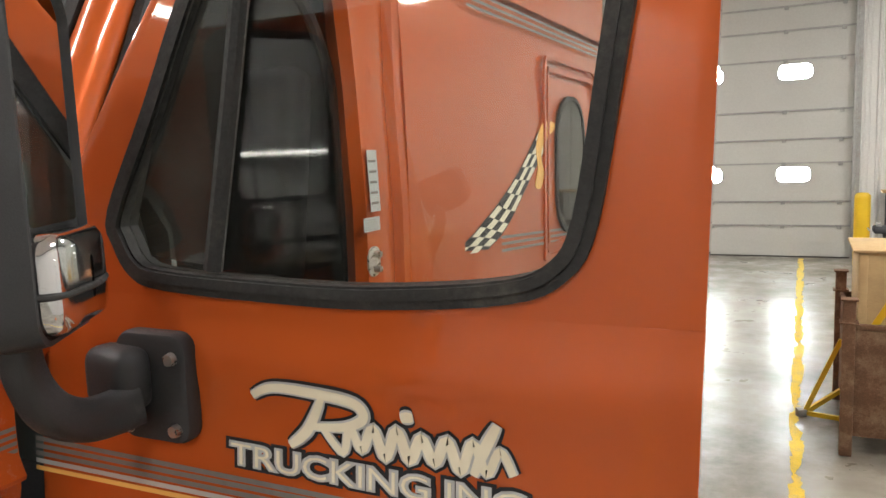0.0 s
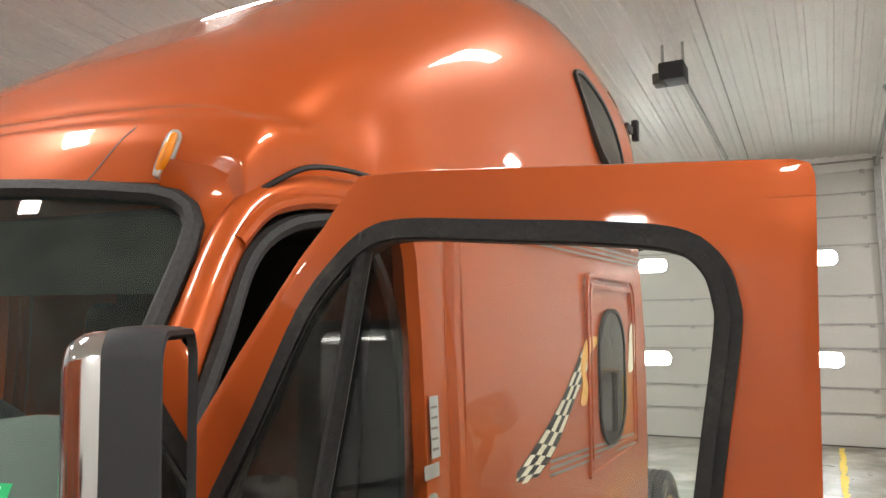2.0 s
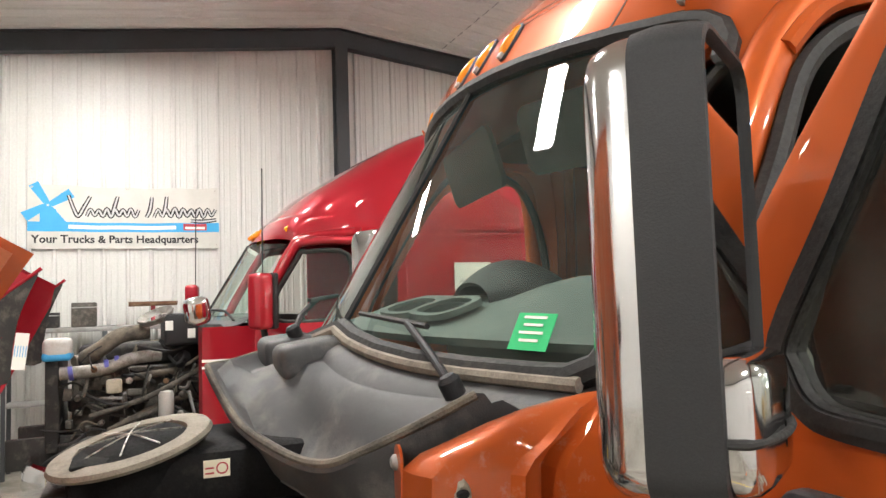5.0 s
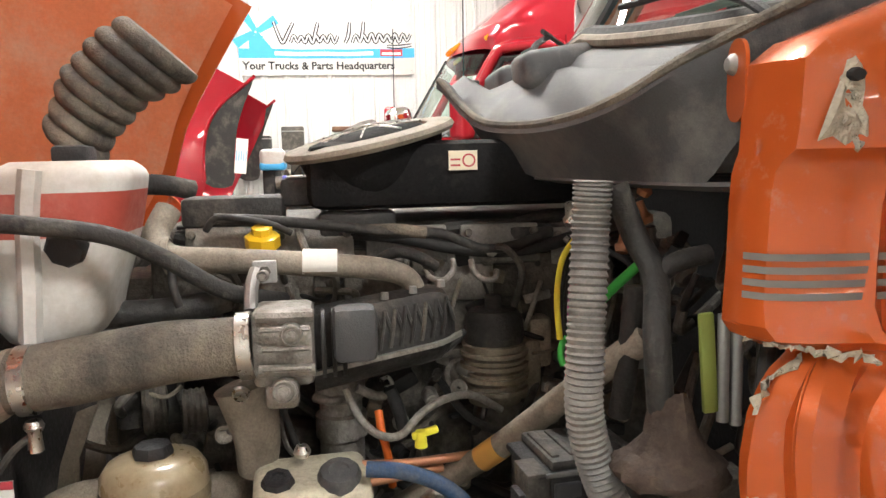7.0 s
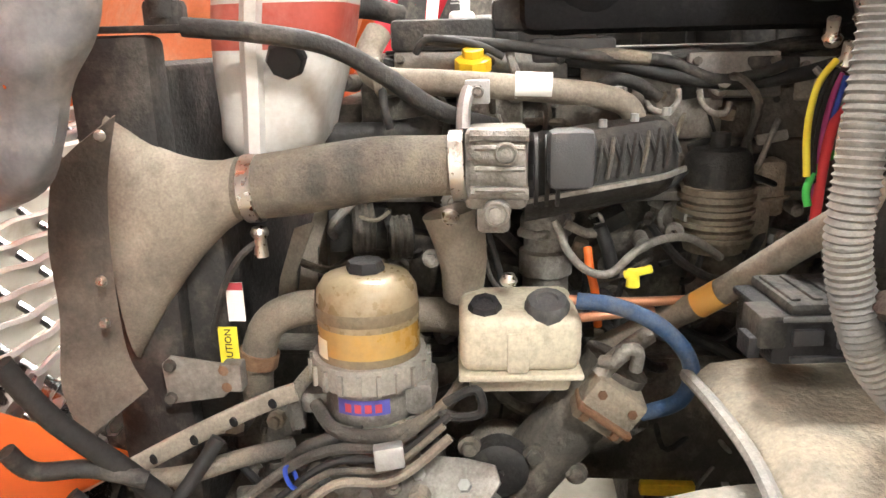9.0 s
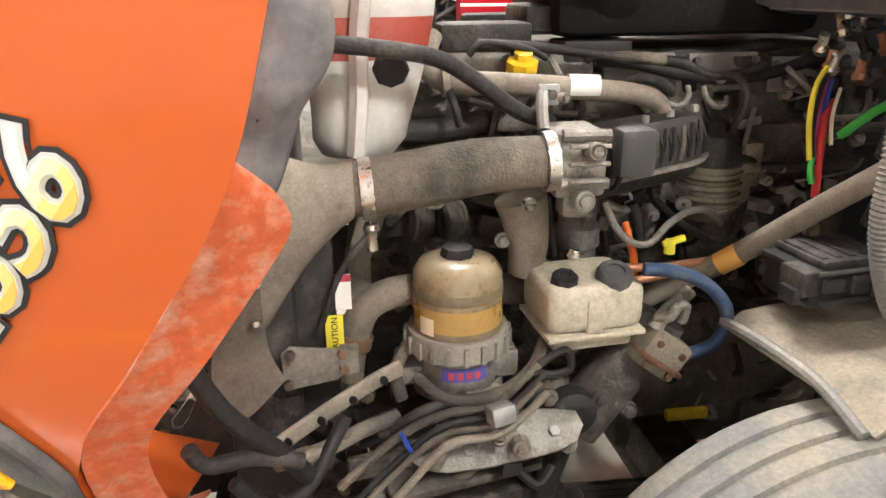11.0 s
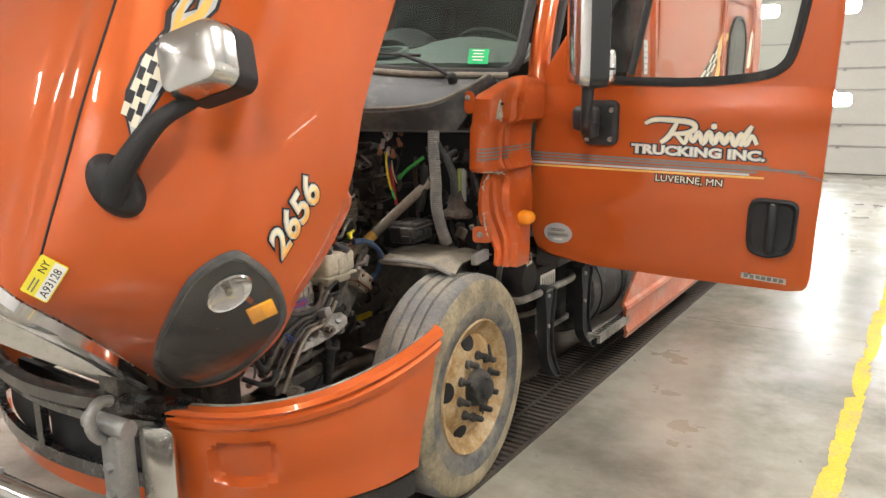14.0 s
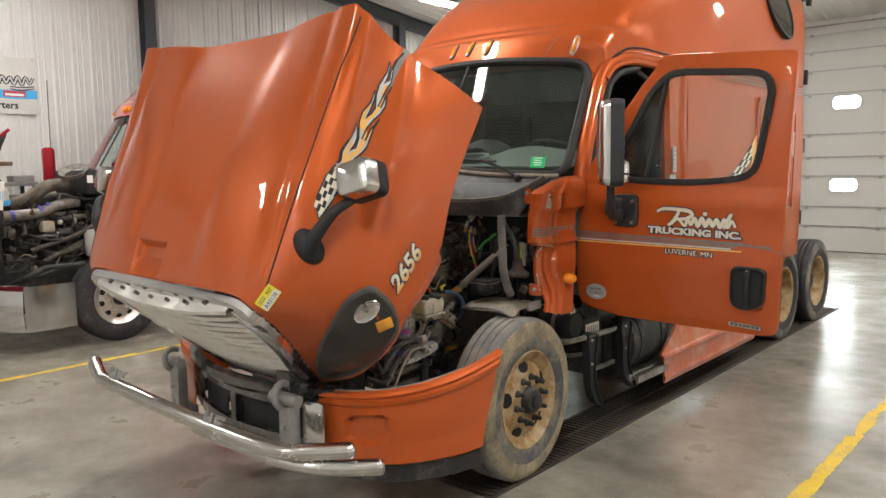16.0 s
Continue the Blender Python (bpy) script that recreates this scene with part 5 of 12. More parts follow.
sheet(bm, [[flame_pt(0.7 + 0.29 * k / 8, -0.012 - 0.01 * k / 8 + q * 0.03, 0.0035) for k in range(9)] for q in (0, 1)])
part("hood_stripe", bm, STRIPE, hood, m=HOOD)


def wrapped_text(text, size, base, along, up, mat, lift, offset=0.0, name="unit_number", shear=0.25, below=None):
    cu = bpy.data.curves.new(name, "FONT")
    cu.body, cu.size, cu.shear, cu.offset, cu.resolution_u, cu.extrude = text, size, shear, offset, 3, 0.0006
    ob = bpy.data.objects.new(name, cu)
    scene.collection.objects.link(ob)
    me = bpy.data.meshes.new_from_object(ob.evaluated_get(bpy.context.evaluated_depsgraph_get()))
    bpy.data.objects.remove(ob)
    bm = bmesh.new()
    bm.from_mesh(me)
    bpy.data.meshes.remove(me)
    if below is not None:
        bmesh.ops.bisect_plane(bm, geom=bm.verts[:] + bm.edges[:] + bm.faces[:], plane_co=(0, below, 0), plane_no=(0, 1, 0), clear_outer=True)
    a, u = Vector(along).normalized(), Vector(up).normalized()
    for v in bm.verts:
        p, nrm = on_skin(Vector(base) + a * v.co.x + u * v.co.y, lift)
        v.co = p + nrm * v.co.z
    for piece in islands(bm):
        part(name, piece, mat, hood, m=HOOD)


NUM0, NUM_ALONG, NUM_UP = (1.226, -0.672, 1.074), (0.05, 1.0, -0.065), (-0.03, 0.12, 1)
wrapped_text("2656", 0.118, NUM0, NUM_ALONG, NUM_UP, PRINT, 0.003, 0.0095)
wrapped_text("2656", 0.118, NUM0, NUM_ALONG, NUM_UP, SILVER, 0.0045, 0.0045)
wrapped_text("2656", 0.118, NUM0, NUM_ALONG, NUM_UP, CREAM, 0.006, 0.0005)
for k, (w, gold) in enumerate(((0.052, (0.86, 0.66, 0.38)), (0.036, (0.85, 0.52, 0.19)), (0.02, (0.8, 0.4, 0.09)))):
    wrapped_text("2656", 0.118, NUM0, NUM_ALONG, NUM_UP, material("gold_fade", gold, 0.4, 0, 0.12, 12, 0, 40), 0.0072 + 0.0011 * k, 0.0005, below=w - 0.01)
spot, nrm = on_skin((0.926, -0.957, 1.52), 0.003)
m = HOOD @ basis(spot, (0.074, 0.099, 0.032), (-0.04, 0.0, 0.055))
bm = bmesh.new()
slab(bm, rounded(0.125, 0.072, 0.006), 0.001, m)
tag = part("stock_tag", bm, TAG_YELLOW, hood, "yellow and white paper stock tag")
bm = bmesh.new()
slab(bm, [(-0.058, -0.033), (0.059, -0.033), (0.059, -0.002), (-0.058, -0.002)], 0.001, m @ Matrix.Translation((0, 0, 0.0012)))
part("tag_field", bm, WHITE, tag)
lettering("NY", 0.028, m @ Matrix.Translation((0.012, 0.006, 0.0014)), PRINT, tag, "tag_print", 0.0004)
lettering("A93128", 0.03, m @ Matrix.Translation((-0.05, -0.028, 0.0026)), PRINT, tag, "tag_print", 0.0004)
for k in range(2):
    part("tag_bar", slab(bmesh.new(), [(-0.052, 0.008 + 0.01 * k), (-0.008, 0.008 + 0.01 * k), (-0.008, 0.012 + 0.01 * k), (-0.052, 0.012 + 0.01 * k)], 0.0008, m @ Matrix.Translation((0, 0, 0.0012))), STRIPE, tag)


# hood mirror on a long black arm
def hood_mirror(sx):
    spot, nrm = on_skin((sx * 0.985, -0.665, 1.48), 0.0)
    foot = HOOD @ spot
    nw = (HOOD.to_3x3() @ nrm).normalized()
    bm = bmesh.new()
    lathe(bm, [(0.0, 0.045), (0.035, 0.043), (0.06, 0.03), (0.075, 0.008), (0.08, -0.01)], turn_to(foot, nw) @ Matrix.Rotation(radians(30), 4, "Z") @ Matrix.Diagonal((0.8, 1.15, 1, 1)), 24)
    base = part("hood_mirror", bm, PLASTIC, truck, "chrome-backed hood mirror on a black arm")
    head = Vector((sx * 1.27, -1.45, 1.905))
    bm = bmesh.new()
    tube(bm, [foot + nw * 0.015 + Vector((0, 0, -0.03)), foot.lerp(head, 0.12) + nw * 0.045, foot.lerp(head, 0.5) + nw * 0.035, head + Vector((-sx * 0.045, 0, -0.09)), head + Vector((-sx * 0.03, 0, -0.05))], lambda k: 0.04 - 0.03 * k if k < 0.6 else 0.022, 12, 6)
    part("arm", bm, PLASTIC, base)
    m = Matrix.Translation(head) @ Euler((radians(-14), radians(-sx * 16), radians(sx * 14))).to_matrix().to_4x4() @ Matrix.Diagonal((0.76, 0.85, 0.8, 1))
    bm = bmesh.new()
    rows = []
    for y, s in ((-0.075, 0.0), (-0.074, 0.72), (-0.066, 0.88), (-0.045, 0.965), (-0.02, 0.99), (0.02, 1.0)):
        rows.append([Vector((px * s if s else px * 0.01, y, pz * s if s else pz * 0.01)) for px, pz in rounded(0.255, 0.21, 0.05, 6)])
    sheet(bm, rows, closed=True)
    part("shell", bm, WORN_CHROME, base, "rounded satin chrome shell", m=m)
    bm = bmesh.new()
    rows = [[Vector((px * s, y, pz * s)) for px, pz in rounded(0.258, 0.213, 0.05, 6)] for y, s in ((0.018, 1.0), (0.1, 1.0), (0.112, 0.95), (0.105, 0.9))]
    sheet(bm, rows, closed=True)
    part("hood_mirror_rim", bm, PLASTIC, base, m=m)
    bm = bmesh.new()
    slab(bm, rounded(0.235, 0.19, 0.06, 6), 0.004, m @ basis((0, 0.1, 0), (1, 0, 0), (0, 0, 1)))
    part("mirror_glass", bm, BLACK_CHROME, base)


hood_mirror(1)
hood_mirror(-1)


# ---- driver's door, swung fully open ----
DOOR_M = LEAN @ basis((1.2, 0.68, 0), (1, 0.05, 0), (0, 0, 1))  # local x along the door from the hinge, y up, z towards the front
DOOR_LINE = [(-0.105, 1.12), (-0.085, 1.04), (-0.03, 0.99), (0.22, 0.958), (0.7, 0.952), (1.13, 0.952), (1.182, 0.965), (1.194, 1.02), (1.205, 1.5), (1.214, 1.95), (1.222, 2.3), (1.229, 2.57), (1.225, 2.59), (1.2, 2.598), (0.9, 2.616),
             (0.6, 2.637), (0.53, 2.632), (0.46, 2.605), (0.39, 2.55), (0.33, 2.48), (0.19, 2.285), (0.04, 2.06), (-0.05, 1.92), (-0.095, 1.8), (-0.105, 1.5)]
WIN_OUT = smooth_outline([(0.143, 1.99), (0.15, 1.925), (0.187, 1.87), (0.26, 1.848), (0.5, 1.838), (0.7, 1.838), (0.93, 1.86), (1.02, 1.9), (1.062, 1.98), (1.096, 2.19), (1.118, 2.34), (1.117, 2.39), (1.1, 2.445), (1.052, 2.488), (0.95, 2.507), (0.75, 2.522), (0.58, 2.533), (0.5, 2.518), (0.43, 2.465), (0.355, 2.375), (0.25, 2.18)], 4)
WIN_IN = inset(WIN_OUT, 0.034)
n_win = len(WIN_OUT)


def resample(line, n):
    """The closed outline with n points, evenly spread by angle about the window's middle."""
    c = Vector((0.62, 2.18))
    out = []
    for i in range(n):
        w = Vector(WIN_OUT[i]) - c
        best = None
        for a, b in zip(line, line[1:] + line[:1]):
            a, b = Vector(a), Vector(b)
            d = b - a
            det = w.x * -d.y + w.y * d.x
            if abs(det) < 1e-9:
                continue
            r = a - c
            t = (r.x * -d.y + r.y * d.x) / det
            s = (w.x * r.y - w.y * r.x) / det
            if t > 0 and -1e-6 <= s <= 1 + 1e-6 and (best is None or t < best[0]):
                best = (t, c + w * t)
        out.append(tuple(best[1]))
    return out


def door_bulge(u, z):
    """How far the outer skin stands proud: a soft belly and a waist crease."""
    low = 0.03 * math.exp(-((z - 1.3) / 0.28) ** 2)
    return low + 0.014 * math.exp(-((z - 1.72) / 0.07) ** 2) - 0.045 * max(0.0, (z - 1.9) / 0.75) ** 2 - 0.02 * max(0.0, (1.02 - z) / 0.08) ** 2


outer = resample(DOOR_LINE, n_win)


def back_off(bm, d):
    """Gives the outer skin a straight-backed inner skin and closed edges."""
    r = bmesh.ops.extrude_face_region(bm, geom=bm.faces[:])
    bmesh.ops.translate(bm, vec=(0, 0, -d), verts=[v for v in r["geom"] if isinstance(v, bmesh.types.BMVert)])


# lower half as a fine skin, upper half as a band round the window
bm = bmesh.new()


def inside_x(z):
    xs = []
    for a, b in zip(DOOR_LINE, DOOR_LINE[1:] + DOOR_LINE[:1]):
        if (a[1] - z) * (b[1] - z) <= 0 and a[1] != b[1]:
            xs.append(a[0] + (b[0] - a[0]) * (z - a[1]) / (b[1] - a[1]))
    return min(xs), max(xs)


def win_x(z):
    xs = []
    for a, b in zip(WIN_OUT, WIN_OUT[1:] + WIN_OUT[:1]):
        if (a[1] - z) * (b[1] - z) <= 0 and a[1] != b[1]:
            xs.append(a[0] + (b[0] - a[0]) * (z - a[1]) / (b[1] - a[1]))
    return (min(xs), max(xs)) if xs else None


rows = []
zs = [0.953, 0.962, 0.98, 1.0, 1.03, 1.06] + [1.06 + (1.832 - 1.06) * k / 22 for k in range(1, 23)]
for z in zs:
    a, b = inside_x(z)
    rows.append([Vector((a + (b - a) * j / 24, z, door_bulge(a + (b - a) * j / 24, z) - 0.012 * (j in (0, 24)))) for j in range(25)])
sheet(bm, rows)
zu = [1.832 + (2.54 - 1.832) * k / 34 for k in range(35)]
for side in (0, 1):
    rows = []
    for z in zu:
        a, b = inside_x(z)
        w = win_x(z)
        if w is None:
            w = ((0.5, 0.5) if z < 2 else (0.56, 0.56))
        lo, hi = (a, w[0]) if side == 0 else (w[1], b)
        rows.append([Vector((lo + (hi - lo) * j / 8, z, door_bulge(0, z) - 0.004 * ((j == 0 and side == 0) or (j == 8 and side == 1)))) for j in range(9)])
    sheet(bm, rows)
rows = []
for f in (0, 0.3, 0.6, 0.85, 0.96, 1.0):
    row = []
    for j in range(25):
        a, b = inside_x(min(2.6, 2.54 + f * 0.06))
        u = a + (b - a) * j / 24
        top_z = 2.598 + 0.036 * min(1.0, (1.225 - u) / 0.65)
        z = 2.54 + (top_z - 2.54) * f
        row.append(Vector((u, z, door_bulge(0, z) - 0.008 * (f == 1.0) - 0.003 * (j in (0, 24)))))
    rows.append(row)
sheet(bm, rows)
bmesh.ops.remove_doubles(bm, verts=bm.verts[:], dist=0.0008)
back_off(bm, 0.045)
door = part("driver_door", bm, ORANGE, truck, "open orange driver door with stripes and lettering", m=DOOR_M, sharp=45)
bm = bmesh.new()
ring_strip(bm, inset(WIN_OUT, -0.004), WIN_IN, -0.03, 0.014, DOOR_M)
part("window_seal", bm, RUBBER, door, "thick black rubber window seal")
bm = bmesh.new()
ring_strip(bm, inset(WIN_OUT, 0.012), inset(WIN_OUT, 0.03), 0.012, 0.022, DOOR_M)
part("seal_lip", bm, RUBBER, door)
pane = part("window_pane", slab(bmesh.new(), WIN_IN, 0.005, DOOR_M @ Matrix.Translation((0, 0, -0.012))), GLASS, door)
pane.visible_shadow = False
vent = part("vent_pane", slab(bmesh.new(), [(0.205, 1.99), (0.225, 1.905), (0.36, 1.893), (0.49, 2.48), (0.4, 2.39), (0.28, 2.19)], 0.003, DOOR_M @ Matrix.Translation((0, 0, -0.004))), GLASS_DARK, door, "dark fixed quarter pane")
vent.visible_shadow = False
bm = bmesh.new()
tube(bm, [(0.37, 1.885, 0.0), (0.435, 2.2, 0.0), (0.495, 2.515, 0.0)], 0.017, 8, 3)
part("window_divider", bm, RUBBER, door, m=DOOR_M)
bm = bmesh.new()
box(bm, (0.52, 1.4, -0.06), (1.15, 0.82, 0.06), bevel=0.02)
part("door_trim", bm, CLOTH_BLACK, door, m=DOOR_M)


def on_door(u, z, lift=0.002):
    return DOOR_M @ Vector((u, z, door_bulge(u, z) + lift))


def door_strip(u0, u1, za, zb, h, mat, name, lift=0.002, n=26):
    bm = bmesh.new()
    rows = []
    for k in (0, 1):
        rows.append([on_door(u0 + (u1 - u0) * i / n, za + (zb - za) * i / n + (k - 0.5) * h, lift) for i in range(n + 1)])
    sheet(bm, rows)
    return part(name, bm, mat, door)


for k, (u1, mat) in enumerate(((1.0, STRIPE), (1.14, STRIPE), (0.95, STRIPE), (0.92, SILVER), (0.98, GOLD))):
    door_strip(-0.11, u1, 1.512 - k * 0.0155, 1.492 - k * 0.0115, 0.0095, mat, "door_stripe")
for k in range(4):
    door_strip(1.0 + 0.06 * k, 1.12 + 0.035 * k, 1.487 - 0.011 * k, 1.482 - 0.011 * k, 0.004, STRIPE, "stripe_tail", 0.003)


def door_text(text, size, u, z, slope, mat, lift, offset=0.0, stretch=1.0, shear=0.0, name="door_lettering"):
    cu = bpy.data.curves.new(name, "FONT")
    cu.body, cu.size, cu.shear, cu.offset, cu.resolution_u, cu.extrude = text, size, shear, offset, 3, 0.0005
    ob = bpy.data.objects.new(name, cu)
    scene.collection.objects.link(ob)
    me = bpy.data.meshes.new_from_object(ob.evaluated_get(bpy.context.evaluated_depsgraph_get()))
    bpy.data.objects.remove(ob)
    b = bmesh.new()
    b.from_mesh(me)
    bpy.data.meshes.remove(me)
    for v in b.verts:
        uu, zz = u + v.co.x * stretch, z + v.co.y + slope * v.co.x * stretch
        v.co = on_door(uu, zz, lift + v.co.z)
    for piece in islands(b):
        part(name, piece, mat, door)


for lift, off, mat in ((0.002, 0.009, PRINT), (0.0035, 0.0035, SILVER), (0.005, -0.0005, CREAM)):
    door_text("TRUCKING INC.", 0.056, 0.397, 1.532, -0.022, mat, lift, off, 1.42)
for lift, off, mat in ((0.002, 0.005, PRINT), (0.0035, 0.0, CREAM)):
    door_text("LUVERNE, MN", 0.043, 0.515, 1.408, -0.03, mat, lift, off, 1.12, name="place_lettering")

# script mark above the lettering, drawn as plain brush strokes
def stroke(pts, w, mat, lift, name="script_stroke"):
    line = spline([(p[0], p[1], 0) for p in pts], 6)
    bm = bmesh.new()
    rows = [[], []]
    n = len(line)
    for i, q in enumerate(line):
        d = line[min(i + 1, n - 1)] - line[max(i - 1, 0)]
        d.normalize()
        s = Vector((-d.y, d.x, 0)) * w * (0.45 + 0.55 * math.sin(math.pi * (0.12 + 0.76 * i / (n - 1))))
        rows[0].append(on_door(q.x + s.x, q.y + s.y, lift))
        rows[1].append(on_door(q.x - s.x, q.y - s.y, lift))
    sheet(bm, rows)
    return part(name, bm, mat, door)


STROKES = [[(0.53, 1.6), (0.57, 1.64), (0.605, 1.715)], [(0.45, 1.7), (0.5, 1.725), (0.6, 1.725), (0.675, 1.715), (0.69, 1.685), (0.65, 1.66), (0.58, 1.65)],
           [(0.6, 1.655), (0.645, 1.605)] + [(0.66 + 0.024 * i, (1.662, 1.61)[i % 2] + 0.004 * ((i * 5) % 3)) for i in range(14)], [(0.765, 1.7), (0.79, 1.705)], [(0.945, 1.715), (0.92, 1.66), (0.9, 1.605)]]
for pts in STROKES:
    pts = [(0.453 + (u - 0.45) * 0.93, 1.583 + (z - 1.6) * 0.82 - 0.022 * (u - 0.45)) for u, z in pts]
    stroke(pts, 0.0195, PRINT, 0.002)
    stroke(pts, 0.0135, SILVER, 0.0035)
    stroke(pts, 0.0095, CREAM, 0.005)

# oval badge, handle, model badge
bm = bmesh.new()
ov = [(0.045 + 0.075 * math.cos(2 * math.pi * k / 32), 1.112 + 0.053 * math.sin(2 * math.pi * k / 32)) for k in range(32)]
bm.faces.new([bm.verts.new(on_door(u, z, 0.003)) for u, z in ov])
badge = part("oval_badge", bm, SILVER, door, "oval silver emissions badge with small print")
door_text("CERTIFIED", 0.02, -0.005, 1.122, 0, PRINT, 0.0045, 0, 0.95, name="badge_lettering")
door_text("CLEAN IDLE", 0.02, -0.01, 1.098, 0, PRINT, 0.0045, 0, 1.0, name="badge_lettering")
bm = bmesh.new()
sheet(bm, [[on_door(0.02, 1.075, 0.004), on_door(0.07, 1.075, 0.004)], [on_door(0.02, 1.087, 0.004), on_door(0.07, 1.087, 0.004)]])
part("badge_field", bm, WHITE, door)
HM = DOOR_M @ Matrix.Translation((1.03, 1.236, 0.056))
hl = smooth_outline([(-0.085, -0.1), (0.0, -0.128), (0.085, -0.09), (0.098, 0.02), (0.092, 0.11), (0.0, 0.125), (-0.085, 0.115), (-0.098, 0.02)], 4)
bm = bmesh.new()
rows = [[HM @ Vector((x * s, y * s, d)) for x, y in hl] for s, d in ((1.0, -0.04), (1.0, 0.002), (0.93, 0.008), (0.86, 0.002), (0.8, -0.006), (0.4, -0.01), (0.02, -0.011))]
sheet(bm, rows, closed=True)
part("handle_cup", bm, PLASTIC, door)
bm = bmesh.new()
tube(bm, [(0.0, 0.095, -0.005), (0.0, 0.08, 0.018), (0.0, 0.0, 0.024), (0.0, -0.08, 0.018), (0.0, -0.1, -0.008)], 0.019, 10, 6)
part("door_handle", bm, PLASTIC, door, m=HM)
bm = bmesh.new()
lathe(bm, [(0, 0.02), (0.009, 0.02), (0.01, 0.0)], HM @ Matrix.Translation((0.0, 0.1, 0)), 14)
part("key_lock", bm, BRIGHT, door)
bm = bmesh.new()
sheet(bm, [[on_door(0.92, 0.995, 0.004), on_door(1.105, 0.985, 0.004)], [on_door(0.92, 1.022, 0.004), on_door(1.105, 1.012, 0.004)]])
part("model_badge", bm, BRIGHT, door, "small worn bright badge")
bm = bmesh.new()
for k in range(7):
    sheet(bm, [[on_door(0.932 + 0.024 * k, 1.0 - 0.0013 * k, 0.0052), on_door(0.95 + 0.024 * k, 0.999 - 0.0013 * k, 0.0052)], [on_door(0.932 + 0.024 * k, 1.017 - 0.0013 * k, 0.0052), on_door(0.95 + 0.024 * k, 1.016 - 0.0013 * k, 0.0052)]])
part("badge_relief", bm, STRIPE, door)

# mirror bracket and tall mirror
BM = DOOR_M @ Matrix.Translation((0.245, 1.665, 0.0))
bm = bmesh.new()
slab(bm, rounded(0.17, 0.21, 0.035), 0.045, BM, bevel=0.012)
foot = part("mirror_bracket", bm, DARK_PLASTIC, door, "grey plastic mirror bracket with screws")
bm = bmesh.new()
box(bm, (-0.06, 0.02, 0.06), (0.13, 0.12, 0.08), (0, -12, 0), bevel=0.03, seg=3)
part("bracket_hood", bm, DARK_PLASTIC, door, m=BM)
for u, z in ((0.055, 0.06), (0.055, -0.075), (-0.06, -0.08)):
    bm = bmesh.new()
    lathe(bm, [(0, 0.058), (0.011, 0.057), (0.013, 0.046), (0.013, 0.04)], BM @ Matrix.Translation((u, z, 0)), 12)
    part("screw", bm, BRIGHT, door)
MX = Matrix.Translation((1.535, 0.358, 2.085)) @ Matrix.Rotation(radians(-56), 4, "Z")  # local y looks to the rear and outwards


def flat_arm(bm, pts, w, h, seg=6):
    """A bar with a rounded flat section, swept along a line."""
    line = spline(pts, seg)
    n = len(line)
    rows = []
    for i, q in enumerate(line):
        d = (line[min(i + 1, n - 1)] - line[max(i - 1, 0)]).normalized()
        side = d.cross(Vector((0, 0, 1)))
        side = side.normalized() if side.length > 0.05 else Vector((1, 0, 0))
        up = side.cross(d).normalized()
        k = i / (n - 1)
        ww, hh = (v(k) if callable(v) else v for v in (w, h))
        rows.append([q + side * (a * ww) + up * (c * hh) for a, c in rounded(1.0, 1.0, 0.3, 3)])
    sheet(bm, rows, closed=True)
    for r in (rows[0], rows[-1]):
        bm.faces.new([bm.verts.new(q) for q in r])
    return bm


part("mirror_arm", flat_arm(bmesh.new(), [(1.455, 0.625, 1.64), (1.45, 0.575, 1.635), (1.465, 0.5, 1.65), (1.5, 0.42, 1.7), (1.522, 0.375, 1.77), (1.53, 0.36, 1.85)], 0.05, lambda k: 0.085 - 0.03 * k), DARK_PLASTIC, door, "thick dark grey mirror arm")
bm = bmesh.new()
rows = []
for y, k in ((-0.084, 0.0), (-0.083, 0.5), (-0.078, 0.72), (-0.068, 0.86), (-0.052, 0.945), (-0.034, 0.985), (-0.012, 1.0)):
    rows.append([Vector((x * max(k, 0.01) - 0.028, y, z * max(1 - (1 - k) * 0.3, 0.01) if k else z * 0.01)) for x, z in rounded(0.236, 0.52, 0.045, 6)])
sheet(bm, rows, closed=True)
mirror = part("door_mirror", bm, CHROME, truck, "tall chrome and black door mirror", m=MX, sharp=60)
bm = bmesh.new()
rows = [[Vector((x * k - 0.028, y, z * k)) for x, z in rounded(0.24, 0.524, 0.045, 6)] for y, k in ((-0.014, 1.0), (0.012, 1.012), (0.048, 1.0), (0.066, 0.985), (0.068, 0.955), (0.054, 0.93), (0.052, 0.3))]
sheet(bm, rows, closed=True)
part("mirror_housing", bm, DARK_PLASTIC, mirror, "dark grey mirror housing", m=MX)
part("mirror_glass", slab(bmesh.new(), rounded(0.212, 0.335, 0.03, 6), 0.004, MX @ basis((-0.028, 0.056, 0.075), (-1, 0, 0), (0, 0, 1))), MIRROR, mirror)
bm = bmesh.new()
rows = [[Vector((x * k - 0.028, y, -0.172 + z * (0.4 + 0.6 * k))) for x, z in rounded(0.216, 0.145, 0.035, 6)] for y, k in ((0.05, 1.0), (0.076, 0.99), (0.09, 0.93), (0.099, 0.78), (0.103, 0.5), (0.105, 0.05))]
sheet(bm, rows, closed=True)
part("wide_angle_mirror", bm, CHROME, mirror, "bulging wide-angle mirror below the tall glass", m=MX, sharp=60)
bm = bmesh.new()
tube(bm, [(x, y, -0.185) for x, y in ((-0.138, 0.06), (-0.132, 0.088), (-0.085, 0.103), (-0.028, 0.108), (0.03, 0.103), (0.077, 0.088), (0.082, 0.06))], 0.005, 8, 5)
part("dark_band", bm, RUBBER, mirror, m=MX)
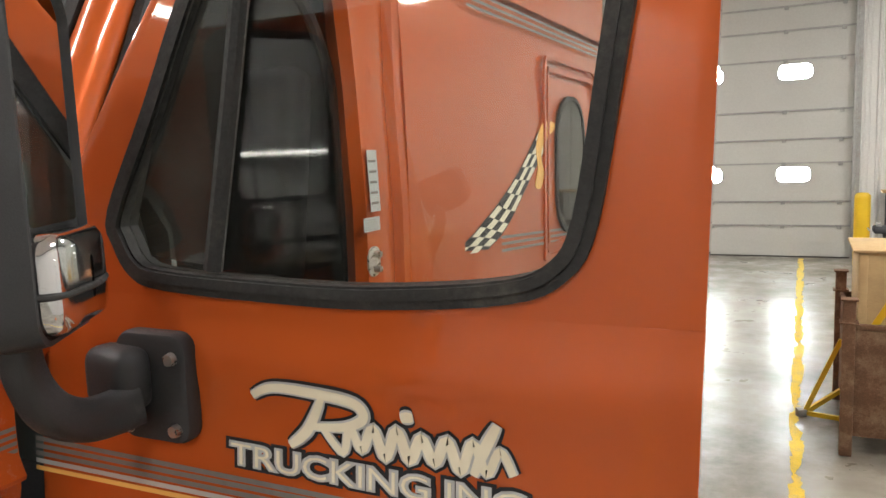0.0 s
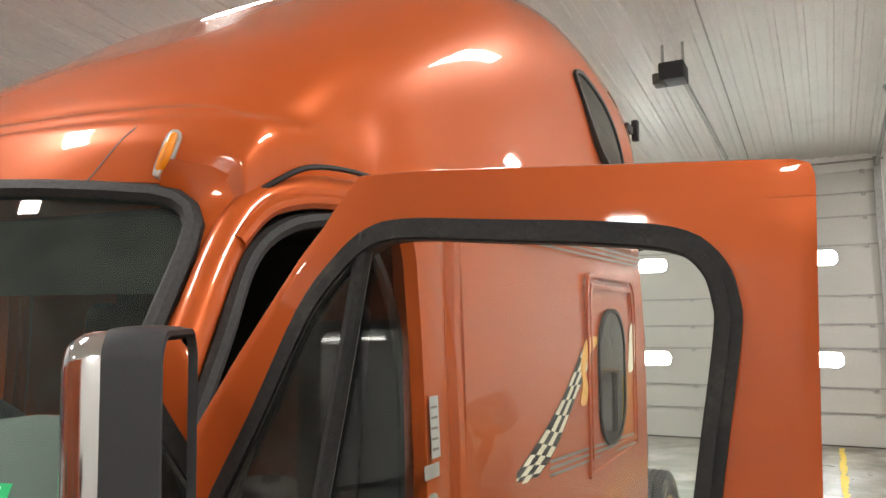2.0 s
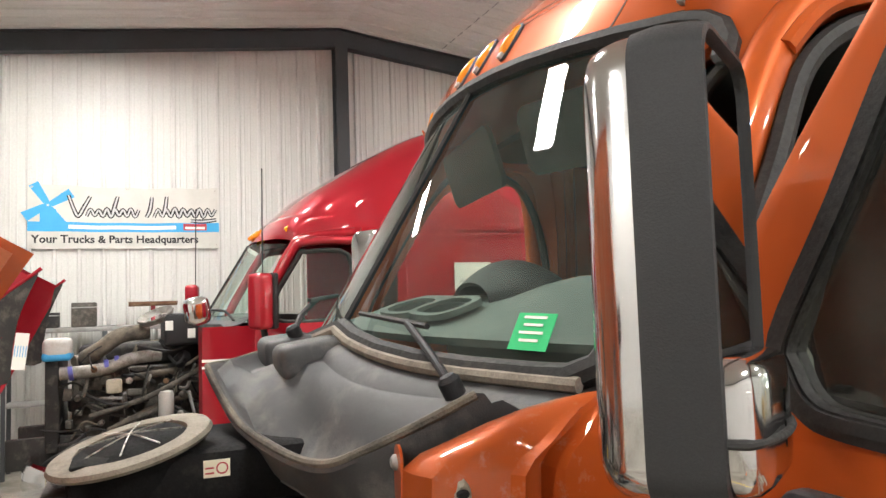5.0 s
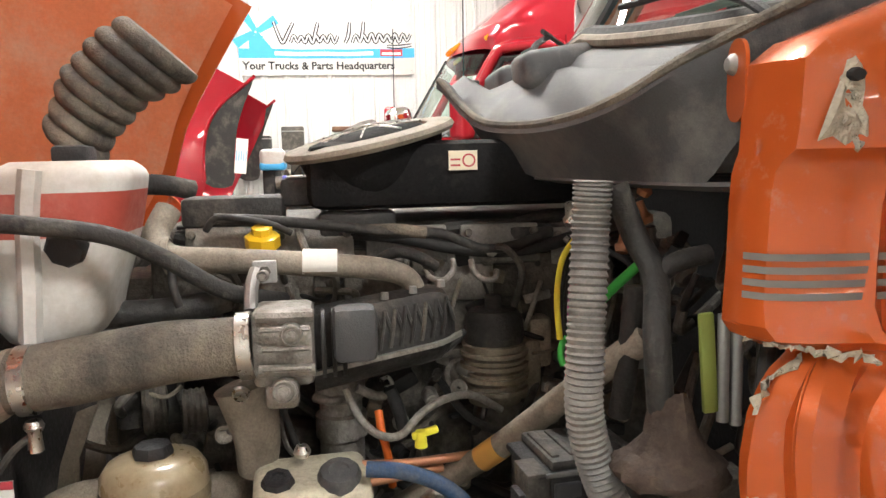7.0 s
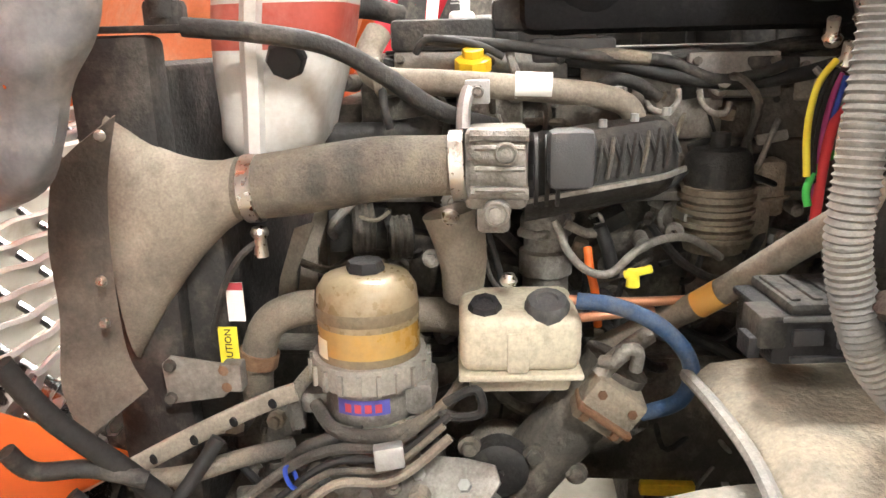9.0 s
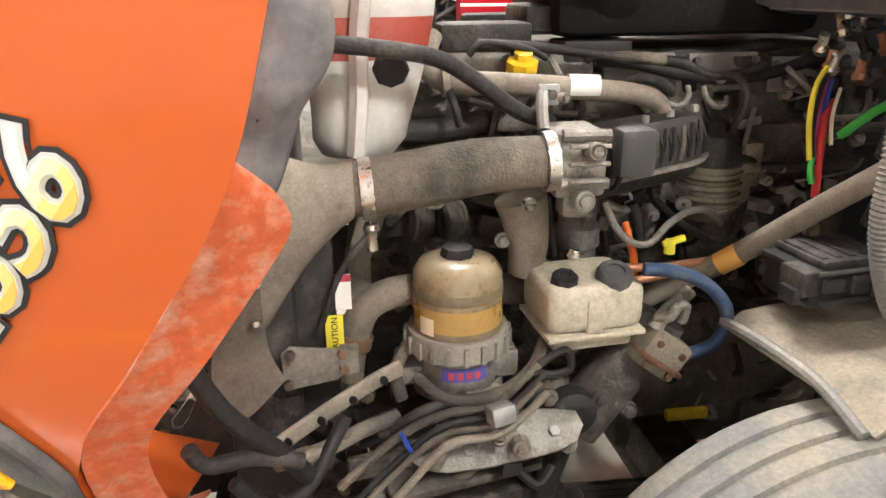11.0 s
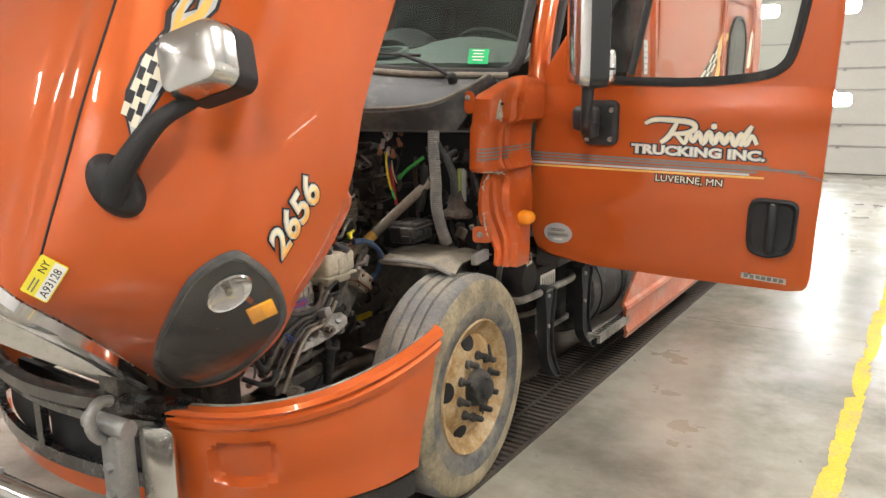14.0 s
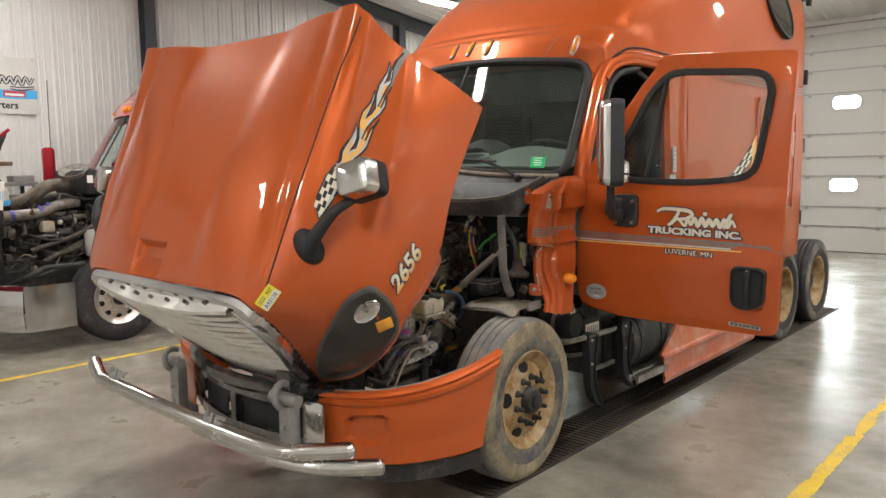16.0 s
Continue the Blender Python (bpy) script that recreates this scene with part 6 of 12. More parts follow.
# hinge side: dark gap strap and hinges
for z in (1.15, 1.6):
    bm = bmesh.new()
    box(bm, (1.15, 0.7, z), (0.1, 0.05, 0.09), bevel=0.01)
    part("door_hinge", bm, DUSTY_BLACK, truck, m=LEAN)
# jamb labels and striker
for yy, zz, w, h in ((1.775, 1.995, 0.06, 0.2), (1.755, 1.855, 0.1, 0.045)):
    bm = bmesh.new()
    m = LEAN @ basis((1.264, yy, zz), (0, 1, 0), (-0.05, 0, 1))
    slab(bm, [(-w / 2, -h / 2), (w / 2, -h / 2), (w / 2, h / 2), (-w / 2, h / 2)], 0.0015, m)
    lab = part("jamb_label", bm, SILVER, truck, "pale silver jamb label with tiny print")
    bm = bmesh.new()
    for k in range(5):
        slab(bm, [(-w * 0.4, -h * 0.38 + k * h * 0.17), (w * 0.3, -h * 0.38 + k * h * 0.17), (w * 0.3, -h * 0.34 + k * h * 0.17), (-w * 0.4, -h * 0.34 + k * h * 0.17)], 0.0008, m @ Matrix.Translation((0, 0, 0.0016)))
    part("label_print", bm, STRIPE, lab)
bm = bmesh.new()
slab(bm, rounded(0.075, 0.1, 0.03), 0.01, LEAN @ basis((1.252, 1.77, 1.73), (0, 1, 0), (0, 0, 1)), bevel=0.002)
st = part("striker", bm, BRIGHT, truck, "bright steel door striker plate")
bm = bmesh.new()
for dz in (-0.025, 0.025):
    lathe(bm, [(0, 0.035), (0.011, 0.034), (0.012, 0.008)], LEAN @ turn_to((1.252, 1.77, 1.73 + dz), (1, 0, 0)), 12)
part("striker_pin", bm, BRIGHT, st)
# checkered flag decal and stripes on the sleeper side
FLAG = spline([(2.57, 1.645, 0.17), (2.75, 1.69, 0.14), (2.95, 1.775, 0.115), (3.2, 1.91, 0.105), (3.42, 2.03, 0.1), (3.62, 2.15, 0.1)], 6)  # y, z and half width


def flag_at(a, b, lift):
    f = a * (len(FLAG) - 1)
    i = min(len(FLAG) - 2, int(f))
    p = FLAG[i].lerp(FLAG[i + 1], f - i)
    return Vector((1.2515 + lift, p.x + b * p.z, p.y + 0.012 * math.sin(9 * a + b) - 0.15 * b * p.z))


bm = bmesh.new()
sheet(bm, [[flag_at(k / 24, b, 0.0002) for b in (-1.12, 0, 1.12)] for k in range(1, 25)])
part("flag_border", bm, PRINT, truck, "black border of the checkered flag decal", m=LEAN)
for i in range(11):
    for j in range(4):
        if (i + j) % 2:
            continue
        a0, a1, b0, b1 = i / 11 - 0.03 * (i == 0) * (j % 2), (i + 1) / 11, -1 + j / 2, -1 + (j + 1) / 2
        bm = bmesh.new()
        bm.faces.new([bm.verts.new(flag_at(a, b, 0.0016)) for a, b in ((a0, b0), (a0, b1), (a1, b1), (a1, b0))])
        part("flag_check", bm, CREAM, truck, m=LEAN)
bm = bmesh.new()
slab(bm, smooth_outline([(0, 0), (0.09, -0.02), (0.15, 0.06), (0.1, 0.15), (0.16, 0.23), (0.34, 0.3), (0.3, 0.34), (0.12, 0.32), (0.02, 0.2), (0.05, 0.09)], 3), 0.0026, LEAN @ basis((1.252, 3.44, 1.89), (0, 1, 0), (0, 0, 1)))
part("flame_decal", bm, GOLD, truck)
bm = bmesh.new()
slab(bm, smooth_outline([(0, 0), (0.18, 0.05), (0.2, 0.3), (0.08, 0.3), (0.02, 0.16)], 3), 0.0022, LEAN @ basis((1.252, 4.52, 1.97), (0, 1, 0), (0, 0, 1)))
part("flame_decal", bm, CREAM, truck)
for k in range(3):
    bm = bmesh.new()
    slab(bm, [(0, 0), (1.85, -0.125), (1.85, -0.11), (0, 0.014)], 0.0015, LEAN @ basis((1.25, 2.95, 1.6 + 0.032 * k), (0, 1, 0), (0, 0, 1)))
    part("side_stripe", bm, STRIPE, truck)
    bm = bmesh.new()
    slab(bm, [(0, 0), (2.4, 0.0), (2.4, 0.012), (0, 0.012)], 0.0015, LEAN @ basis((1.245, 2.6, 2.68 + 0.03 * k), (0, 1, 0), (0, 0, 1)))
    part("side_stripe", bm, STRIPE, truck)


# ---- bumper, tow posts and chrome tube guard ----
BUMP = [(0.655, -1.235), (0.76, -1.215), (0.92, -1.16), (1.06, -1.06), (1.16, -0.92), (1.22, -0.75), (1.25, -0.58), (1.262, -0.42)]


def bumper_end(sx):
    plan = spline([(x, y, 0) for x, y in BUMP], 9)
    n = len(plan)
    bm = bmesh.new()
    rows = []
    for v, out in ((0.0, -0.012), (0.03, 0.004), (0.12, 0.0), (0.26, -0.004), (0.29, -0.004), (0.32, -0.003), (0.35, -0.002), (0.39, 0.0), (0.46, 0.002), (0.54, 0.004), (0.61, 0.004), (0.66, 0.003), (0.69, 0.002), (0.72, 0.002), (0.75, 0.001), (0.78, 0.0), (0.805, 0.002), (0.825, 0.014), (0.88, 0.017), (0.9, 0.006), (0.92, 0.008), (0.945, 0.02), (0.98, 0.008), (1.0, -0.03)):
        row = []
        for i, q in enumerate(plan):
            t = i / (n - 1)
            top = 0.752 + 0.065 * t + 0.115 * t ** 2.2
            bot = 0.38 + 0.01 * t
            rear = 0.17 * (1 - v) * max(0.0, (t - 0.6) / 0.4) ** 1.2
            nx, ny = 0.5 + 0.5 * t, -1 + t
            ln = math.hypot(nx, ny)
            x, y = q.x + nx / ln * out, q.y + ny / ln * out - rear
            round_ = max(0.0, 1 - abs((t - 0.3) / 0.1) ** 4 - abs((v - 0.48) / 0.2) ** 4)
            dent = -0.034 * min(1.0, round_ * 2.2) ** 0.7
            row.append(Vector((sx * (x + nx / ln * dent), y + ny / ln * dent, bot + (top - bot) * v)))
        rows.append(row)
    sheet(bm, rows)
    thicken(bm, 0.008)
    end = part("bumper_end", bm, ORANGE, truck, "orange bumper corner with a square recess", m=LEAN, sharp=30)
    bm = bmesh.new()
    sheet(bm, [[Vector((sx * (q.x - 0.012), q.y - 0.17 * max(0, (i / (n - 1) - 0.6) / 0.4) ** 1.2 + 0.004, z)) for i, q in enumerate(plan)] for z in (0.29, 0.385)])
    thicken(bm, 0.008)
    part("bumper_lip", bm, DUSTY_BLACK, end, m=LEAN)
    bm = bmesh.new()
    tube(bm, [Vector((sx * (q.x - 0.025), q.y + 0.02, 0.752 + 0.065 * i / (n - 1) + 0.115 * (i / (n - 1)) ** 2.2 + 0.002)) for i, q in enumerate(plan)], 0.0045, 6, 1)
    part("bumper_edge_strip", bm, DIRTY_STEEL, end, m=LEAN)


bumper_end(1)
bumper_end(-1)
# centre section: bright top bar over a dark intake
bm = bmesh.new()
rows = []
for dz, dy in ((0.0, 0.0), (0.03, -0.03), (0.075, -0.03), (0.09, 0.01), (0.05, 0.05)):
    rows.append([Vector((x, -1.36 + 0.16 * x * x / 0.5 + dy, 0.67 + dz + 0.03 * abs(x))) for x in [-0.74 + 1.48 * i / 24 for i in range(25)]])
sheet(bm, rows)
thicken(bm, 0.006)
centre = part("bumper_centre", bm, BLACK_CHROME, truck, "dark bumper centre with an open intake", m=LEAN)
bm = bmesh.new()
for x0, x1, z0, z1 in ((-0.74, 0.74, 0.63, 0.67), (-0.74, 0.74, 0.4, 0.46), (-0.74, -0.6, 0.46, 0.63), (0.6, 0.74, 0.46, 0.63), (-0.06, -0.01, 0.46, 0.63)):
    rows = [[Vector((x, -1.34 + 0.16 * x * x / 0.5, z)) for x in [x0 + (x1 - x0) * i / 12 for i in range(13)]] for z in (z0, z1)]
    sheet(bm, rows)
thicken(bm, 0.03)
part("intake_surround", bm, BLACK_CHROME, centre, m=LEAN)
bm = bmesh.new()
for x0, x1, z0, z1 in ((-0.62, -0.2, 0.42, 0.65), (-0.05, 0.62, 0.42, 0.65), (-0.2, -0.05, 0.55, 0.65), (-0.2, -0.05, 0.42, 0.47)):
    sheet(bm, [[Vector((x, -1.285 + 0.16 * x * x / 0.5, z)) for x in [x0 + (x1 - x0) * i / 10 for i in range(11)]] for z in (z0, z1)])
thicken(bm, 0.008)
part("intake_panel", bm, PLASTIC, centre, "black intake panel with a broken hole", m=LEAN)
bm = bmesh.new()
box(bm, (0, -1.12, 0.54), (1.15, 0.03, 0.2))
part("intake_backing", bm, DUSTY_BLACK, centre, m=LEAN)
bm = bmesh.new()
rows = [[Vector((x, -1.3 + 0.16 * x * x / 0.5, z)) for x in [-0.74 + 1.48 * i / 16 for i in range(17)]] for z in (0.3, 0.4)]
sheet(bm, rows)
thicken(bm, 0.01)
part("valance", bm, ORANGE, centre, m=LEAN)
for sx in (1, -1):
    bm = bmesh.new()
    slab(bm, rounded(0.13, 0.33, 0.03), 0.02, LEAN @ basis((sx * 0.69, -1.3, 0.55), (0.9, 0.35 * sx, 0), (0, 0, 1)), bevel=0.005)
    part("bumper_bracket", bm, WORN_CHROME, centre)
    bm = bmesh.new()
    box(bm, (sx * 0.58, -1.385, 0.56), (0.1, 0.07, 0.28), bevel=0.008)
    post = part("tow_post", bm, STEEL, truck, "grey galvanised tow bracket with a hook", m=LEAN)
    bm = bmesh.new()
    tube(bm, [(sx * 0.48, -1.42, 0.735), (sx * 0.68, -1.4, 0.735)], 0.034, 14, 1)
    part("tow_pin", bm, STEEL, post, m=LEAN)
    bm = bmesh.new()
    tube(bm, [(sx * 0.58, -1.44, 0.69), (sx * 0.58, -1.47, 0.73), (sx * 0.58, -1.47, 0.79), (sx * 0.575, -1.43, 0.82), (sx * 0.57, -1.39, 0.81)], 0.02, 10, 5)
    part("tow_hook", bm, STEEL, post, m=LEAN)
    for dz in (0.0, -0.1):
        bm = bmesh.new()
        lathe(bm, [(0, 0.02), (0.016, 0.02), (0.018, 0.0)], LEAN @ turn_to((sx * 0.58, -1.42, 0.58 + dz), (0, -1, 0)), 6)
        part("bolt", bm, STEEL, post)
guard = part("tube_guard", tube(bmesh.new(), [(1.14, -1.44, 0.603), (1.0, -1.555, 0.597), (0.88, -1.645, 0.598), (0.6, -1.7, 0.615), (0.0, -1.755, 0.65), (-0.55, -1.79, 0.69), (-0.72, -1.8, 0.703), (-0.84, -1.775, 0.73), (-0.945, -1.745, 0.757)], 0.042, 18, 6), WORN_CHROME, truck, "bent chrome tube guard hung on the bumper")
bm = bmesh.new()
tube(bm, [(1.244, -1.347, 0.52), (1.1, -1.46, 0.512), (0.95, -1.56, 0.515), (0.75, -1.62, 0.53), (0.5, -1.66, 0.56), (0.2, -1.7, 0.585)], 0.042, 18, 5)
part("lower_tube", bm, WORN_CHROME, guard)
for p, d in (((1.14, -1.44, 0.603), (0.75, 0.62, 0.03)), ((1.244, -1.347, 0.52), (0.76, 0.6, 0.04)), ((-0.945, -1.745, 0.757), (-0.9, 0.25, 0.25))):
    bm = bmesh.new()
    lathe(bm, [(0.042, -0.005), (0.042, 0.006), (0.034, 0.02), (0.016, 0.028), (0, 0.029)], turn_to(p, d), 18)
    part("tube_end_cap", bm, CHROME, guard)
for x0, y0, z0 in ((0.42, -1.73, 0.67), (-0.55, -1.78, 0.755)):
    bm = bmesh.new()
    m = basis((x0, y0, z0), (0.9, 0.1, -0.08), (0.1, 0.3, 1))
    for o in ([(-0.075, -0.03), (-0.055, -0.03), (-0.055, 0.035), (-0.075, 0.035)], [(-0.03, -0.03), (-0.01, -0.03), (-0.01, 0.035), (-0.03, 0.035)], [(-0.055, -0.004), (-0.03, -0.004), (-0.03, 0.01), (-0.055, 0.01)],
              [(0.01, -0.03), (0.028, -0.03), (0.028, 0.035), (0.01, 0.035)], [(0.028, 0.018), (0.08, 0.018), (0.08, 0.035), (0.028, 0.035)], [(0.028, -0.01), (0.065, -0.01), (0.065, 0.006), (0.028, 0.006)]):
        slab(bm, o, 0.012, m)
    part("guard_emblem", bm, STEEL, guard, "cut steel emblem")


# ---- wheels ----
def tyre_profile(R, W, rim):
    h = W / 2
    return [(rim - 0.012, -h * 0.78), (rim, -h * 0.86), (rim + 0.04, -h * 0.97), (rim + 0.09, -h), (R - 0.06, -h * 0.97), (R - 0.02, -h * 0.88), (R - 0.004, -h * 0.74), (R, -h * 0.5)]


def wheel(parent, x, y, out=1, R=0.51, W=0.28, rim_mat=RIM, steer=True, steer_turn=0.0, tyre_mats=None, holes=10, name="front_wheel", label="worn tyre on a rusty tan steel wheel"):
    """out: +1 faces the driver's side. Local z points outwards."""
    m = Matrix.Translation((x, y, R)) @ Matrix.Rotation(radians(steer_turn), 4, "Z") @ turn_to((0, 0, 0), (out, 0, 0))
    rim = 0.305
    prof = tyre_profile(R, W, rim)
    full = prof + [(R, -0.062), (R - 0.011, -0.06), (R - 0.011, -0.048), (R, -0.046), (R, -0.008), (R - 0.011, -0.006), (R - 0.011, 0.006), (R, 0.008), (R, 0.046), (R - 0.011, 0.048), (R - 0.011, 0.06), (R, 0.062)] + [(r, -z) for r, z in reversed(prof)]
    bm = bmesh.new()
    lathe(bm, full, m, 64)
    for f in bm.faces:
        c = m.inverted() @ f.calc_center_median()
        rad_ = math.hypot(c.x, c.y)
        f.material_index = 1 if rad_ > R - 0.03 and abs(c.z) < W * 0.44 else 2 if rad_ > R - 0.095 else 0
    hub_ = part(name, bm, tyre_mats or [TYRE, TYRE_GREY, TYRE_TAN], parent, label)
    h = W / 2
    bm = bmesh.new()
    if steer:
        pr = [(rim - 0.012, -h * 0.78), (rim - 0.03, -h * 0.5), (rim - 0.03, h * 0.55), (rim - 0.008, h * 0.8), (rim + 0.004, h * 0.88), (rim - 0.002, h * 0.93), (rim - 0.022, h * 0.82), (rim - 0.05, h * 0.66), (rim - 0.07, h * 0.62), (0.235, h * 0.6), (0.185, h * 0.76), (0.165, h * 0.8), (0.09, h * 0.82)]
    else:
        pr = [(rim - 0.012, -h * 0.78), (rim - 0.03, 0), (rim - 0.008, h * 0.8), (rim + 0.004, h * 0.88), (rim - 0.02, h * 0.82), (rim - 0.04, 0.0), (0.2, -h * 0.35), (0.17, -h * 0.4), (0.09, -h * 0.4)]
    lathe(bm, pr, m, 48)
    rim_o = part("rim", bm, rim_mat, hub_, "rust-stained steel rim")
    zf = h * 0.72 if steer else -h * 0.33
    n_holes = 10 if rim_mat is ALLOY else 5
    # the rim is uncut; black discs paint the shade inside its hand holes
    for k in range(n_holes):
        a = 2 * math.pi * (k + 0.35) / n_holes
        bm = bmesh.new()
        r0 = 0.215 if holes == 10 else 0.21
        lathe(bm, [(0, 0.004), (0.04, 0.004), (0.043, -0.004)], m @ Matrix.Translation((r0 * math.cos(a), r0 * math.sin(a), h * 0.665 if steer else zf)) @ Matrix.Rotation(a, 4, "Z") @ Matrix.Rotation(radians(24 if steer else 0), 4, "Y") @ Matrix.Diagonal((0.78, 0.78, 1, 1) if rim_mat is ALLOY else (0.95, 1.1, 1, 1)), 18)
        part("hand_hole", bm, CLOTH_BLACK, hub_, "black disc painting the shade of a hand hole")
    zn = h * 0.82 if steer else -h * 0.38
    for k in range(10):
        a = 2 * math.pi * k / 10 + 0.15
        bm = bmesh.new()
        mm = m @ Matrix.Translation((0.143 * math.cos(a), 0.143 * math.sin(a), zn))
        lathe(bm, [(0.023, 0.0), (0.021, 0.014), (0.015, 0.018), (0.0135, 0.05), (0.01, 0.056), (0, 0.057)], mm, 10)
        part("wheel_nut", bm, DUSTY_BLACK if rim_mat is RIM else ALLOY, hub_, "dark capped wheel nut")
    bm = bmesh.new()
    if steer:
        lathe(bm, [(0.085, zn), (0.083, zn + 0.03), (0.072, zn + 0.05), (0.05, zn + 0.055), (0.046, zn + 0.075), (0.03, zn + 0.082), (0, zn + 0.083)], m, 24)
    else:
        lathe(bm, [(0.1, zn), (0.098, zn + 0.09), (0.08, zn + 0.1), (0, zn + 0.1)], m, 24)
    part("hub", bm, DUSTY_BLACK, hub_, "grimy hub cap")
    return hub_


wheel(truck, 1.06, -0.015, 1, steer_turn=3)
wheel(truck, -1.055, 0.02, -1, steer_turn=3)
for y in (4.88, 6.14):
    for sx in (1, -1):
        for off, st in ((1.07, False), (0.73, False)):
            wheel(truck, sx * off, y, sx if off > 1 else -sx, 0.51, 0.27, RIM, False, name="drive_wheel", label="dark drive tyre on a brown steel wheel", tyre_mats=[TYRE_BLACK, TYRE_BLACK, TYRE], holes=5)
    bm = bmesh.new()
    tube(bm, [(-1.0, y, 0.51), (1.0, y, 0.51)], 0.08, 12, 1)
    part("drive_axle", bm, DARK_METAL, truck)

# ---- chassis, tanks, skirt ----
for sx in (1, -1):
    bm = bmesh.new()
    for c, s in (((sx * 0.43, 2.9, 0.82), (0.014, 8.0, 0.27)), ((sx * 0.39, 2.9, 0.955), (0.09, 8.0, 0.014)), ((sx * 0.39, 2.9, 0.685), (0.09, 8.0, 0.014))):
        box(bm, c, s)
    part("frame_rail", bm, DARK_METAL, truck, "dark steel frame rail")
bm = bmesh.new()
tube(bm, [(-0.95, 0.02, 0.5), (-0.75, 0.02, 0.42), (-0.4, 0.02, 0.36), (0.4, 0.02, 0.36), (0.75, 0.02, 0.42), (0.95, 0.02, 0.5)], 0.055, 10, 4)
part("front_axle", bm, DARK_METAL, truck)
for y in (0.95, 3.2, 4.3, 6.8):
    bm = bmesh.new()
    box(bm, (0, y, 0.82), (0.86, 0.12, 0.22))
    part("crossmember", bm, DARK_METAL, truck)
bm = bmesh.new()
box(bm, (0, 6.95, 0.75), (2.0, 0.04, 0.1), bevel=0.01)
part("rear_crossbar", bm, DUSTY_BLACK, truck)
bm = bmesh.new()
box(bm, (0.82, 1.27, 0.6), (0.3, 0.54, 0.38), bevel=0.025)
battery = part("battery_box", bm, DUSTY_BLACK, truck, "dusty black battery box")
part("lid", box(bmesh.new(), (0.825, 1.27, 0.8), (0.33, 0.57, 0.05), bevel=0.012), PLASTIC, battery)
for y in (1.1, 1.27, 1.44):
    part("rib", box(bmesh.new(), (0.975, y, 0.6), (0.016, 0.02, 0.34), bevel=0.004), DUSTY_BLACK, battery)
part("strap", box(bmesh.new(), (0.98, 1.27, 0.43), (0.02, 0.56, 0.035), bevel=0.004), DIRTY_STEEL, battery)
bm = bmesh.new()
lathe(bm, [(0, 0.0), (0.085, 0.005), (0.11, 0.03), (0.115, 0.06), (0.115, 0.24), (0.1, 0.26), (0, 0.262)], turn_to((1.1, 0.68, 0.85), (-1, 0, 0)), 24)
canister = part("air_canister", bm, PLASTIC, truck, "black round canister behind the front wheel")
part("band", lathe(bmesh.new(), [(0.117, 0.11), (0.121, 0.112), (0.121, 0.14), (0.117, 0.142)], turn_to((1.1, 0.68, 0.85), (-1, 0, 0)), 24), DIRTY_STEEL, canister)
bm = bmesh.new()
box(bm, (1.02, 0.9, 0.8), (0.14, 0.24, 0.17), bevel=0.02)
dryer = part("valve_box", bm, DUSTY_BLACK, truck, "dusty valve box with a pale label")
part("label", slab(bmesh.new(), rounded(0.18, 0.09, 0.006, 2), 0.002, basis((1.092, 0.9, 0.79), (0, 1, 0), (0, 0, 1))), WHITE, dryer, "worn pale label")
for k in range(6):
    part("label_print", box(bmesh.new(), (1.095, 0.835 + 0.026 * k, 0.785), (0.002, 0.006, 0.06)), STRIPE, dryer)
bm = bmesh.new()
tube(bm, [(1.08, 0.5, 0.77), (1.12, 0.56, 0.765), (1.125, 0.85, 0.757), (1.12, 1.16, 0.75), (1.06, 1.24, 0.76)], 0.02, 8, 4)
part("step_rail", bm, DIRTY_STEEL, truck, "dusty steel rail over the step brackets")
for y, z, w in ((0.81, 0.76, 0.13), (1.3, 0.78, 0.16)):
    line = smooth_outline([(-w / 2, 0.02), (w / 2, 0.0), (w / 2 - 0.02, -0.12), (w / 2 - 0.028, -0.3), (w / 2 + 0.015, -0.42), (w / 2 + 0.07, -0.505), (w / 2 + 0.05, -0.53), (w / 2 - 0.03, -0.48), (-w / 2 + 0.03, -0.36), (-w / 2 + 0.015, -0.15)], 3)
    m = basis((1.13, y, z), (0, 1, 0), (0, 0, 1))
    st = part("step_bracket", slab(bmesh.new(), line, 0.012, m, bevel=0.003), PLASTIC, truck, "black curved step bracket")
    part("flange", ring_strip(bmesh.new(), line, inset(line, 0.008), -0.03, 0.03, m), PLASTIC, st)
    for dz in (-0.03, -0.2):
        part("bolt", lathe(bmesh.new(), [(0, 0.024), (0.011, 0.022), (0.012, 0.01)], m @ Matrix.Translation((0, dz, 0)), 6), STEEL, st)
bm = bmesh.new()
lathe(bm, [(0, 0), (0.25, 0.0), (0.28, 0.02), (0.285, 0.05), (0.285, 0.55), (0.28, 0.58), (0.25, 0.6), (0, 0.6)], turn_to((0.87, 1.42, 0.58), (0, 1, 0)), 36)
tank_ = part("fuel_tank", bm, DUSTY_BLACK, truck, "dusty dark fuel tank behind the steps")
for y in (1.53, 1.88):
    part("tank_strap", lathe(bmesh.new(), [(0.287, 0.0), (0.294, 0.003), (0.294, 0.037), (0.287, 0.04)], turn_to((0.87, y, 0.58), (0, 1, 0)), 36), PLASTIC, tank_)
bm = bmesh.new()
box(bm, (1.15, 1.6, 0.335), (0.02, 0.5, 0.05))
box(bm, (1.22, 1.6, 0.335), (0.02, 0.5, 0.05))
tread = part("step_tread", bm, DIRTY_STEEL, truck, "dusty open step tread")
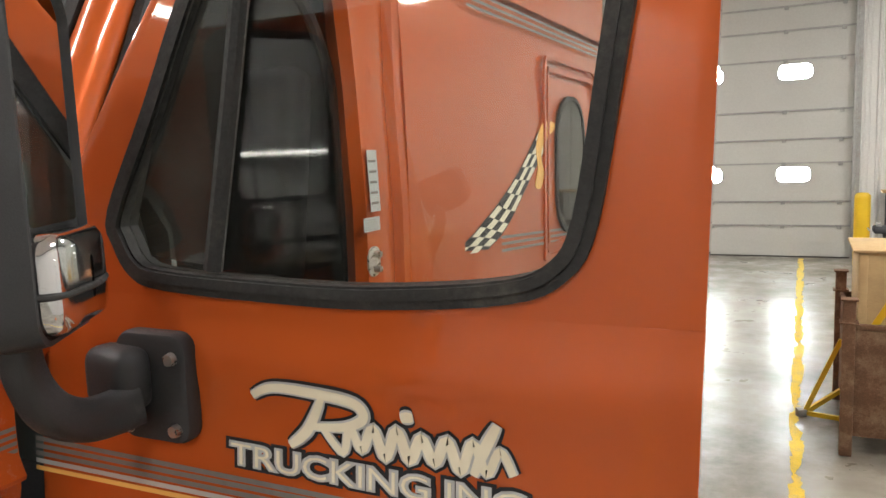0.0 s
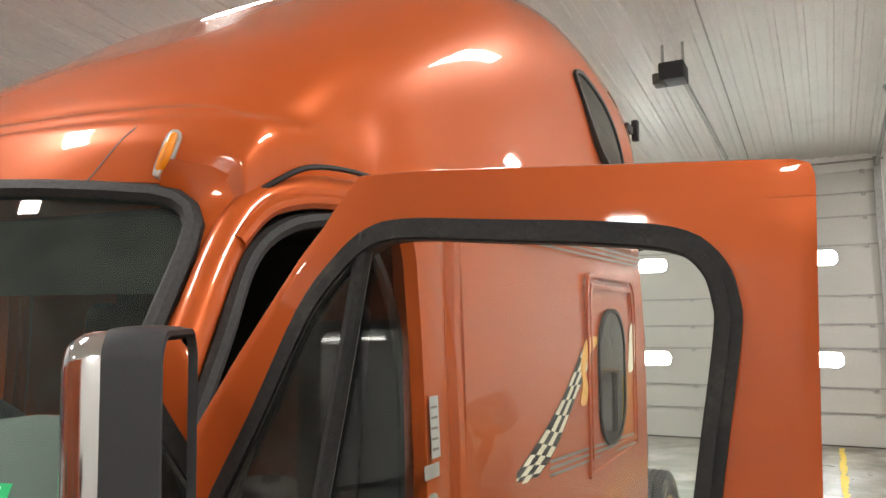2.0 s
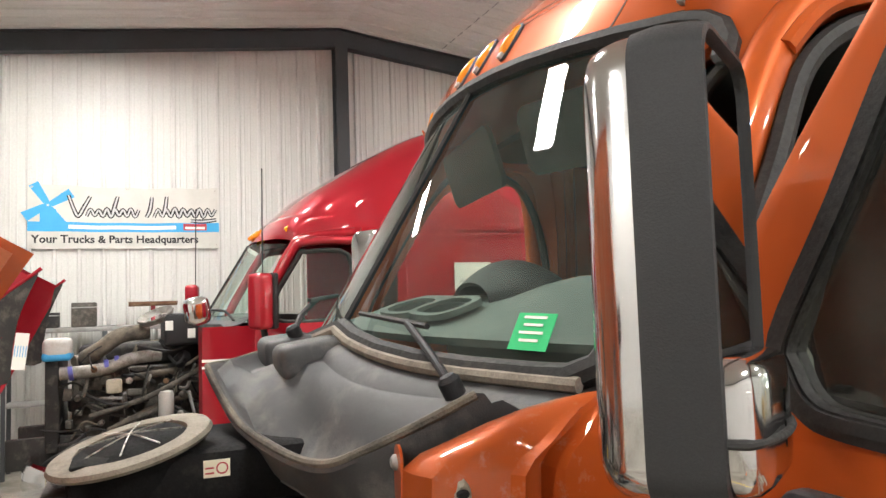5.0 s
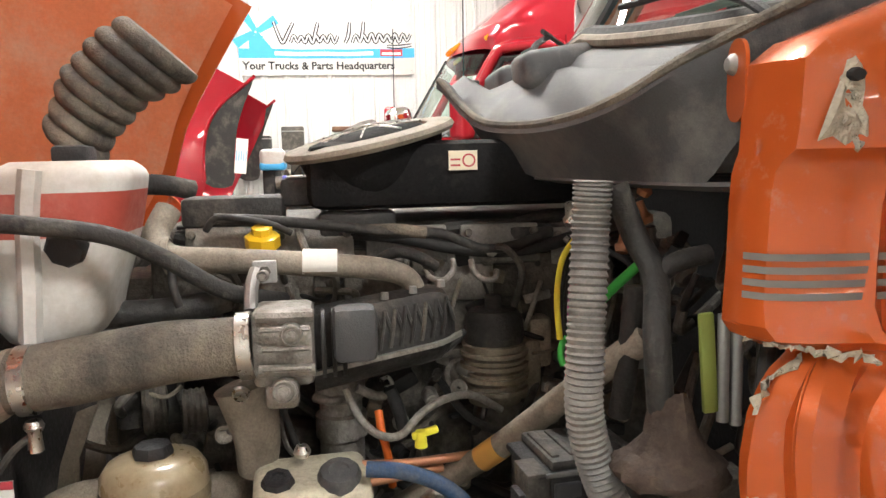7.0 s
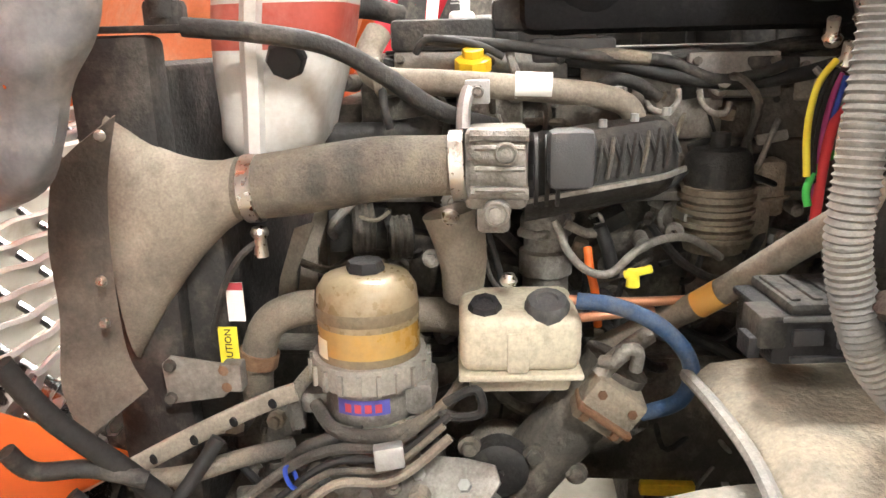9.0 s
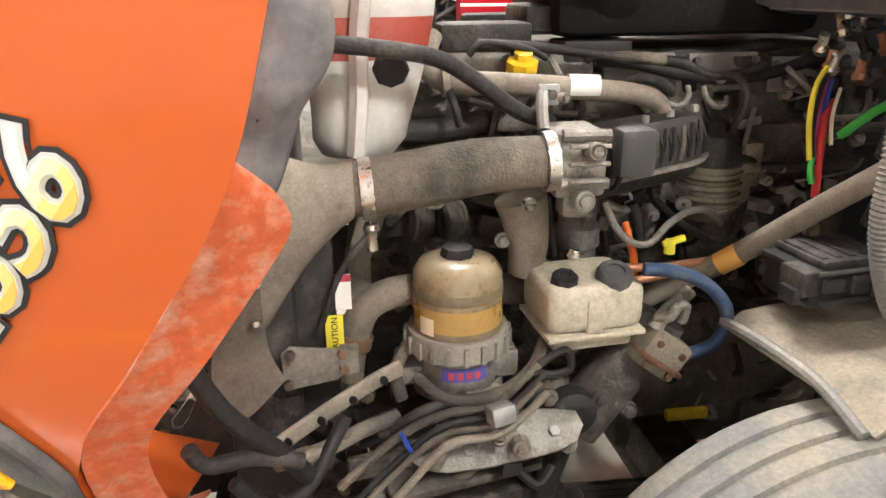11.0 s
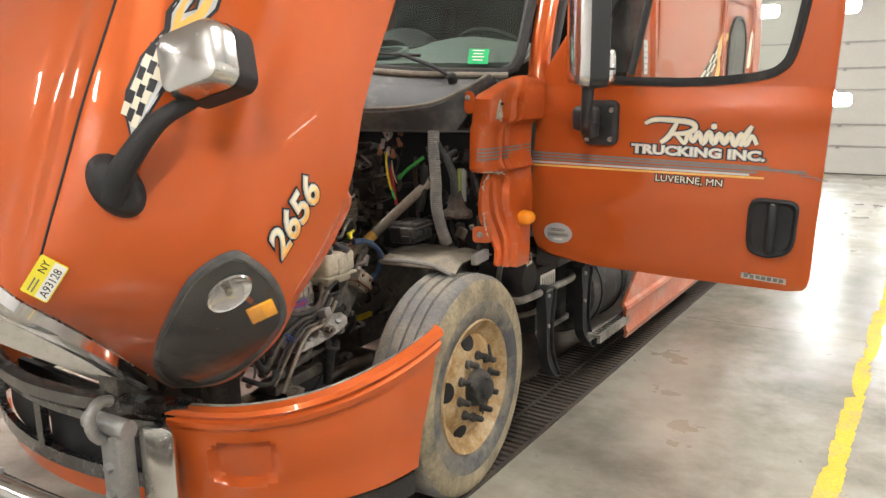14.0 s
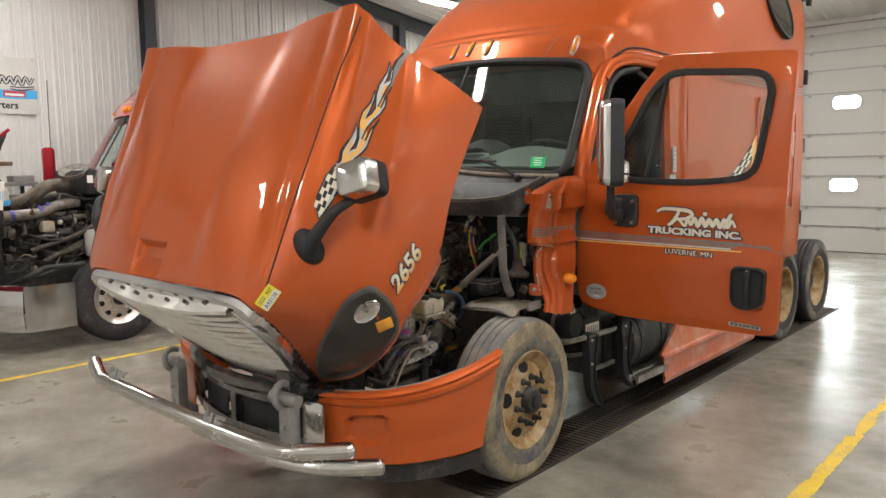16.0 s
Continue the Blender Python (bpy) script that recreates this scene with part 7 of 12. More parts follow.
for k in range(12):
    part("tread_bar", box(bmesh.new(), (1.185, 1.37 + 0.042 * k, 0.345), (0.06, 0.01, 0.02)), DIRTY_STEEL, tread)
bm = bmesh.new()
tube(bm, [(0.9, 0.55, 0.7), (0.98, 0.7, 0.62), (1.02, 0.95, 0.6), (0.96, 1.1, 0.66), (0.9, 1.3, 0.86)], 0.016, 8, 5)
part("air_hose", bm, HOSE, truck)
bm = bmesh.new()
tube(bm, [(0.85, 0.6, 0.95), (0.95, 0.85, 0.92), (1.0, 1.1, 0.9), (0.95, 1.5, 0.93)], 0.012, 8, 5)
part("air_hose", bm, RUBBER, truck)
bm = bmesh.new()
rows = []
for z, x, yf in ((0.95, 1.225, 2.28), (0.72, 1.215, 2.1), (0.6, 1.214, 2.0), (0.46, 1.226, 1.75), (0.445, 1.245, 1.735), (0.42, 1.248, 1.745), (0.4, 1.232, 1.775), (0.27, 1.225, 1.81), (0.25, 1.236, 1.815), (0.2, 1.215, 1.83)):
    rows.append([Vector((x, yf + (3.86 - yf) * j / 12, z)) for j in range(13)])
sheet(bm, rows)
thicken(bm, 0.02)
part("side_skirt", bm, SKIRT, truck, "dusty orange chassis side skirt")
bm = bmesh.new()
rows = [[Vector((-1.22, 2.0 + 1.86 * j / 12, z)) for j in range(13)] for z in (0.2, 0.95)]
sheet(bm, rows)
thicken(bm, 0.02)
part("side_skirt", bm, ORANGE, truck, "orange chassis side skirt")
for z in (2.9, 2.15, 1.35, 3.75):
    bm = bmesh.new()
    box(bm, (1.12, 5.14, z), (0.1, 0.18, 0.06), bevel=0.008)
    box(bm, (1.18, 5.24, z), (0.05, 0.06, 0.16), bevel=0.008)
    part("fairing_hinge", bm, PLASTIC, truck, "black hinge bracket behind the sleeper", m=LEAN)


# ---- small fittings all over the engine ----
def bolt(p, way, r, mat=STEEL, name="bolt", parent=None):
    """A hex head on a washer."""
    m = turn_to(p, way)
    bm = bmesh.new()
    lathe(bm, [(0, r * 0.35), (r * 1.5, r * 0.3), (r * 1.55, -r * 0.4)], m, 14)
    slab(bm, [(r * math.cos(math.pi * k / 3), r * math.sin(math.pi * k / 3)) for k in range(6)], r * 0.9, m @ Matrix.Translation((0, 0, r * 0.3)), bevel=r * 0.12)
    return part(name, bm, mat, engine_root if parent is None else parent)


engine_root = part("engine_head", box(bmesh.new(), (0.31, -0.12, 1.33), (0.1, 1.1, 0.1), bevel=0.02), DARK_METAL, truck, "dusty cylinder head with fittings")
part("head_ledge", box(bmesh.new(), (0.345, -0.12, 1.275), (0.09, 1.12, 0.02), bevel=0.005), DARK_METAL, engine_root)
part("inlet_elbow", tube(bmesh.new(), [(0.560, -0.471, 1.288), (0.560, -0.460, 1.239), (0.560, -0.453, 1.186), (0.550, -0.457, 1.124)], lambda k: 0.055 - 0.02 * k, 18, 5), TAN_METAL, engine_root, "dust-covered cast elbow")
bolt((0.570, -0.509, 1.202), (1, 0, 0.1), 0.011, CAST)
bolt((0.620, -0.470, 1.290), (1, -0.2, -0.6), 0.01, BRIGHT)
for p, r in (((0.715, -0.376, 1.410), 0.017), ((0.710, -0.392, 1.317), 0.02), ((0.660, -0.420, 1.498), 0.009)):
    part("boss", lathe(bmesh.new(), [(0, 0.012), (r * 0.5, 0.012), (r * 0.55, 0.006), (r * 0.8, 0.006), (r * 0.85, 0.012), (r, 0.01), (r * 1.05, -0.02)], turn_to(p, (1, 0, 0.1)), 20), CAST, engine_root)
for k in range(3):
    a, b = Vector((0.712, -0.423, 1.419)), Vector((0.712, -0.347, 1.418))
    d = Vector((0, 0, -0.032 * k))
    part("throttle_rib", tube(bmesh.new(), [a + d, b + d], 0.0045, 6, 1), CAST, engine_root)
# looms and hooked pipes along the head
for pts, r, mat in (
        ([(0.400, -0.547, 1.553), (0.410, -0.524, 1.578), (0.420, -0.476, 1.575), (0.420, -0.424, 1.564), (0.410, -0.383, 1.544)], 0.007, RUBBER), ([(0.400, -0.530, 1.576), (0.400, -0.425, 1.569), (0.400, -0.310, 1.555), (0.400, -0.186, 1.537), (0.400, -0.084, 1.530), (0.400, -0.001, 1.496), (0.400, 0.069, 1.500), (0.400, 0.126, 1.518)], 0.011, DUSTY_BLACK),
        ([(0.420, -0.027, 1.477), (0.430, -0.022, 1.453), (0.440, -0.005, 1.438), (0.440, 0.017, 1.439), (0.430, 0.025, 1.455)], 0.006, CAST), ([(0.420, -0.120, 1.467), (0.430, -0.114, 1.447), (0.440, -0.089, 1.440), (0.430, -0.066, 1.457), (0.420, -0.065, 1.480)], 0.006, CAST),
        ([(0.420, -0.217, 1.481), (0.440, -0.180, 1.501), (0.440, -0.140, 1.491), (0.420, -0.100, 1.466)], 0.012, DUSTY_BLACK), ([(0.380, -0.236, 1.540), (0.400, -0.176, 1.542), (0.400, -0.115, 1.533)], 0.013, HOSE),
        ([(0.450, -0.604, 1.510), (0.500, -0.594, 1.463), (0.500, -0.585, 1.425)], 0.008, RUBBER), ([(0.580, -0.421, 1.295), (0.550, -0.404, 1.226), (0.520, -0.383, 1.141)], 0.007, RUBBER),
        ([(0.500, -0.131, 1.306), (0.480, -0.087, 1.312), (0.460, -0.050, 1.339)], 0.007, RUBBER), ([(0.450, -0.351, 1.220), (0.470, -0.319, 1.217), (0.460, -0.293, 1.223)], 0.009, CAST), ([(0.460, -0.220, 1.250), (0.480, -0.207, 1.260), (0.480, -0.200, 1.244), (0.480, -0.214, 1.239)], 0.004, BRIGHT),
        ([(0.500, -0.208, 1.244), (0.500, -0.191, 1.201), (0.500, -0.179, 1.147)], 0.013, RUBBER), ([(0.500, -0.269, 1.249), (0.500, -0.233, 1.231), (0.500, -0.208, 1.233)], 0.009, CAST)):
    part("engine_hose", tube(bmesh.new(), pts, r, 10, 5), mat, engine_root)
# oil cooler, compressor and pulleys behind the hose
part("compressor", lathe(bmesh.new(), [(0, 0.1), (0.04, 0.1), (0.05, 0.08), (0.05, 0.05), (0.043, 0.045), (0.043, 0.02), (0.052, 0.015), (0.052, -0.03), (0.045, -0.035), (0.045, -0.09), (0, -0.1)], Matrix.Translation((0.420, -0.300, 1.161)), 24), CAST, engine_root, "dusty ribbed compressor body")
for p, r in (((0.400, -0.668, 1.214), 0.06), ((0.420, -0.590, 1.201), 0.045)):
    part("pulley", lathe(bmesh.new(), [(0.02, 0.02), (r * 0.7, 0.02)] + [(r * (1.0 if k % 2 else 0.93), 0.018 - 0.006 * k) for k in range(8)] + [(0.02, -0.03)], turn_to(p, (0.25, -1, 0)), 28), DARK_METAL, engine_root)
for k in range(3):
    bm = bmesh.new()
    o = Vector((0.0, 0.0, 0.0))
    a, b = Vector((0.500, -0.746, 1.250)), Vector((0.520, -0.795, 1.052))
    w = Vector((0.0, 0.03, 0.01))
    sheet(bm, [[a - w + Vector((-0.16 * k, 0, 0)), (a + b) / 2 - w * 0.6 + Vector((-0.16 * k, -0.02, 0)), b - w + Vector((-0.16 * k, 0, 0))], [a + w * 0.3 + Vector((-0.16 * k, 0, 0)), (a + b) / 2 + w * 0.5 + Vector((-0.16 * k, -0.02, 0)), b + w * 0.6 + Vector((-0.16 * k, 0, 0))]])
    thicken(bm, 0.005)
    part("fan_blade", bm, TAN_METAL, engine_root, "pale dusty fan blade")
# steering gear fittings
GM = Matrix.Translation((0.680, -0.209, 0.980)) @ Matrix.Rotation(radians(-35), 4, "X")
part("gear_valve", box(bmesh.new(), (-0.01, 0, 0.004), (0.1, 0.1, 0.085), bevel=0.01), TOWER, engine_root, "dusty valve block of the steering gear", m=GM)
part("valve_band", box(bmesh.new(), (0.0, 0.0, -0.012), (0.104, 0.104, 0.012), bevel=0.004), RUST, engine_root, m=GM)
for dy, dz in ((-0.03, 0.024), (0.03, 0.024), (-0.03, -0.024), (0.03, -0.024)):
    bolt(GM @ Vector((0.036, dy, dz)), (1, 0, 0), 0.008, RUST)
part("yoke", tube(bmesh.new(), [(0.690, -0.219, 1.062), (0.710, -0.199, 1.071), (0.710, -0.187, 1.091), (0.700, -0.164, 1.085), (0.690, -0.164, 1.048)], 0.011, 10, 4), CAST, engine_root)
part("yoke_stub", tube(bmesh.new(), [(0.690, -0.223, 1.036), (0.680, -0.191, 1.068), (0.660, -0.138, 1.100)], 0.016, 12, 3), CAST, engine_root)
part("sector_cover", lathe(bmesh.new(), [(0, 0.02), (0.006, 0.02), (0.008, 0.014), (0.042, 0.014), (0.05, 0.008), (0.052, -0.03)], turn_to((0.700, -0.387, 0.862), (1, 0, 0)), 26), DUSTY_BLACK, engine_root)
for px in ((0.680, -0.473, 0.841), (0.670, -0.253, 0.838), (0.700, -0.329, 0.892), (0.700, -0.439, 0.905)):
    bolt(px, (1, 0, 0), 0.013, DARK_METAL)
part("drain_cock", lathe(bmesh.new(), [(0, 0.03), (0.012, 0.03), (0.013, 0.012), (0.008, 0.01), (0.008, -0.01), (0.016, -0.012), (0.017, -0.03), (0, -0.032)], Matrix.Translation((0.720, -0.538, 0.919)), 14), CAST, engine_root)
part("yellow_tab", box(bmesh.new(), (0.600, -0.080, 0.768), (0.02, 0.1, 0.025), bevel=0.004), YELLOW, engine_root)
for p in ((0.760, -0.668, 0.894), (0.780, -0.559, 0.874), (0.700, -0.716, 0.886)):
    bolt(p, (0.6, 0, 0.8), 0.009, DARK_METAL)
# crowd of small cast bosses, clips, bolts and short hoses on the side of the engine
rng = random.Random(77)
for k in range(270):
    y, z = rng.uniform(-0.74, 0.42), rng.uniform(0.66, 1.5)
    x = rng.uniform(0.335, 0.37) + (0.06 * rng.random() if z < 1.28 else 0.0)
    s_ = rng.uniform(0.008, 0.024)
    mat = rng.choice((CAST, DARK_METAL, TOWER, DUSTY_BLACK, TAN_METAL, RUBBER, STEEL))
    kind = k % 5
    p = Vector((x, y, z))
    if kind == 0:
        bolt(p, (1, rng.uniform(-0.3, 0.3), rng.uniform(-0.2, 0.4)), s_ * 0.6, mat)
    elif kind == 1:
        part("boss", lathe(bmesh.new(), [(0, s_), (s_ * 0.6, s_ * 0.95), (s_ * 0.75, s_ * 0.5), (s_, s_ * 0.4), (s_ * 1.1, -s_ * 2)], turn_to(p, (1, rng.uniform(-0.4, 0.4), rng.uniform(-0.3, 0.5))), 14), mat, engine_root)
    elif kind == 2:
        part("connector", box(bmesh.new(), p, (s_ * 2.0, s_ * rng.uniform(1.2, 3.2), s_ * rng.uniform(1, 2)), (rng.uniform(-30, 30), rng.uniform(-15, 15), rng.uniform(-20, 20)), bevel=s_ * 0.2), mat, engine_root)
    else:
        q = p + Vector((rng.uniform(-0.02, 0.05), rng.uniform(-0.14, 0.14), rng.uniform(-0.12, 0.12)))
        part("engine_wire", tube(bmesh.new(), [p, (p + q) / 2 + Vector((0.05, rng.uniform(-0.03, 0.03), rng.uniform(-0.06, 0.02))), q], rng.uniform(0.003, 0.009), 8, 5), rng.choice((RUBBER, DUSTY_BLACK, HOSE, CAST)), engine_root)
# fittings on the firewall behind the drain tube
for k in range(46):
    y, z, x = rng.uniform(0.28, 0.56), rng.uniform(0.98, 1.58), rng.uniform(0.5, 1.0)
    p = Vector((x, y, z))
    s_ = rng.uniform(0.01, 0.028)
    mat = rng.choice((DARK_METAL, DUSTY_BLACK, RUBBER, TAN_METAL, DARK_METAL))
    if k % 3 == 0:
        part("connector", box(bmesh.new(), p, (s_ * 2.2, s_ * 1.6, s_ * 2.4), (rng.uniform(-30, 30), rng.uniform(-15, 15), rng.uniform(-20, 20)), bevel=s_ * 0.2), mat, engine_root)
    else:
        q = p + Vector((rng.uniform(-0.12, 0.12), rng.uniform(-0.05, 0.1), rng.uniform(-0.28, 0.1)))
        part("engine_wire", tube(bmesh.new(), [p, (p + q) / 2 + Vector((0.02, -0.05, rng.uniform(-0.06, 0.02))), q], rng.uniform(0.005, 0.014), 8, 5), mat, engine_root)


# ---- cowl, orange cab corner and plastic rain tray ----
def rot_panel():
    """The orange cab corner between hood and door: an upper box, a waist band and a fluted lower leg."""
    bm = bmesh.new()
    rows = []
    spec = [  # z, how far the face stands out, y of the front edge
        (1.888, -0.04, 0.6), (1.884, -0.03, 0.52), (1.877, -0.015, 0.45), (1.866, 0.0, 0.385), (1.848, 0.016, 0.325), (1.825, 0.028, 0.268), (1.804, 0.034, 0.214), (1.78, 0.036, 0.186), (1.71, 0.034, 0.184), (1.682, 0.03, 0.183), (1.668, 0.01, 0.18), (1.655, 0.0, 0.178),
        (1.62, -0.004, 0.176), (1.55, -0.006, 0.175), (1.5, -0.004, 0.172), (1.475, 0.006, 0.17), (1.46, 0.014, 0.18), (1.45, 0.01, 0.2)]
    for z, o, yf in spec:
        yr = 0.66 if z > 1.69 else 0.66 - 0.06 * min(1.0, (1.69 - z) / 0.03)
        g = (yr - yf) / 0.514
        dx = 0.055 * max(0.0, min(1.0, (z - 1.79) / 0.08))
        rows.append([Vector((1.03 + a + o * k + dx * (1 - a / 0.1), yf + d * g, z)) for a, d, k in ((0.0, 0.0, 0.2), (0.03, 0.004, 0.5), (0.055, 0.022, 0.9), (0.07, 0.06, 1), (0.078, 0.12, 1), (0.082, 0.15, 1.1), (0.09, 0.165, 1.5), (0.07, 0.19, 0.5), (0.07, 0.23, 0.5), (0.09, 0.245, 1.4), (0.094, 0.4, 1), (0.09, 0.514, 1))])
    sheet(bm, rows)
    r = bmesh.ops.extrude_face_region(bm, geom=bm.faces[:])
    bmesh.ops.translate(bm, vec=(-0.006, 0, -0.003), verts=[v for v in r["geom"] if isinstance(v, bmesh.types.BMVert)])
    top = part("cab_corner", bm, ORANGE_CHIPPED, truck, "cracked orange cab corner panel with torn edges", m=LEAN, sharp=30)
    bm = bmesh.new()
    rows = []
    def along(line, f):
        return spline([(x, y, 0) for x, y in line], 8)[min(len(line) * 8 - 8, int(f * (len(line) * 8 - 8) + 0.5))]

    for i in range(25):
        f = i / 24
        edge_ = along([(1.075, 0.245), (1.083, 0.195), (1.088, 0.176), (1.088, 0.174), (1.098, 0.18), (1.125, 0.2), (1.165, 0.19), (1.185, 0.15)], f)
        c1 = along([(1.1, 0.275), (1.132, 0.23), (1.142, 0.218), (1.152, 0.22), (1.17, 0.232), (1.19, 0.238), (1.2, 0.225), (1.205, 0.205)], f)
        c2 = along([(1.115, 0.4), (1.148, 0.345), (1.16, 0.318), (1.17, 0.315), (1.185, 0.325), (1.198, 0.33), (1.205, 0.318), (1.207, 0.3)], f)
        rear = along([(1.115, 0.6), (1.14, 0.57), (1.165, 0.53), (1.18, 0.495), (1.186, 0.475), (1.188, 0.465), (1.19, 0.462), (1.19, 0.46)], f)
        dip = 0.026 * min(1.0, f * 6)
        way = Vector((0.03, 0.1, 0)).normalized()
        cols = [edge_ + Vector((-0.012, 0.0, 0)), edge_, edge_.lerp(c1, 0.75) - Vector((0.022 * min(1, f * 5), 0, 0)), c1 - Vector((0.012, 0.012, 0)), c1, c1.lerp(c2, 0.28), c1.lerp(c2, 0.42) - Vector((dip, 0, 0)), c1.lerp(c2, 0.72) - Vector((dip, 0, 0)), c1.lerp(c2, 0.88), c2, c2.lerp(rear, 0.35), c2.lerp(rear, 0.8), rear, rear - Vector((0.03, -0.004, 0))]
        rows.append([Vector((q.x, q.y, 1.452 - (0.41 + 0.055 * j / 13) * f)) for j, q in enumerate(cols)])
    sheet(bm, rows)
    r = bmesh.ops.extrude_face_region(bm, geom=bm.faces[:])
    bmesh.ops.translate(bm, vec=(-0.006, 0, 0), verts=[v for v in r["geom"] if isinstance(v, bmesh.types.BMVert)])
    part("cab_corner_leg", bm, ORANGE_CHIPPED, top, "fluted lower leg of the cab corner", m=LEAN, sharp=30)
    bm = bmesh.new()
    for k in range(4):
        rows = [[LEAN @ Vector((x, y, 1.553 - 0.0155 * k + dz)) for x, y in ((1.06, 0.175), (1.084, 0.192), (1.098, 0.225), (1.106, 0.275), (1.113, 0.38), (1.118, 0.5), (1.116, 0.598))] for dz in (0, 0.0085)]
        sheet(bm, rows)
    part("corner_stripe", bm, STRIPE, top)
    bm = bmesh.new()
    lathe(bm, [(0, 0.05), (0.02, 0.047), (0.034, 0.035), (0.04, 0.015), (0.042, 0.0)], LEAN @ turn_to((1.188, 0.405, 1.226), (1, -0.3, 0)) @ Matrix.Diagonal((1.25, 0.9, 1, 1)), 20)
    part("side_marker", bm, AMBER, top, "round amber side marker lamp")
    # torn fibre at the breaks: thin ragged skins along the cracked edges
    rng = random.Random(8)
    for line in ([(1.125, 0.245, 1.765), (1.128, 0.25, 1.735), (1.128, 0.24, 1.71), (1.125, 0.26, 1.685)], [(1.05, 0.185, 1.462), (1.09, 0.21, 1.458), (1.115, 0.25, 1.452), (1.12, 0.3, 1.447)],
                 [(1.075, 0.24, 1.44), (1.08, 0.2, 1.415), (1.085, 0.18, 1.385)], [(1.088, 0.176, 1.27), (1.095, 0.178, 1.22), (1.11, 0.19, 1.16)], [(1.19, 0.46, 1.05), (1.192, 0.462, 1.01), (1.188, 0.42, 0.99)]):
        pts = spline(line, 9)
        bm = bmesh.new()
        rows = [[], [], []]
        for q in pts:
            for r, k in zip(rows, (0, 1, 2)):
                s_ = 0.002 + 0.0042 * k
                r.append(q + Vector((rng.uniform(-0.3, 1.0) * s_ + 0.006, rng.uniform(-1, 1) * s_, rng.uniform(-1.2, 0.7) * s_)))
        sheet(bm, rows)
        back_off(bm, 0.003)
        part("torn_edge", bm, FOAM, top, "ragged torn fibreglass edge", m=LEAN, sharp=20)
    hole = Vector((1.131, 0.243, 1.735))
    bm = bmesh.new()
    rim_ = [(-0.03, -0.045), (-0.012, -0.04), (0.004, -0.05), (0.02, -0.042), (0.032, -0.05), (0.03, -0.028), (0.022, -0.01), (0.027, 0.012), (0.022, 0.035), (0.008, 0.05), (-0.002, 0.044), (-0.006, 0.02), (-0.014, 0.0), (-0.022, -0.022)]
    grid = [[Vector((0.004 + 0.02 * (1 - k / 3) * rng.uniform(0.2, 0.8), y * (1 - k * 0.28), z * (1 - k * 0.28))) for y, z in rim_] for k in range(4)]
    grid[0] = [Vector((0.002, y, z)) for y, z in rim_]
    sheet(bm, [[hole + q for q in r] for r in grid], closed=True)
    bm.faces.new([bm.verts.new(hole + q) for q in grid[-1]])
    part("torn_hole", bm, FOAM, top, "hole torn through to pale glass fibre", m=LEAN, sharp=15)
    part("hole_dark", lathe(bmesh.new(), [(0, 0.003), (0.008, 0.003), (0.011, -0.004)], LEAN @ turn_to(hole + Vector((0.021, 0.0, 0.024)), (1, -0.2, 0)) @ Matrix.Diagonal((1, 0.7, 1, 1)), 9), CLOTH_BLACK, top)
    bm = bmesh.new()
    slab(bm, rounded(0.055, 0.1, 0.025), 0.005, LEAN @ basis((1.012, 0.192, 1.765), (0.7, -0.1, 0), (0, 0, 1)))
    part("corner_tab", bm, ORANGE, top)
    bm = bmesh.new()
    lathe(bm, [(0, 0.012), (0.008, 0.011), (0.013, 0.006), (0.014, 0)], LEAN @ turn_to((1.004, 0.19, 1.785), (-0.05, -1, 0)), 16)
    part("screw", bm, STEEL, top)
    bm = bmesh.new()
    slab(bm, rounded(0.09, 0.075, 0.02), 0.006, LEAN @ basis((1.09, 0.18, 1.17), (0.75, 0.3, 0), (0, 0, 1)))
    part("corner_foot", bm, ORANGE, top)
    bm = bmesh.new()
    lathe(bm, [(0, 0.012), (0.008, 0.011), (0.013, 0.006), (0.014, 0)], LEAN @ turn_to((1.08, 0.172, 1.17), (0.35, -0.9, 0)), 16)
    part("screw", bm, STEEL, top)


rot_panel()

# rain tray: a deep grey plastic gutter in front of the windshield
bm = bmesh.new()
TRAY_LIP = spline([(-1.0, 0.38, 1.875), (-0.6, 0.2, 1.87), (-0.3, 0.09, 1.872), (-0.12, 0.015, 1.878), (-0.03, 0.005, 1.872), (0.12, 0.03, 1.8), (0.28, 0.05, 1.755), (0.5, 0.082, 1.738), (0.72, 0.105, 1.742), (0.88, 0.125, 1.762), (0.97, 0.16, 1.795), (1.03, 0.24, 1.84), (1.05, 0.34, 1.885)], 5)
rows = [[] for _ in range(12)]
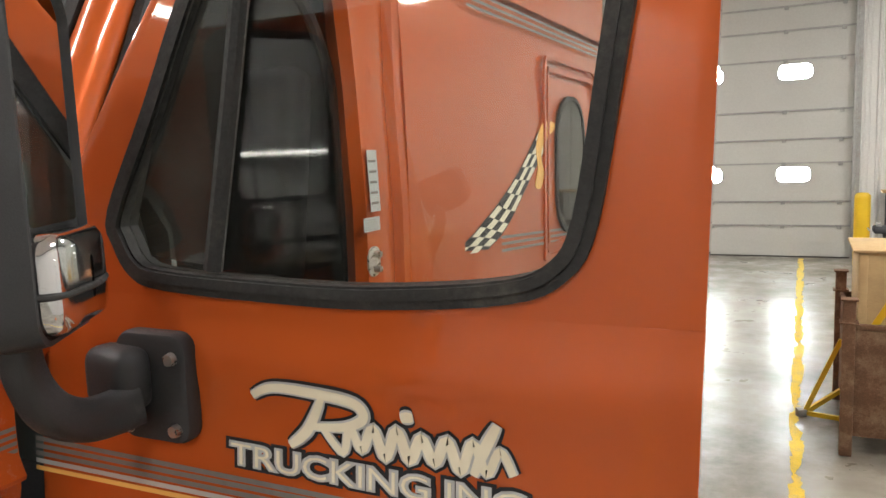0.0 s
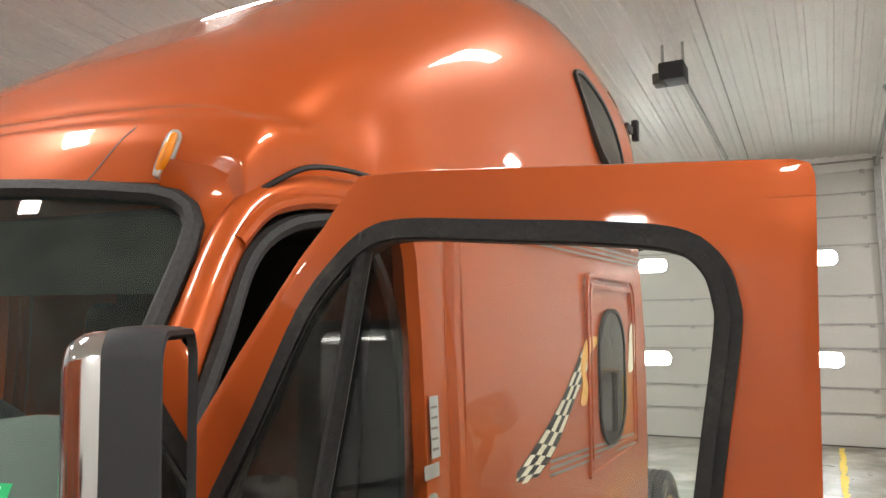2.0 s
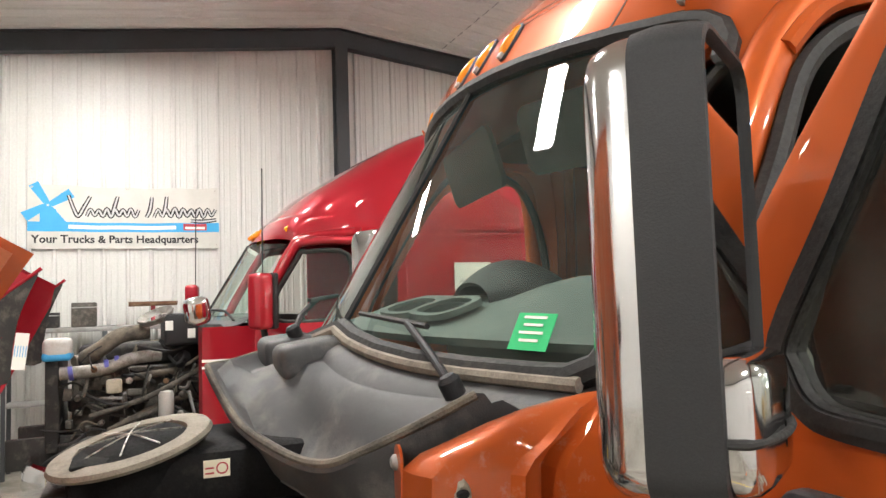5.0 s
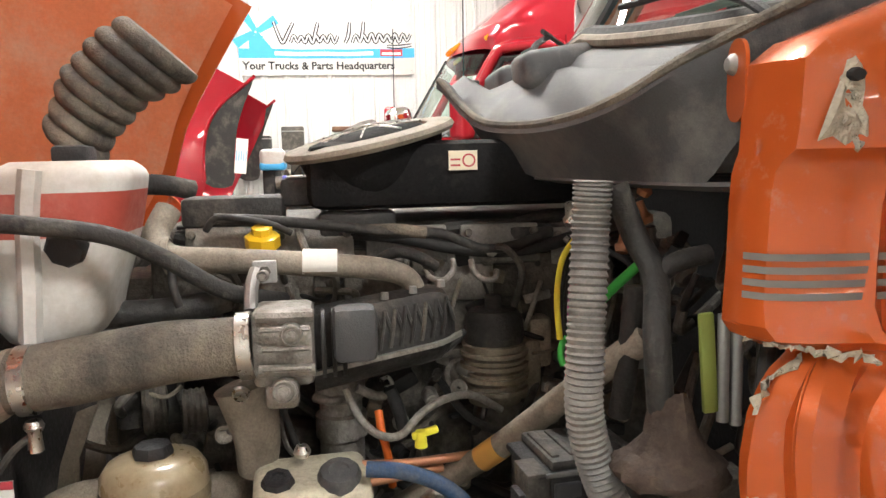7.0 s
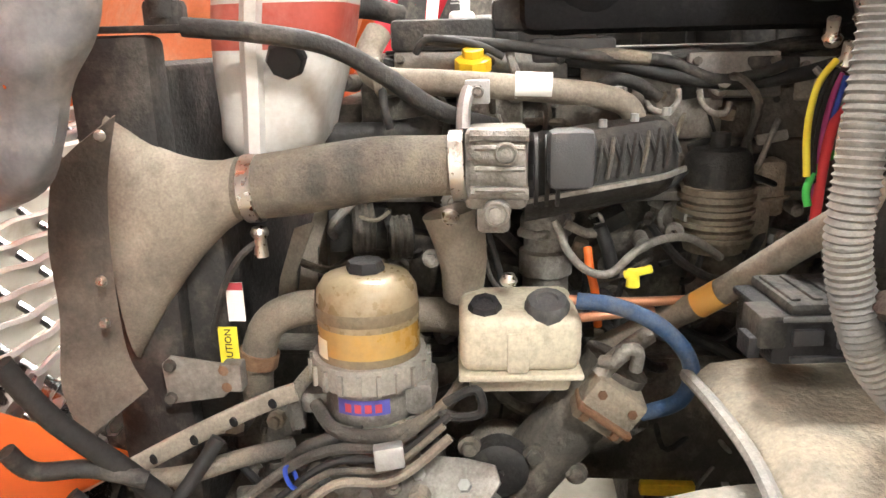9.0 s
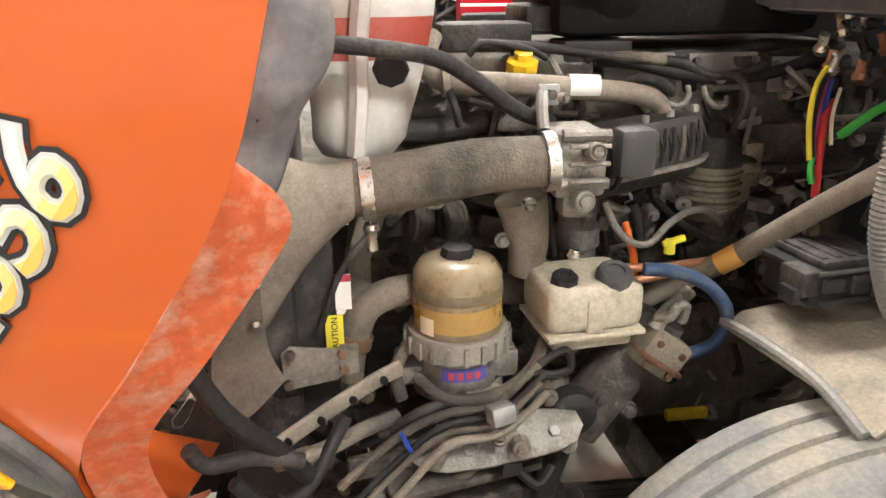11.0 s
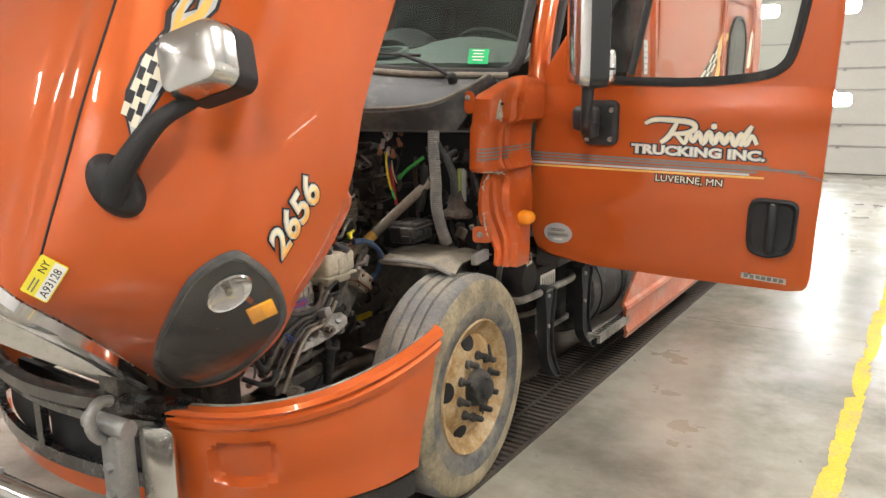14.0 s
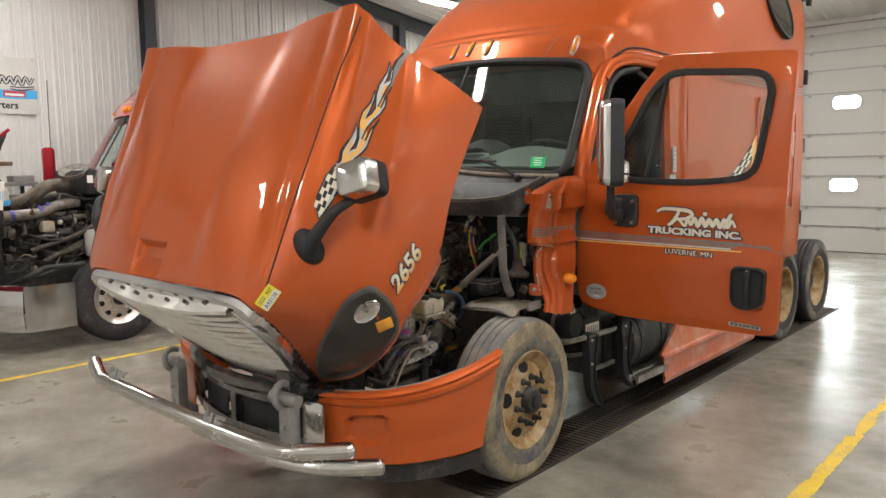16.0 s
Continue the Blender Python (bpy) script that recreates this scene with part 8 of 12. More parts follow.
for q in TRAY_LIP:
    x, lip, zl = q
    sink = 0.07 * (1 - (1 - min(1.0, abs(x) / 0.74)) ** 2)
    back = 0.387 + 0.235 * x * x - 0.55 * sink
    span = max(0.04, back - lip)
    deep = max(0.0, min(1.0, (x + 0.02) / 0.42)) * max(0.0, min(1.0, (1.06 - x) / 0.1))
    low = zl - 0.012 - (zl - 0.012 - 1.64) * deep
    pts = [(back - 0.005, 1.955 - sink), (back - min(0.05, span * 0.3), 1.93 - sink), (back - span * 0.4, 1.915 - sink - 0.012 * deep), (back - span * 0.52, 1.89 - sink * 0.8 - 0.09 * deep), (back - span * 0.7, 1.85 - (1.85 - low - 0.02) * max(deep, 0.2)), (lip + span * 0.14, low + 0.02 + 0.01 * (1 - deep)),
           (lip + 0.016, zl - 0.01), (lip + 0.004, zl + 0.006), (lip - 0.014, zl + 0.008), (lip - 0.02, zl - 0.012), (lip + 0.006, zl - 0.03 - 0.01 * deep), (lip + 0.012 + 0.03 * deep, min(zl - 0.034, low))]
    for r, (y, z) in zip(rows, pts):
        r.append(Vector((x, y, z)))
sheet(bm, rows)
thicken(bm, 0.006)
tray = part("cowl_tray", bm, GREY_PLASTIC, truck, "dusty grey plastic cowl tray below the windshield", sharp=50)
bm = bmesh.new()
sheet(bm, [[Vector((q.x, q.y + 0.042, 1.642)), Vector((q.x, q.y + 0.1, 1.632)), Vector((q.x, q.y + 0.3, 1.64))] for q in TRAY_LIP if 0.38 < q.x < 1.0])
thicken(bm, 0.006)
part("tray_sump", bm, GREY_PLASTIC, tray)
bm = bmesh.new()
tube(bm, [q + Vector((0, -0.012, 0.004)) for q in TRAY_LIP], 0.009, 8, 1)
part("tray_lip_seal", bm, HOSE, tray, "dusty rubber lip round the tray")
for c, d, r in (((0.02, 0.27, 1.885), (0.16, 0.2, 0.1), (8, 0, 0)), ((-0.36, 0.28, 1.88), (0.3, 0.18, 0.1), (6, 0, -4))):
    part("tray_step", box(bmesh.new(), c, d, r, bevel=0.03, seg=3), GREY_PLASTIC, tray, m=LEAN)
bm = bmesh.new()
tube(bm, [screen_pt(-0.97 + 1.94 * i / 24, -0.016, -0.02) for i in range(25)], 0.016, 8, 1)
part("screen_sill", bm, TAN_METAL, tray, "dusty tan windshield sill", m=LEAN)
bm = bmesh.new()
sheet(bm, [[screen_pt(-0.96 + 1.92 * i / 24, 0.0) + Vector((0, dy, dz)) for i in range(25)] for dy, dz in ((-0.012, -0.012), (-0.07, -0.04), (-0.1, -0.08))])
thicken(bm, 0.006)
part("wiper_shelf", bm, GREY_PLASTIC, tray, m=LEAN)
# wipers
for piv, knee, tip, blade in (((0.79, 0.385, 1.872), (0.69, 0.385, 1.925), (0.47, 0.41, 1.992), (0.16, 0.385, 2.01)), ((-0.25, 0.28, 1.945), (-0.4, 0.34, 2.0), (-0.55, 0.43, 2.05), (-0.9, 0.6, 2.06))):
    bm = bmesh.new()
    lathe(bm, [(0.024, -0.02), (0.024, 0.015), (0.015, 0.025), (0, 0.026)], turn_to(piv, (0, -0.5, 1)), 14)
    w = part("wiper", bm, PLASTIC, truck, "black windshield wiper", m=LEAN)
    bm = bmesh.new()
    tube(bm, [piv, knee, tip], 0.01, 8, 5)
    part("wiper_arm", bm, PLASTIC, w, m=LEAN)
    bm = bmesh.new()
    tube(bm, [Vector(tip) + (Vector(tip) - Vector(blade)) * 0.35, tip, blade], 0.008, 6, 4)
    part("wiper_blade", bm, RUBBER, w, m=LEAN)

# dash, wheel and seats behind the glass
bm = bmesh.new()
rows = []
for y, z in ((0.47, 1.95), (0.55, 1.97), (0.7, 2.02), (0.85, 2.05), (1.0, 2.02), (1.08, 1.9), (1.1, 1.6), (1.05, 1.2)):
    rows.append([Vector((x, y + 0.2 * x * x * (1 if y < 0.9 else 0.4), z + (0.05 * math.exp(-((x - 0.55) / 0.25) ** 2) if 0.7 < y < 1.06 and z > 1.95 else 0))) for x in [-1.0 + 2.0 * i / 20 for i in range(21)]])
sheet(bm, rows)
thicken(bm, 0.02)
part("dashboard", bm, DASH, truck, "grey-green moulded dashboard", m=LEAN)
for k, x in enumerate((0.2, -0.05)):
    m = LEAN @ basis((x, 0.62 + 0.2 * x * x, 2.008), (1, 0.12, 0), (0.1, 0.95, 0.3))
    bm = bmesh.new()
    ring_strip(bm, smooth_outline([(-0.115, -0.06), (0.06, -0.08), (0.12, -0.03), (0.1, 0.07), (-0.06, 0.085), (-0.125, 0.02)]), smooth_outline([(-0.09, -0.045), (0.045, -0.06), (0.095, -0.02), (0.08, 0.05), (-0.05, 0.065), (-0.1, 0.015)]), 0.0, 0.018, m)
    v = part("dash_vent", bm, DASH, truck, "oval dash vent with dark slats")
    part("vent_floor", slab(bmesh.new(), smooth_outline([(-0.09, -0.045), (0.045, -0.06), (0.095, -0.02), (0.08, 0.05), (-0.05, 0.065), (-0.1, 0.015)]), 0.004, m), PLASTIC, v)
    for j in range(7):
        bm = bmesh.new()
        box(bm, (-0.075 + 0.025 * j, 0.002, 0.008), (0.005, 0.1 - 0.012 * abs(j - 3), 0.008))
        part("vent_slat", bm, INTERIOR, v, m=m)
# dark hood over the instruments
bm = bmesh.new()
rows = []
for k in range(9):
    a = k / 8
    w, h = 0.13 + 0.1 * math.sin(math.pi * min(1, a * 0.75)), 0.03 + 0.1 * math.sin(math.pi * (0.1 + 0.75 * a))
    rows.append([Vector((0.13 + w * math.cos(math.pi * j / 14), 0.74 + 0.26 * a, 2.03 + h * math.sin(math.pi * j / 14))) for j in range(15)])
sheet(bm, rows)
thicken(bm, 0.012)
part("instrument_hood", bm, PLASTIC, truck, "dark hood over the instruments", m=LEAN)
bm = bmesh.new()
ring_pts = [Vector((0.23 * math.cos(2 * math.pi * k / 28), 0.23 * math.sin(2 * math.pi * k / 28), 0)) for k in range(28)]
mw = LEAN @ turn_to((0.52, 1.28, 2.02), (0, 0.55, 0.85))
tube(bm, ring_pts, 0.016, 8, 1, closed=True)
sw = part("steering_wheel", bm, PLASTIC, truck, "black steering wheel", m=mw)
bm = bmesh.new()
for a in (90, 210, 330):
    tube(bm, [(0, 0, -0.03), (0.22 * math.cos(radians(a)), 0.22 * math.sin(radians(a)), 0)], 0.013, 8, 1)
lathe(bm, [(0, 0.0), (0.05, -0.005), (0.06, -0.03), (0.04, -0.3)], Matrix(), 16)
part("wheel_spokes", bm, PLASTIC, sw, m=mw)
for x in (0.55, -0.55):
    bm = bmesh.new()
    box(bm, (x, 1.75, 1.55), (0.5, 0.5, 0.18), bevel=0.06, seg=3)
    s_ = part("seat", bm, CLOTH_BLACK, truck, "dark cloth seat", m=LEAN)
    bm = bmesh.new()
    box(bm, (x, 2.02, 2.0), (0.5, 0.16, 0.85), (-8, 0, 0), bevel=0.06, seg=3)
    part("seat_back", bm, CLOTH_BLACK, s_, m=LEAN)
    bm = bmesh.new()
    box(bm, (x, 1.75, 1.2), (0.36, 0.36, 0.5), bevel=0.03)
    part("seat_base", bm, CLOTH_BLACK, s_, m=LEAN)
bm = bmesh.new()
slab(bm, rounded(0.74, 0.23, 0.05), 0.02, LEAN @ basis((0.46, 1.05, 2.545), (1, 0.2, 0), (0, -0.3, 1)))
part("sun_visor", bm, INTERIOR, truck, "dark grey folded sun visor")
bm = bmesh.new()
slab(bm, rounded(0.74, 0.23, 0.05), 0.02, LEAN @ basis((-0.46, 1.05, 2.545), (1, -0.2, 0), (0, -0.3, 1)))
part("sun_visor", bm, INTERIOR, truck, "dark grey folded sun visor")

# ---- engine bay ----
bm = bmesh.new()
box(bm, (0, 0.62, 1.35), (1.9, 0.04, 0.85))
part("firewall", bm, CLOTH_BLACK, truck, "dark firewall behind the engine", m=LEAN)
bm = bmesh.new()
box(bm, (0.0, -0.15, 1.0), (0.62, 1.25, 0.62), bevel=0.04)
engine = part("engine_block", bm, DARK_METAL, truck, "grimy dark diesel engine block")
part("deck", box(bmesh.new(), (0.0, -0.15, 1.38), (0.66, 1.2, 0.16), bevel=0.02), DARK_METAL, engine)
part("oil_pan", box(bmesh.new(), (0.0, -0.15, 0.66), (0.4, 1.1, 0.16), bevel=0.03), DARK_METAL, engine)
rng = random.Random(21)
bm = bmesh.new()
box(bm, (0.02, -0.1, 1.5), (0.56, 1.15, 0.1), bevel=0.025, seg=3)
part("valve_cover", bm, DARK_METAL, engine)
for k in range(6):
    bm = bmesh.new()
    y = -0.6 + 0.19 * k
    box(bm, (0.33, y, 1.44), (0.06, 0.13, 0.12), bevel=0.012)
    part("head_port", bm, CAST if k % 2 else DARK_METAL, engine)
    bm = bmesh.new()
    lathe(bm, [(0.02, 0), (0.02, 0.03), (0.013, 0.035), (0.013, 0.06), (0, 0.062)], turn_to((0.35, y + 0.05, 1.47), (1, 0, 0.4)), 10)
    part("injector_nut", bm, CAST, engine)
    bm = bmesh.new()
    tube(bm, [(0.36, y + 0.05, 1.48), (0.42, y + 0.07, 1.5), (0.42, y + 0.11, 1.45), (0.38, y + 0.1, 1.36)], 0.008, 6, 5)
    part("fuel_line", bm, DARK_METAL, engine)
# side castings, ribs, bolts and brackets all over the block
for k in range(70):
    y, z = rng.uniform(-0.72, 0.42), rng.uniform(0.68, 1.36)
    s = rng.uniform(0.025, 0.085)
    bm = bmesh.new()
    kind = rng.random()
    if kind < 0.45:
        box(bm, (0.33 + s * 0.3, y, z), (s * 1.1, s * rng.uniform(0.7, 1.8), s * rng.uniform(0.7, 1.8)), (rng.uniform(-15, 15), 0, rng.uniform(-15, 15)), bevel=s * 0.15)
        part("engine_casting", bm, rng.choice([DARK_METAL, DARK_METAL, CAST, DUSTY_BLACK]), engine)
    elif kind < 0.75:
        lathe(bm, [(s * 0.55, 0), (s * 0.55, s * 0.5), (s * 0.4, s * 0.55), (s * 0.3, s * 0.9), (0, s * 0.92)], turn_to((0.32, y, z), (1, rng.uniform(-0.3, 0.3), rng.uniform(-0.3, 0.3))), 14)
        part("engine_boss", bm, rng.choice([DARK_METAL, CAST, DUSTY_BLACK]), engine)
    else:
        tube(bm, [(0.34, y, z), (0.4 + s, y + rng.uniform(0.02, 0.1), z + rng.uniform(-0.06, 0.06)), (0.4 + s, y + rng.uniform(0.1, 0.2), z + rng.uniform(-0.1, 0.1)), (0.34, y + rng.uniform(0.2, 0.3), z + rng.uniform(-0.12, 0.12))], rng.uniform(0.006, 0.014), 8, 6)
        part("harness_loop", bm, rng.choice([DUSTY_BLACK, RUBBER, DARK_METAL]), engine)
# pale dusty cover plates behind the pipes
for k, (y, z, w, h) in enumerate(((-0.52, 1.515, 0.15, 0.085), (-0.34, 1.51, 0.16, 0.08), (-0.15, 1.505, 0.17, 0.08), (0.05, 1.5, 0.17, 0.085), (0.21, 1.49, 0.1, 0.08))):
    plate = part("cover_plate", box(bmesh.new(), (0.352, y, z), (0.02, w, h), (0, -14, 0), bevel=0.006), ROCKER, engine)
    for sy in (-1, 1):
        part("plate_bolt", lathe(bmesh.new(), [(0, 0.012), (0.008, 0.011), (0.009, 0.0)], turn_to((0.362, y + sy * (w / 2 - 0.014), z + h * 0.3), (1, 0, 0.25)), 8), DARK_METAL, engine)
part("fuel_rail", tube(bmesh.new(), [(0.375, -0.26, 1.535), (0.39, -0.17, 1.525), (0.395, -0.06, 1.5), (0.39, 0.05, 1.488), (0.385, 0.16, 1.5), (0.38, 0.26, 1.53)], 0.014, 10, 6), RUBBER, engine)
# loose harness runs across the head
for k in range(9):
    z = 1.5 + 0.012 * k
    pts = [(0.3 + 0.03 * math.sin(k), -0.62 + 0.2 * j, 1.53 + 0.03 * math.sin(j * 1.7 + k * 2.2) - 0.02 * (k % 3)) for j in range(6)]
    bm = bmesh.new()
    tube(bm, pts, 0.009 + 0.003 * (k % 3), 8, 6)
    part("wiring_loom", bm, DUSTY_BLACK, engine)
for k, (y, z, w, h) in enumerate(((-0.5, 1.585, 0.2, 0.06), (-0.25, 1.55, 0.16, 0.05), (0.12, 1.5, 0.1, 0.07), (0.3, 1.45, 0.12, 0.09))):
    bm = bmesh.new()
    box(bm, (0.3, y, z), (0.12, w, h), bevel=0.01)
    part("control_box", bm, DUSTY_BLACK, engine)

# coolant tank, pink above and cloudy below
TX = 0.5
tl, tr, br, bl = Vector((0.600, -0.873, 1.677)), Vector((0.600, -0.627, 1.683)), Vector((0.600, -0.700, 1.384)), Vector((0.600, -0.882, 1.393))
def tank_slice(f0, f1, name, mat, parent, lab=""):
    bm = bmesh.new()
    rows = []
    for k in range(7):
        f = f0 + (f1 - f0) * k / 6
        a, b = tl.lerp(bl, f), tr.lerp(br, f)
        grow = 0.012 * math.sin(min(1, f * 1.3) * math.pi) - 0.05 * max(0.0, 1 - f / 0.1) ** 2 - 0.03 * max(0.0, (f - 0.92) / 0.08) ** 2
        cx, cy, w = 0.49, (a.y + b.y) / 2, (b.y - a.y) * 0.95 + grow
        rows.append([Vector((cx + px, cy + py, a.z + (b.z - a.z) * 0.5 + 0.012 * (1 - f))) for px, py in rounded(0.24 + grow, w, 0.07, 6)])
    sheet(bm, rows, closed=True)
    bm.faces.new([bm.verts.new(p) for p in rows[0]])
    bm.faces.new([bm.verts.new(p) for p in rows[-1]])
    return part(name, bm, mat, parent, lab)


res = tank_slice(0.0, 0.17, "coolant_tank", TANK, truck, "cloudy white coolant tank with pink coolant stain")
tank_slice(0.17, 0.41, "pink_band", TANK_PINK, res)
tank_slice(0.41, 1.0, "tank_body", TANK, res)
bm = bmesh.new()
box(bm, (0.53, -0.735, 1.703), (0.06, 0.06, 0.03), bevel=0.008)
box(bm, (0.53, -0.735, 1.69), (0.05, 0.05, 0.02), bevel=0.004)
part("tank_cap", bm, PLASTIC, res)
bm = bmesh.new()
lathe(bm, [(0.033, 0), (0.033, 0.018), (0.028, 0.026), (0.014, 0.027), (0, 0.027)], turn_to((0.610, -0.730, 1.556), (1, 0, -0.3)), 8)
part("filler_cap", bm, PLASTIC, res)
bm = bmesh.new()
tube(bm, [(0.620, -0.775, 1.679), (0.622, -0.785, 1.600), (0.624, -0.788, 1.509), (0.615, -0.798, 1.399)], 0.018, 6, 3)
part("tank_strap", bm, TANK, res)
# air hose over the tank
bm = bmesh.new()
tube(bm, [(0.680, -0.870, 1.605), (0.680, -0.761, 1.594), (0.660, -0.654, 1.573), (0.630, -0.574, 1.527), (0.600, -0.488, 1.466), (0.500, -0.398, 1.427)], 0.0155, 10, 6)
part("black_hose", bm, DUSTY_BLACK, truck, "dusty black rubber hose")
bm = bmesh.new()
box(bm, (0.660, -0.905, 1.622), (0.05, 0.06, 0.05), (0, 0, 8), bevel=0.01)
box(bm, (0.660, -0.938, 1.604), (0.06, 0.2, 0.01), bevel=0.003)
lathe(bm, [(0, 0.03), (0.014, 0.03), (0.016, 0.0), (0.024, -0.004), (0.024, -0.03), (0, -0.03)], Matrix.Translation((0.67, -0.905, 1.65)), 12)
part("latch_bracket", bm, DUSTY_BLACK, truck, "dusty latch bracket on the radiator support")

# charge air hose with bright clamps, duct and throttle body
bm = bmesh.new()
tube(bm, [(0.670, -0.814, 1.351), (0.670, -0.751, 1.356), (0.670, -0.668, 1.368), (0.670, -0.575, 1.382), (0.670, -0.502, 1.385), (0.670, -0.447, 1.386)], lambda k: 0.0505 + 0.003 * math.sin(k * 5), 28, 8)
hose = part("charge_air_hose", bm, HOSE, truck, "fat dusty grey charge air hose")
bm = bmesh.new()
lathe(bm, [(0.0515, -0.012), (0.056, -0.011), (0.056, 0.011), (0.0515, 0.012)], turn_to((0.670, -0.786, 1.351), (0, 1, 0.06)), 28)
part("hose_clamp", bm, BRIGHT, hose, "bright steel band clamp")
bm = bmesh.new()
lathe(bm, [(0.0515, -0.012), (0.056, -0.011), (0.056, 0.011), (0.0515, 0.012)], turn_to((0.670, -0.451, 1.386), (0, 1, 0.06)), 28)
part("hose_clamp", bm, BRIGHT, hose, "bright steel band clamp")
bm = bmesh.new()
rows = []
end_c = Vector((0.670, -0.809, 1.351))
a_top, a_bot = Vector((0.700, -0.986, 1.475)), Vector((0.700, -1.022, 1.061))
for k in range(9):
    t = k / 8
    e = t ** 1.6
    c = end_c.lerp((a_top + a_bot) / 2, t)
    hy = 0.052 + (abs(a_top.z - a_bot.z) / 2 - 0.052) * e
    hx = 0.052 - 0.005 * t
    rows.append([Vector((c.x + hx * math.cos(2 * math.pi * j / 24), c.y - 0.0, c.z + hy * math.sin(2 * math.pi * j / 24))) for j in range(24)])
sheet(bm, rows, closed=True)
part("cooler_end_tank", bm, TAN_METAL, truck, "dusty flared intercooler end tank", sharp=60)
bm = bmesh.new()
box(bm, (0.0, -0.99, 1.12), (1.36, 0.1, 0.86), bevel=0.015)
box(bm, (0.66, -0.995, 1.12), (0.07, 0.14, 0.95), bevel=0.015)
rad = part("radiator", bm, DUSTY_BLACK, truck, "black radiator and intercooler pack")
bm = bmesh.new()
box(bm, (0.620, -0.916, 1.095), (0.08, 0.13, 0.42), bevel=0.01)
part("radiator_side", bm, DUSTY_BLACK, rad)
m = basis((0.670, -0.857, 1.068), (0, 1, 0), (0, 0, 1))
bm = bmesh.new()
slab(bm, [(-0.017, -0.045), (0.017, -0.045), (0.017, 0.04), (-0.017, 0.04)], 0.002, m)
part("caution_label", bm, TAG_YELLOW, rad, "yellow warning label")
lettering("CAUTION", 0.017, m @ Matrix.Translation((0.006, -0.04, 0.003)) @ Matrix.Rotation(radians(90), 4, "Z"), PRINT, rad, "caution_print", 0.0004)
m = basis((0.670, -0.838, 1.154), (0, 1, 0), (0, 0, 1))
bm = bmesh.new()
slab(bm, [(-0.014, -0.035), (0.016, -0.035), (0.016, 0.035), (-0.014, 0.035)], 0.002, m)
part("white_label", bm, WHITE, rad)
bm = bmesh.new()
slab(bm, [(-0.014, 0.022), (0.016, 0.022), (0.016, 0.035), (-0.014, 0.035)], 0.002, m @ Matrix.Translation((0, 0, 0.002)))
part("label_head", bm, LABEL_RED, rad)
bm = bmesh.new()
tube(bm, [(0.680, -0.784, 1.264), (0.690, -0.815, 1.239), (0.690, -0.849, 1.182), (0.680, -0.882, 1.089)], 0.006, 6, 5)
part("sensor_wire", bm, DUSTY_BLACK, rad)
bm = bmesh.new()
lathe(bm, [(0.012, 0), (0.016, 0.01), (0.01, 0.02), (0.012, 0.05), (0, 0.052)], turn_to((0.680, -0.780, 1.288), (0, 0, -1)), 10)
part("sensor", bm, BRIGHT, rad)
bm = bmesh.new()
slab(bm, [(-0.068, -0.045), (0.03, -0.03), (0.05, -0.012), (0.052, 0.03), (-0.055, 0.045), (-0.072, 0.03)], 0.008, basis((0.716, -0.885, 1.03), (0, 1, 0), (0, 0, 1)), bevel=0.003)
box(bm, (0.720, -0.833, 1.041), (0.03, 0.035, 0.05), bevel=0.004)
hb_ = part("hose_bracket", bm, DIRTY_STEEL, rad, "dusty steel hose bracket")
for y, z in ((-0.94, 1.06), (-0.945, 1.0), (-0.845, 1.055), (-0.842, 1.025)):
    part("bracket_bolt", lathe(bmesh.new(), [(0, 0.01), (0.009, 0.009), (0.011, 0.0)], turn_to((0.726, y, z), (1, 0, 0)), 10), RUST if y > -0.9 else DARK_METAL, hb_)
bm = bmesh.new()
tube(bm, [(0.600, -0.695, 1.121), (0.620, -0.750, 1.122), (0.630, -0.798, 1.096), (0.630, -0.825, 1.022), (0.620, -0.835, 0.952)], 0.031, 16, 6)
part("elbow_hose", bm, HOSE, truck, "dusty grey coolant elbow hose")

bm = bmesh.new()
box(bm, (0.630, -0.392, 1.379), (0.12, 0.1, 0.125), bevel=0.012)
for dz in (-0.045, 0.045):
    tube(bm, [Vector((0.690, -0.431, 1.391)) + Vector((0.0, 0, dz)), Vector((0.690, -0.341, 1.389)) + Vector((0.0, 0, dz))], 0.011, 8, 1)
throttle = part("throttle_body", bm, CAST, truck, "dusty cast throttle body")
bm = bmesh.new()
lathe(bm, [(0.018, 0), (0.018, 0.02), (0.012, 0.022), (0.012, 0.03), (0, 0.031)], turn_to((0.690, -0.377, 1.408), (1, 0, 0)), 16)
part("throttle_plug", bm, CAST, throttle)
bm = bmesh.new()
box(bm, (0.660, -0.397, 1.302), (0.05, 0.055, 0.05), bevel=0.01)
lathe(bm, [(0.022, 0), (0.02, 0.03), (0, 0.035)], turn_to((0.680, -0.389, 1.316), (1, 0, 0)), 14)
part("throttle_foot", bm, CAST, throttle)
bm = bmesh.new()
tube(bm, [(0.620, -0.446, 1.434), (0.600, -0.445, 1.470), (0.580, -0.438, 1.497)], 0.012, 8, 3)
box(bm, (0.570, -0.424, 1.492), (0.012, 0.042, 0.04), bevel=0.004)
part("pipe_bracket", bm, STEEL, throttle)
bm = bmesh.new()
lathe(bm, [(0.011, 0), (0.011, 0.012), (0, 0.013)], turn_to((0.580, -0.423, 1.494), (1, 0, 0)), 6)
part("bolt", bm, DARK_METAL, throttle)
bm = bmesh.new()
box(bm, (0.640, -0.273, 1.390), (0.06, 0.075, 0.095), bevel=0.014)
part("actuator_cover", bm, GREY_PLASTIC, throttle, "blue-grey actuator cover")
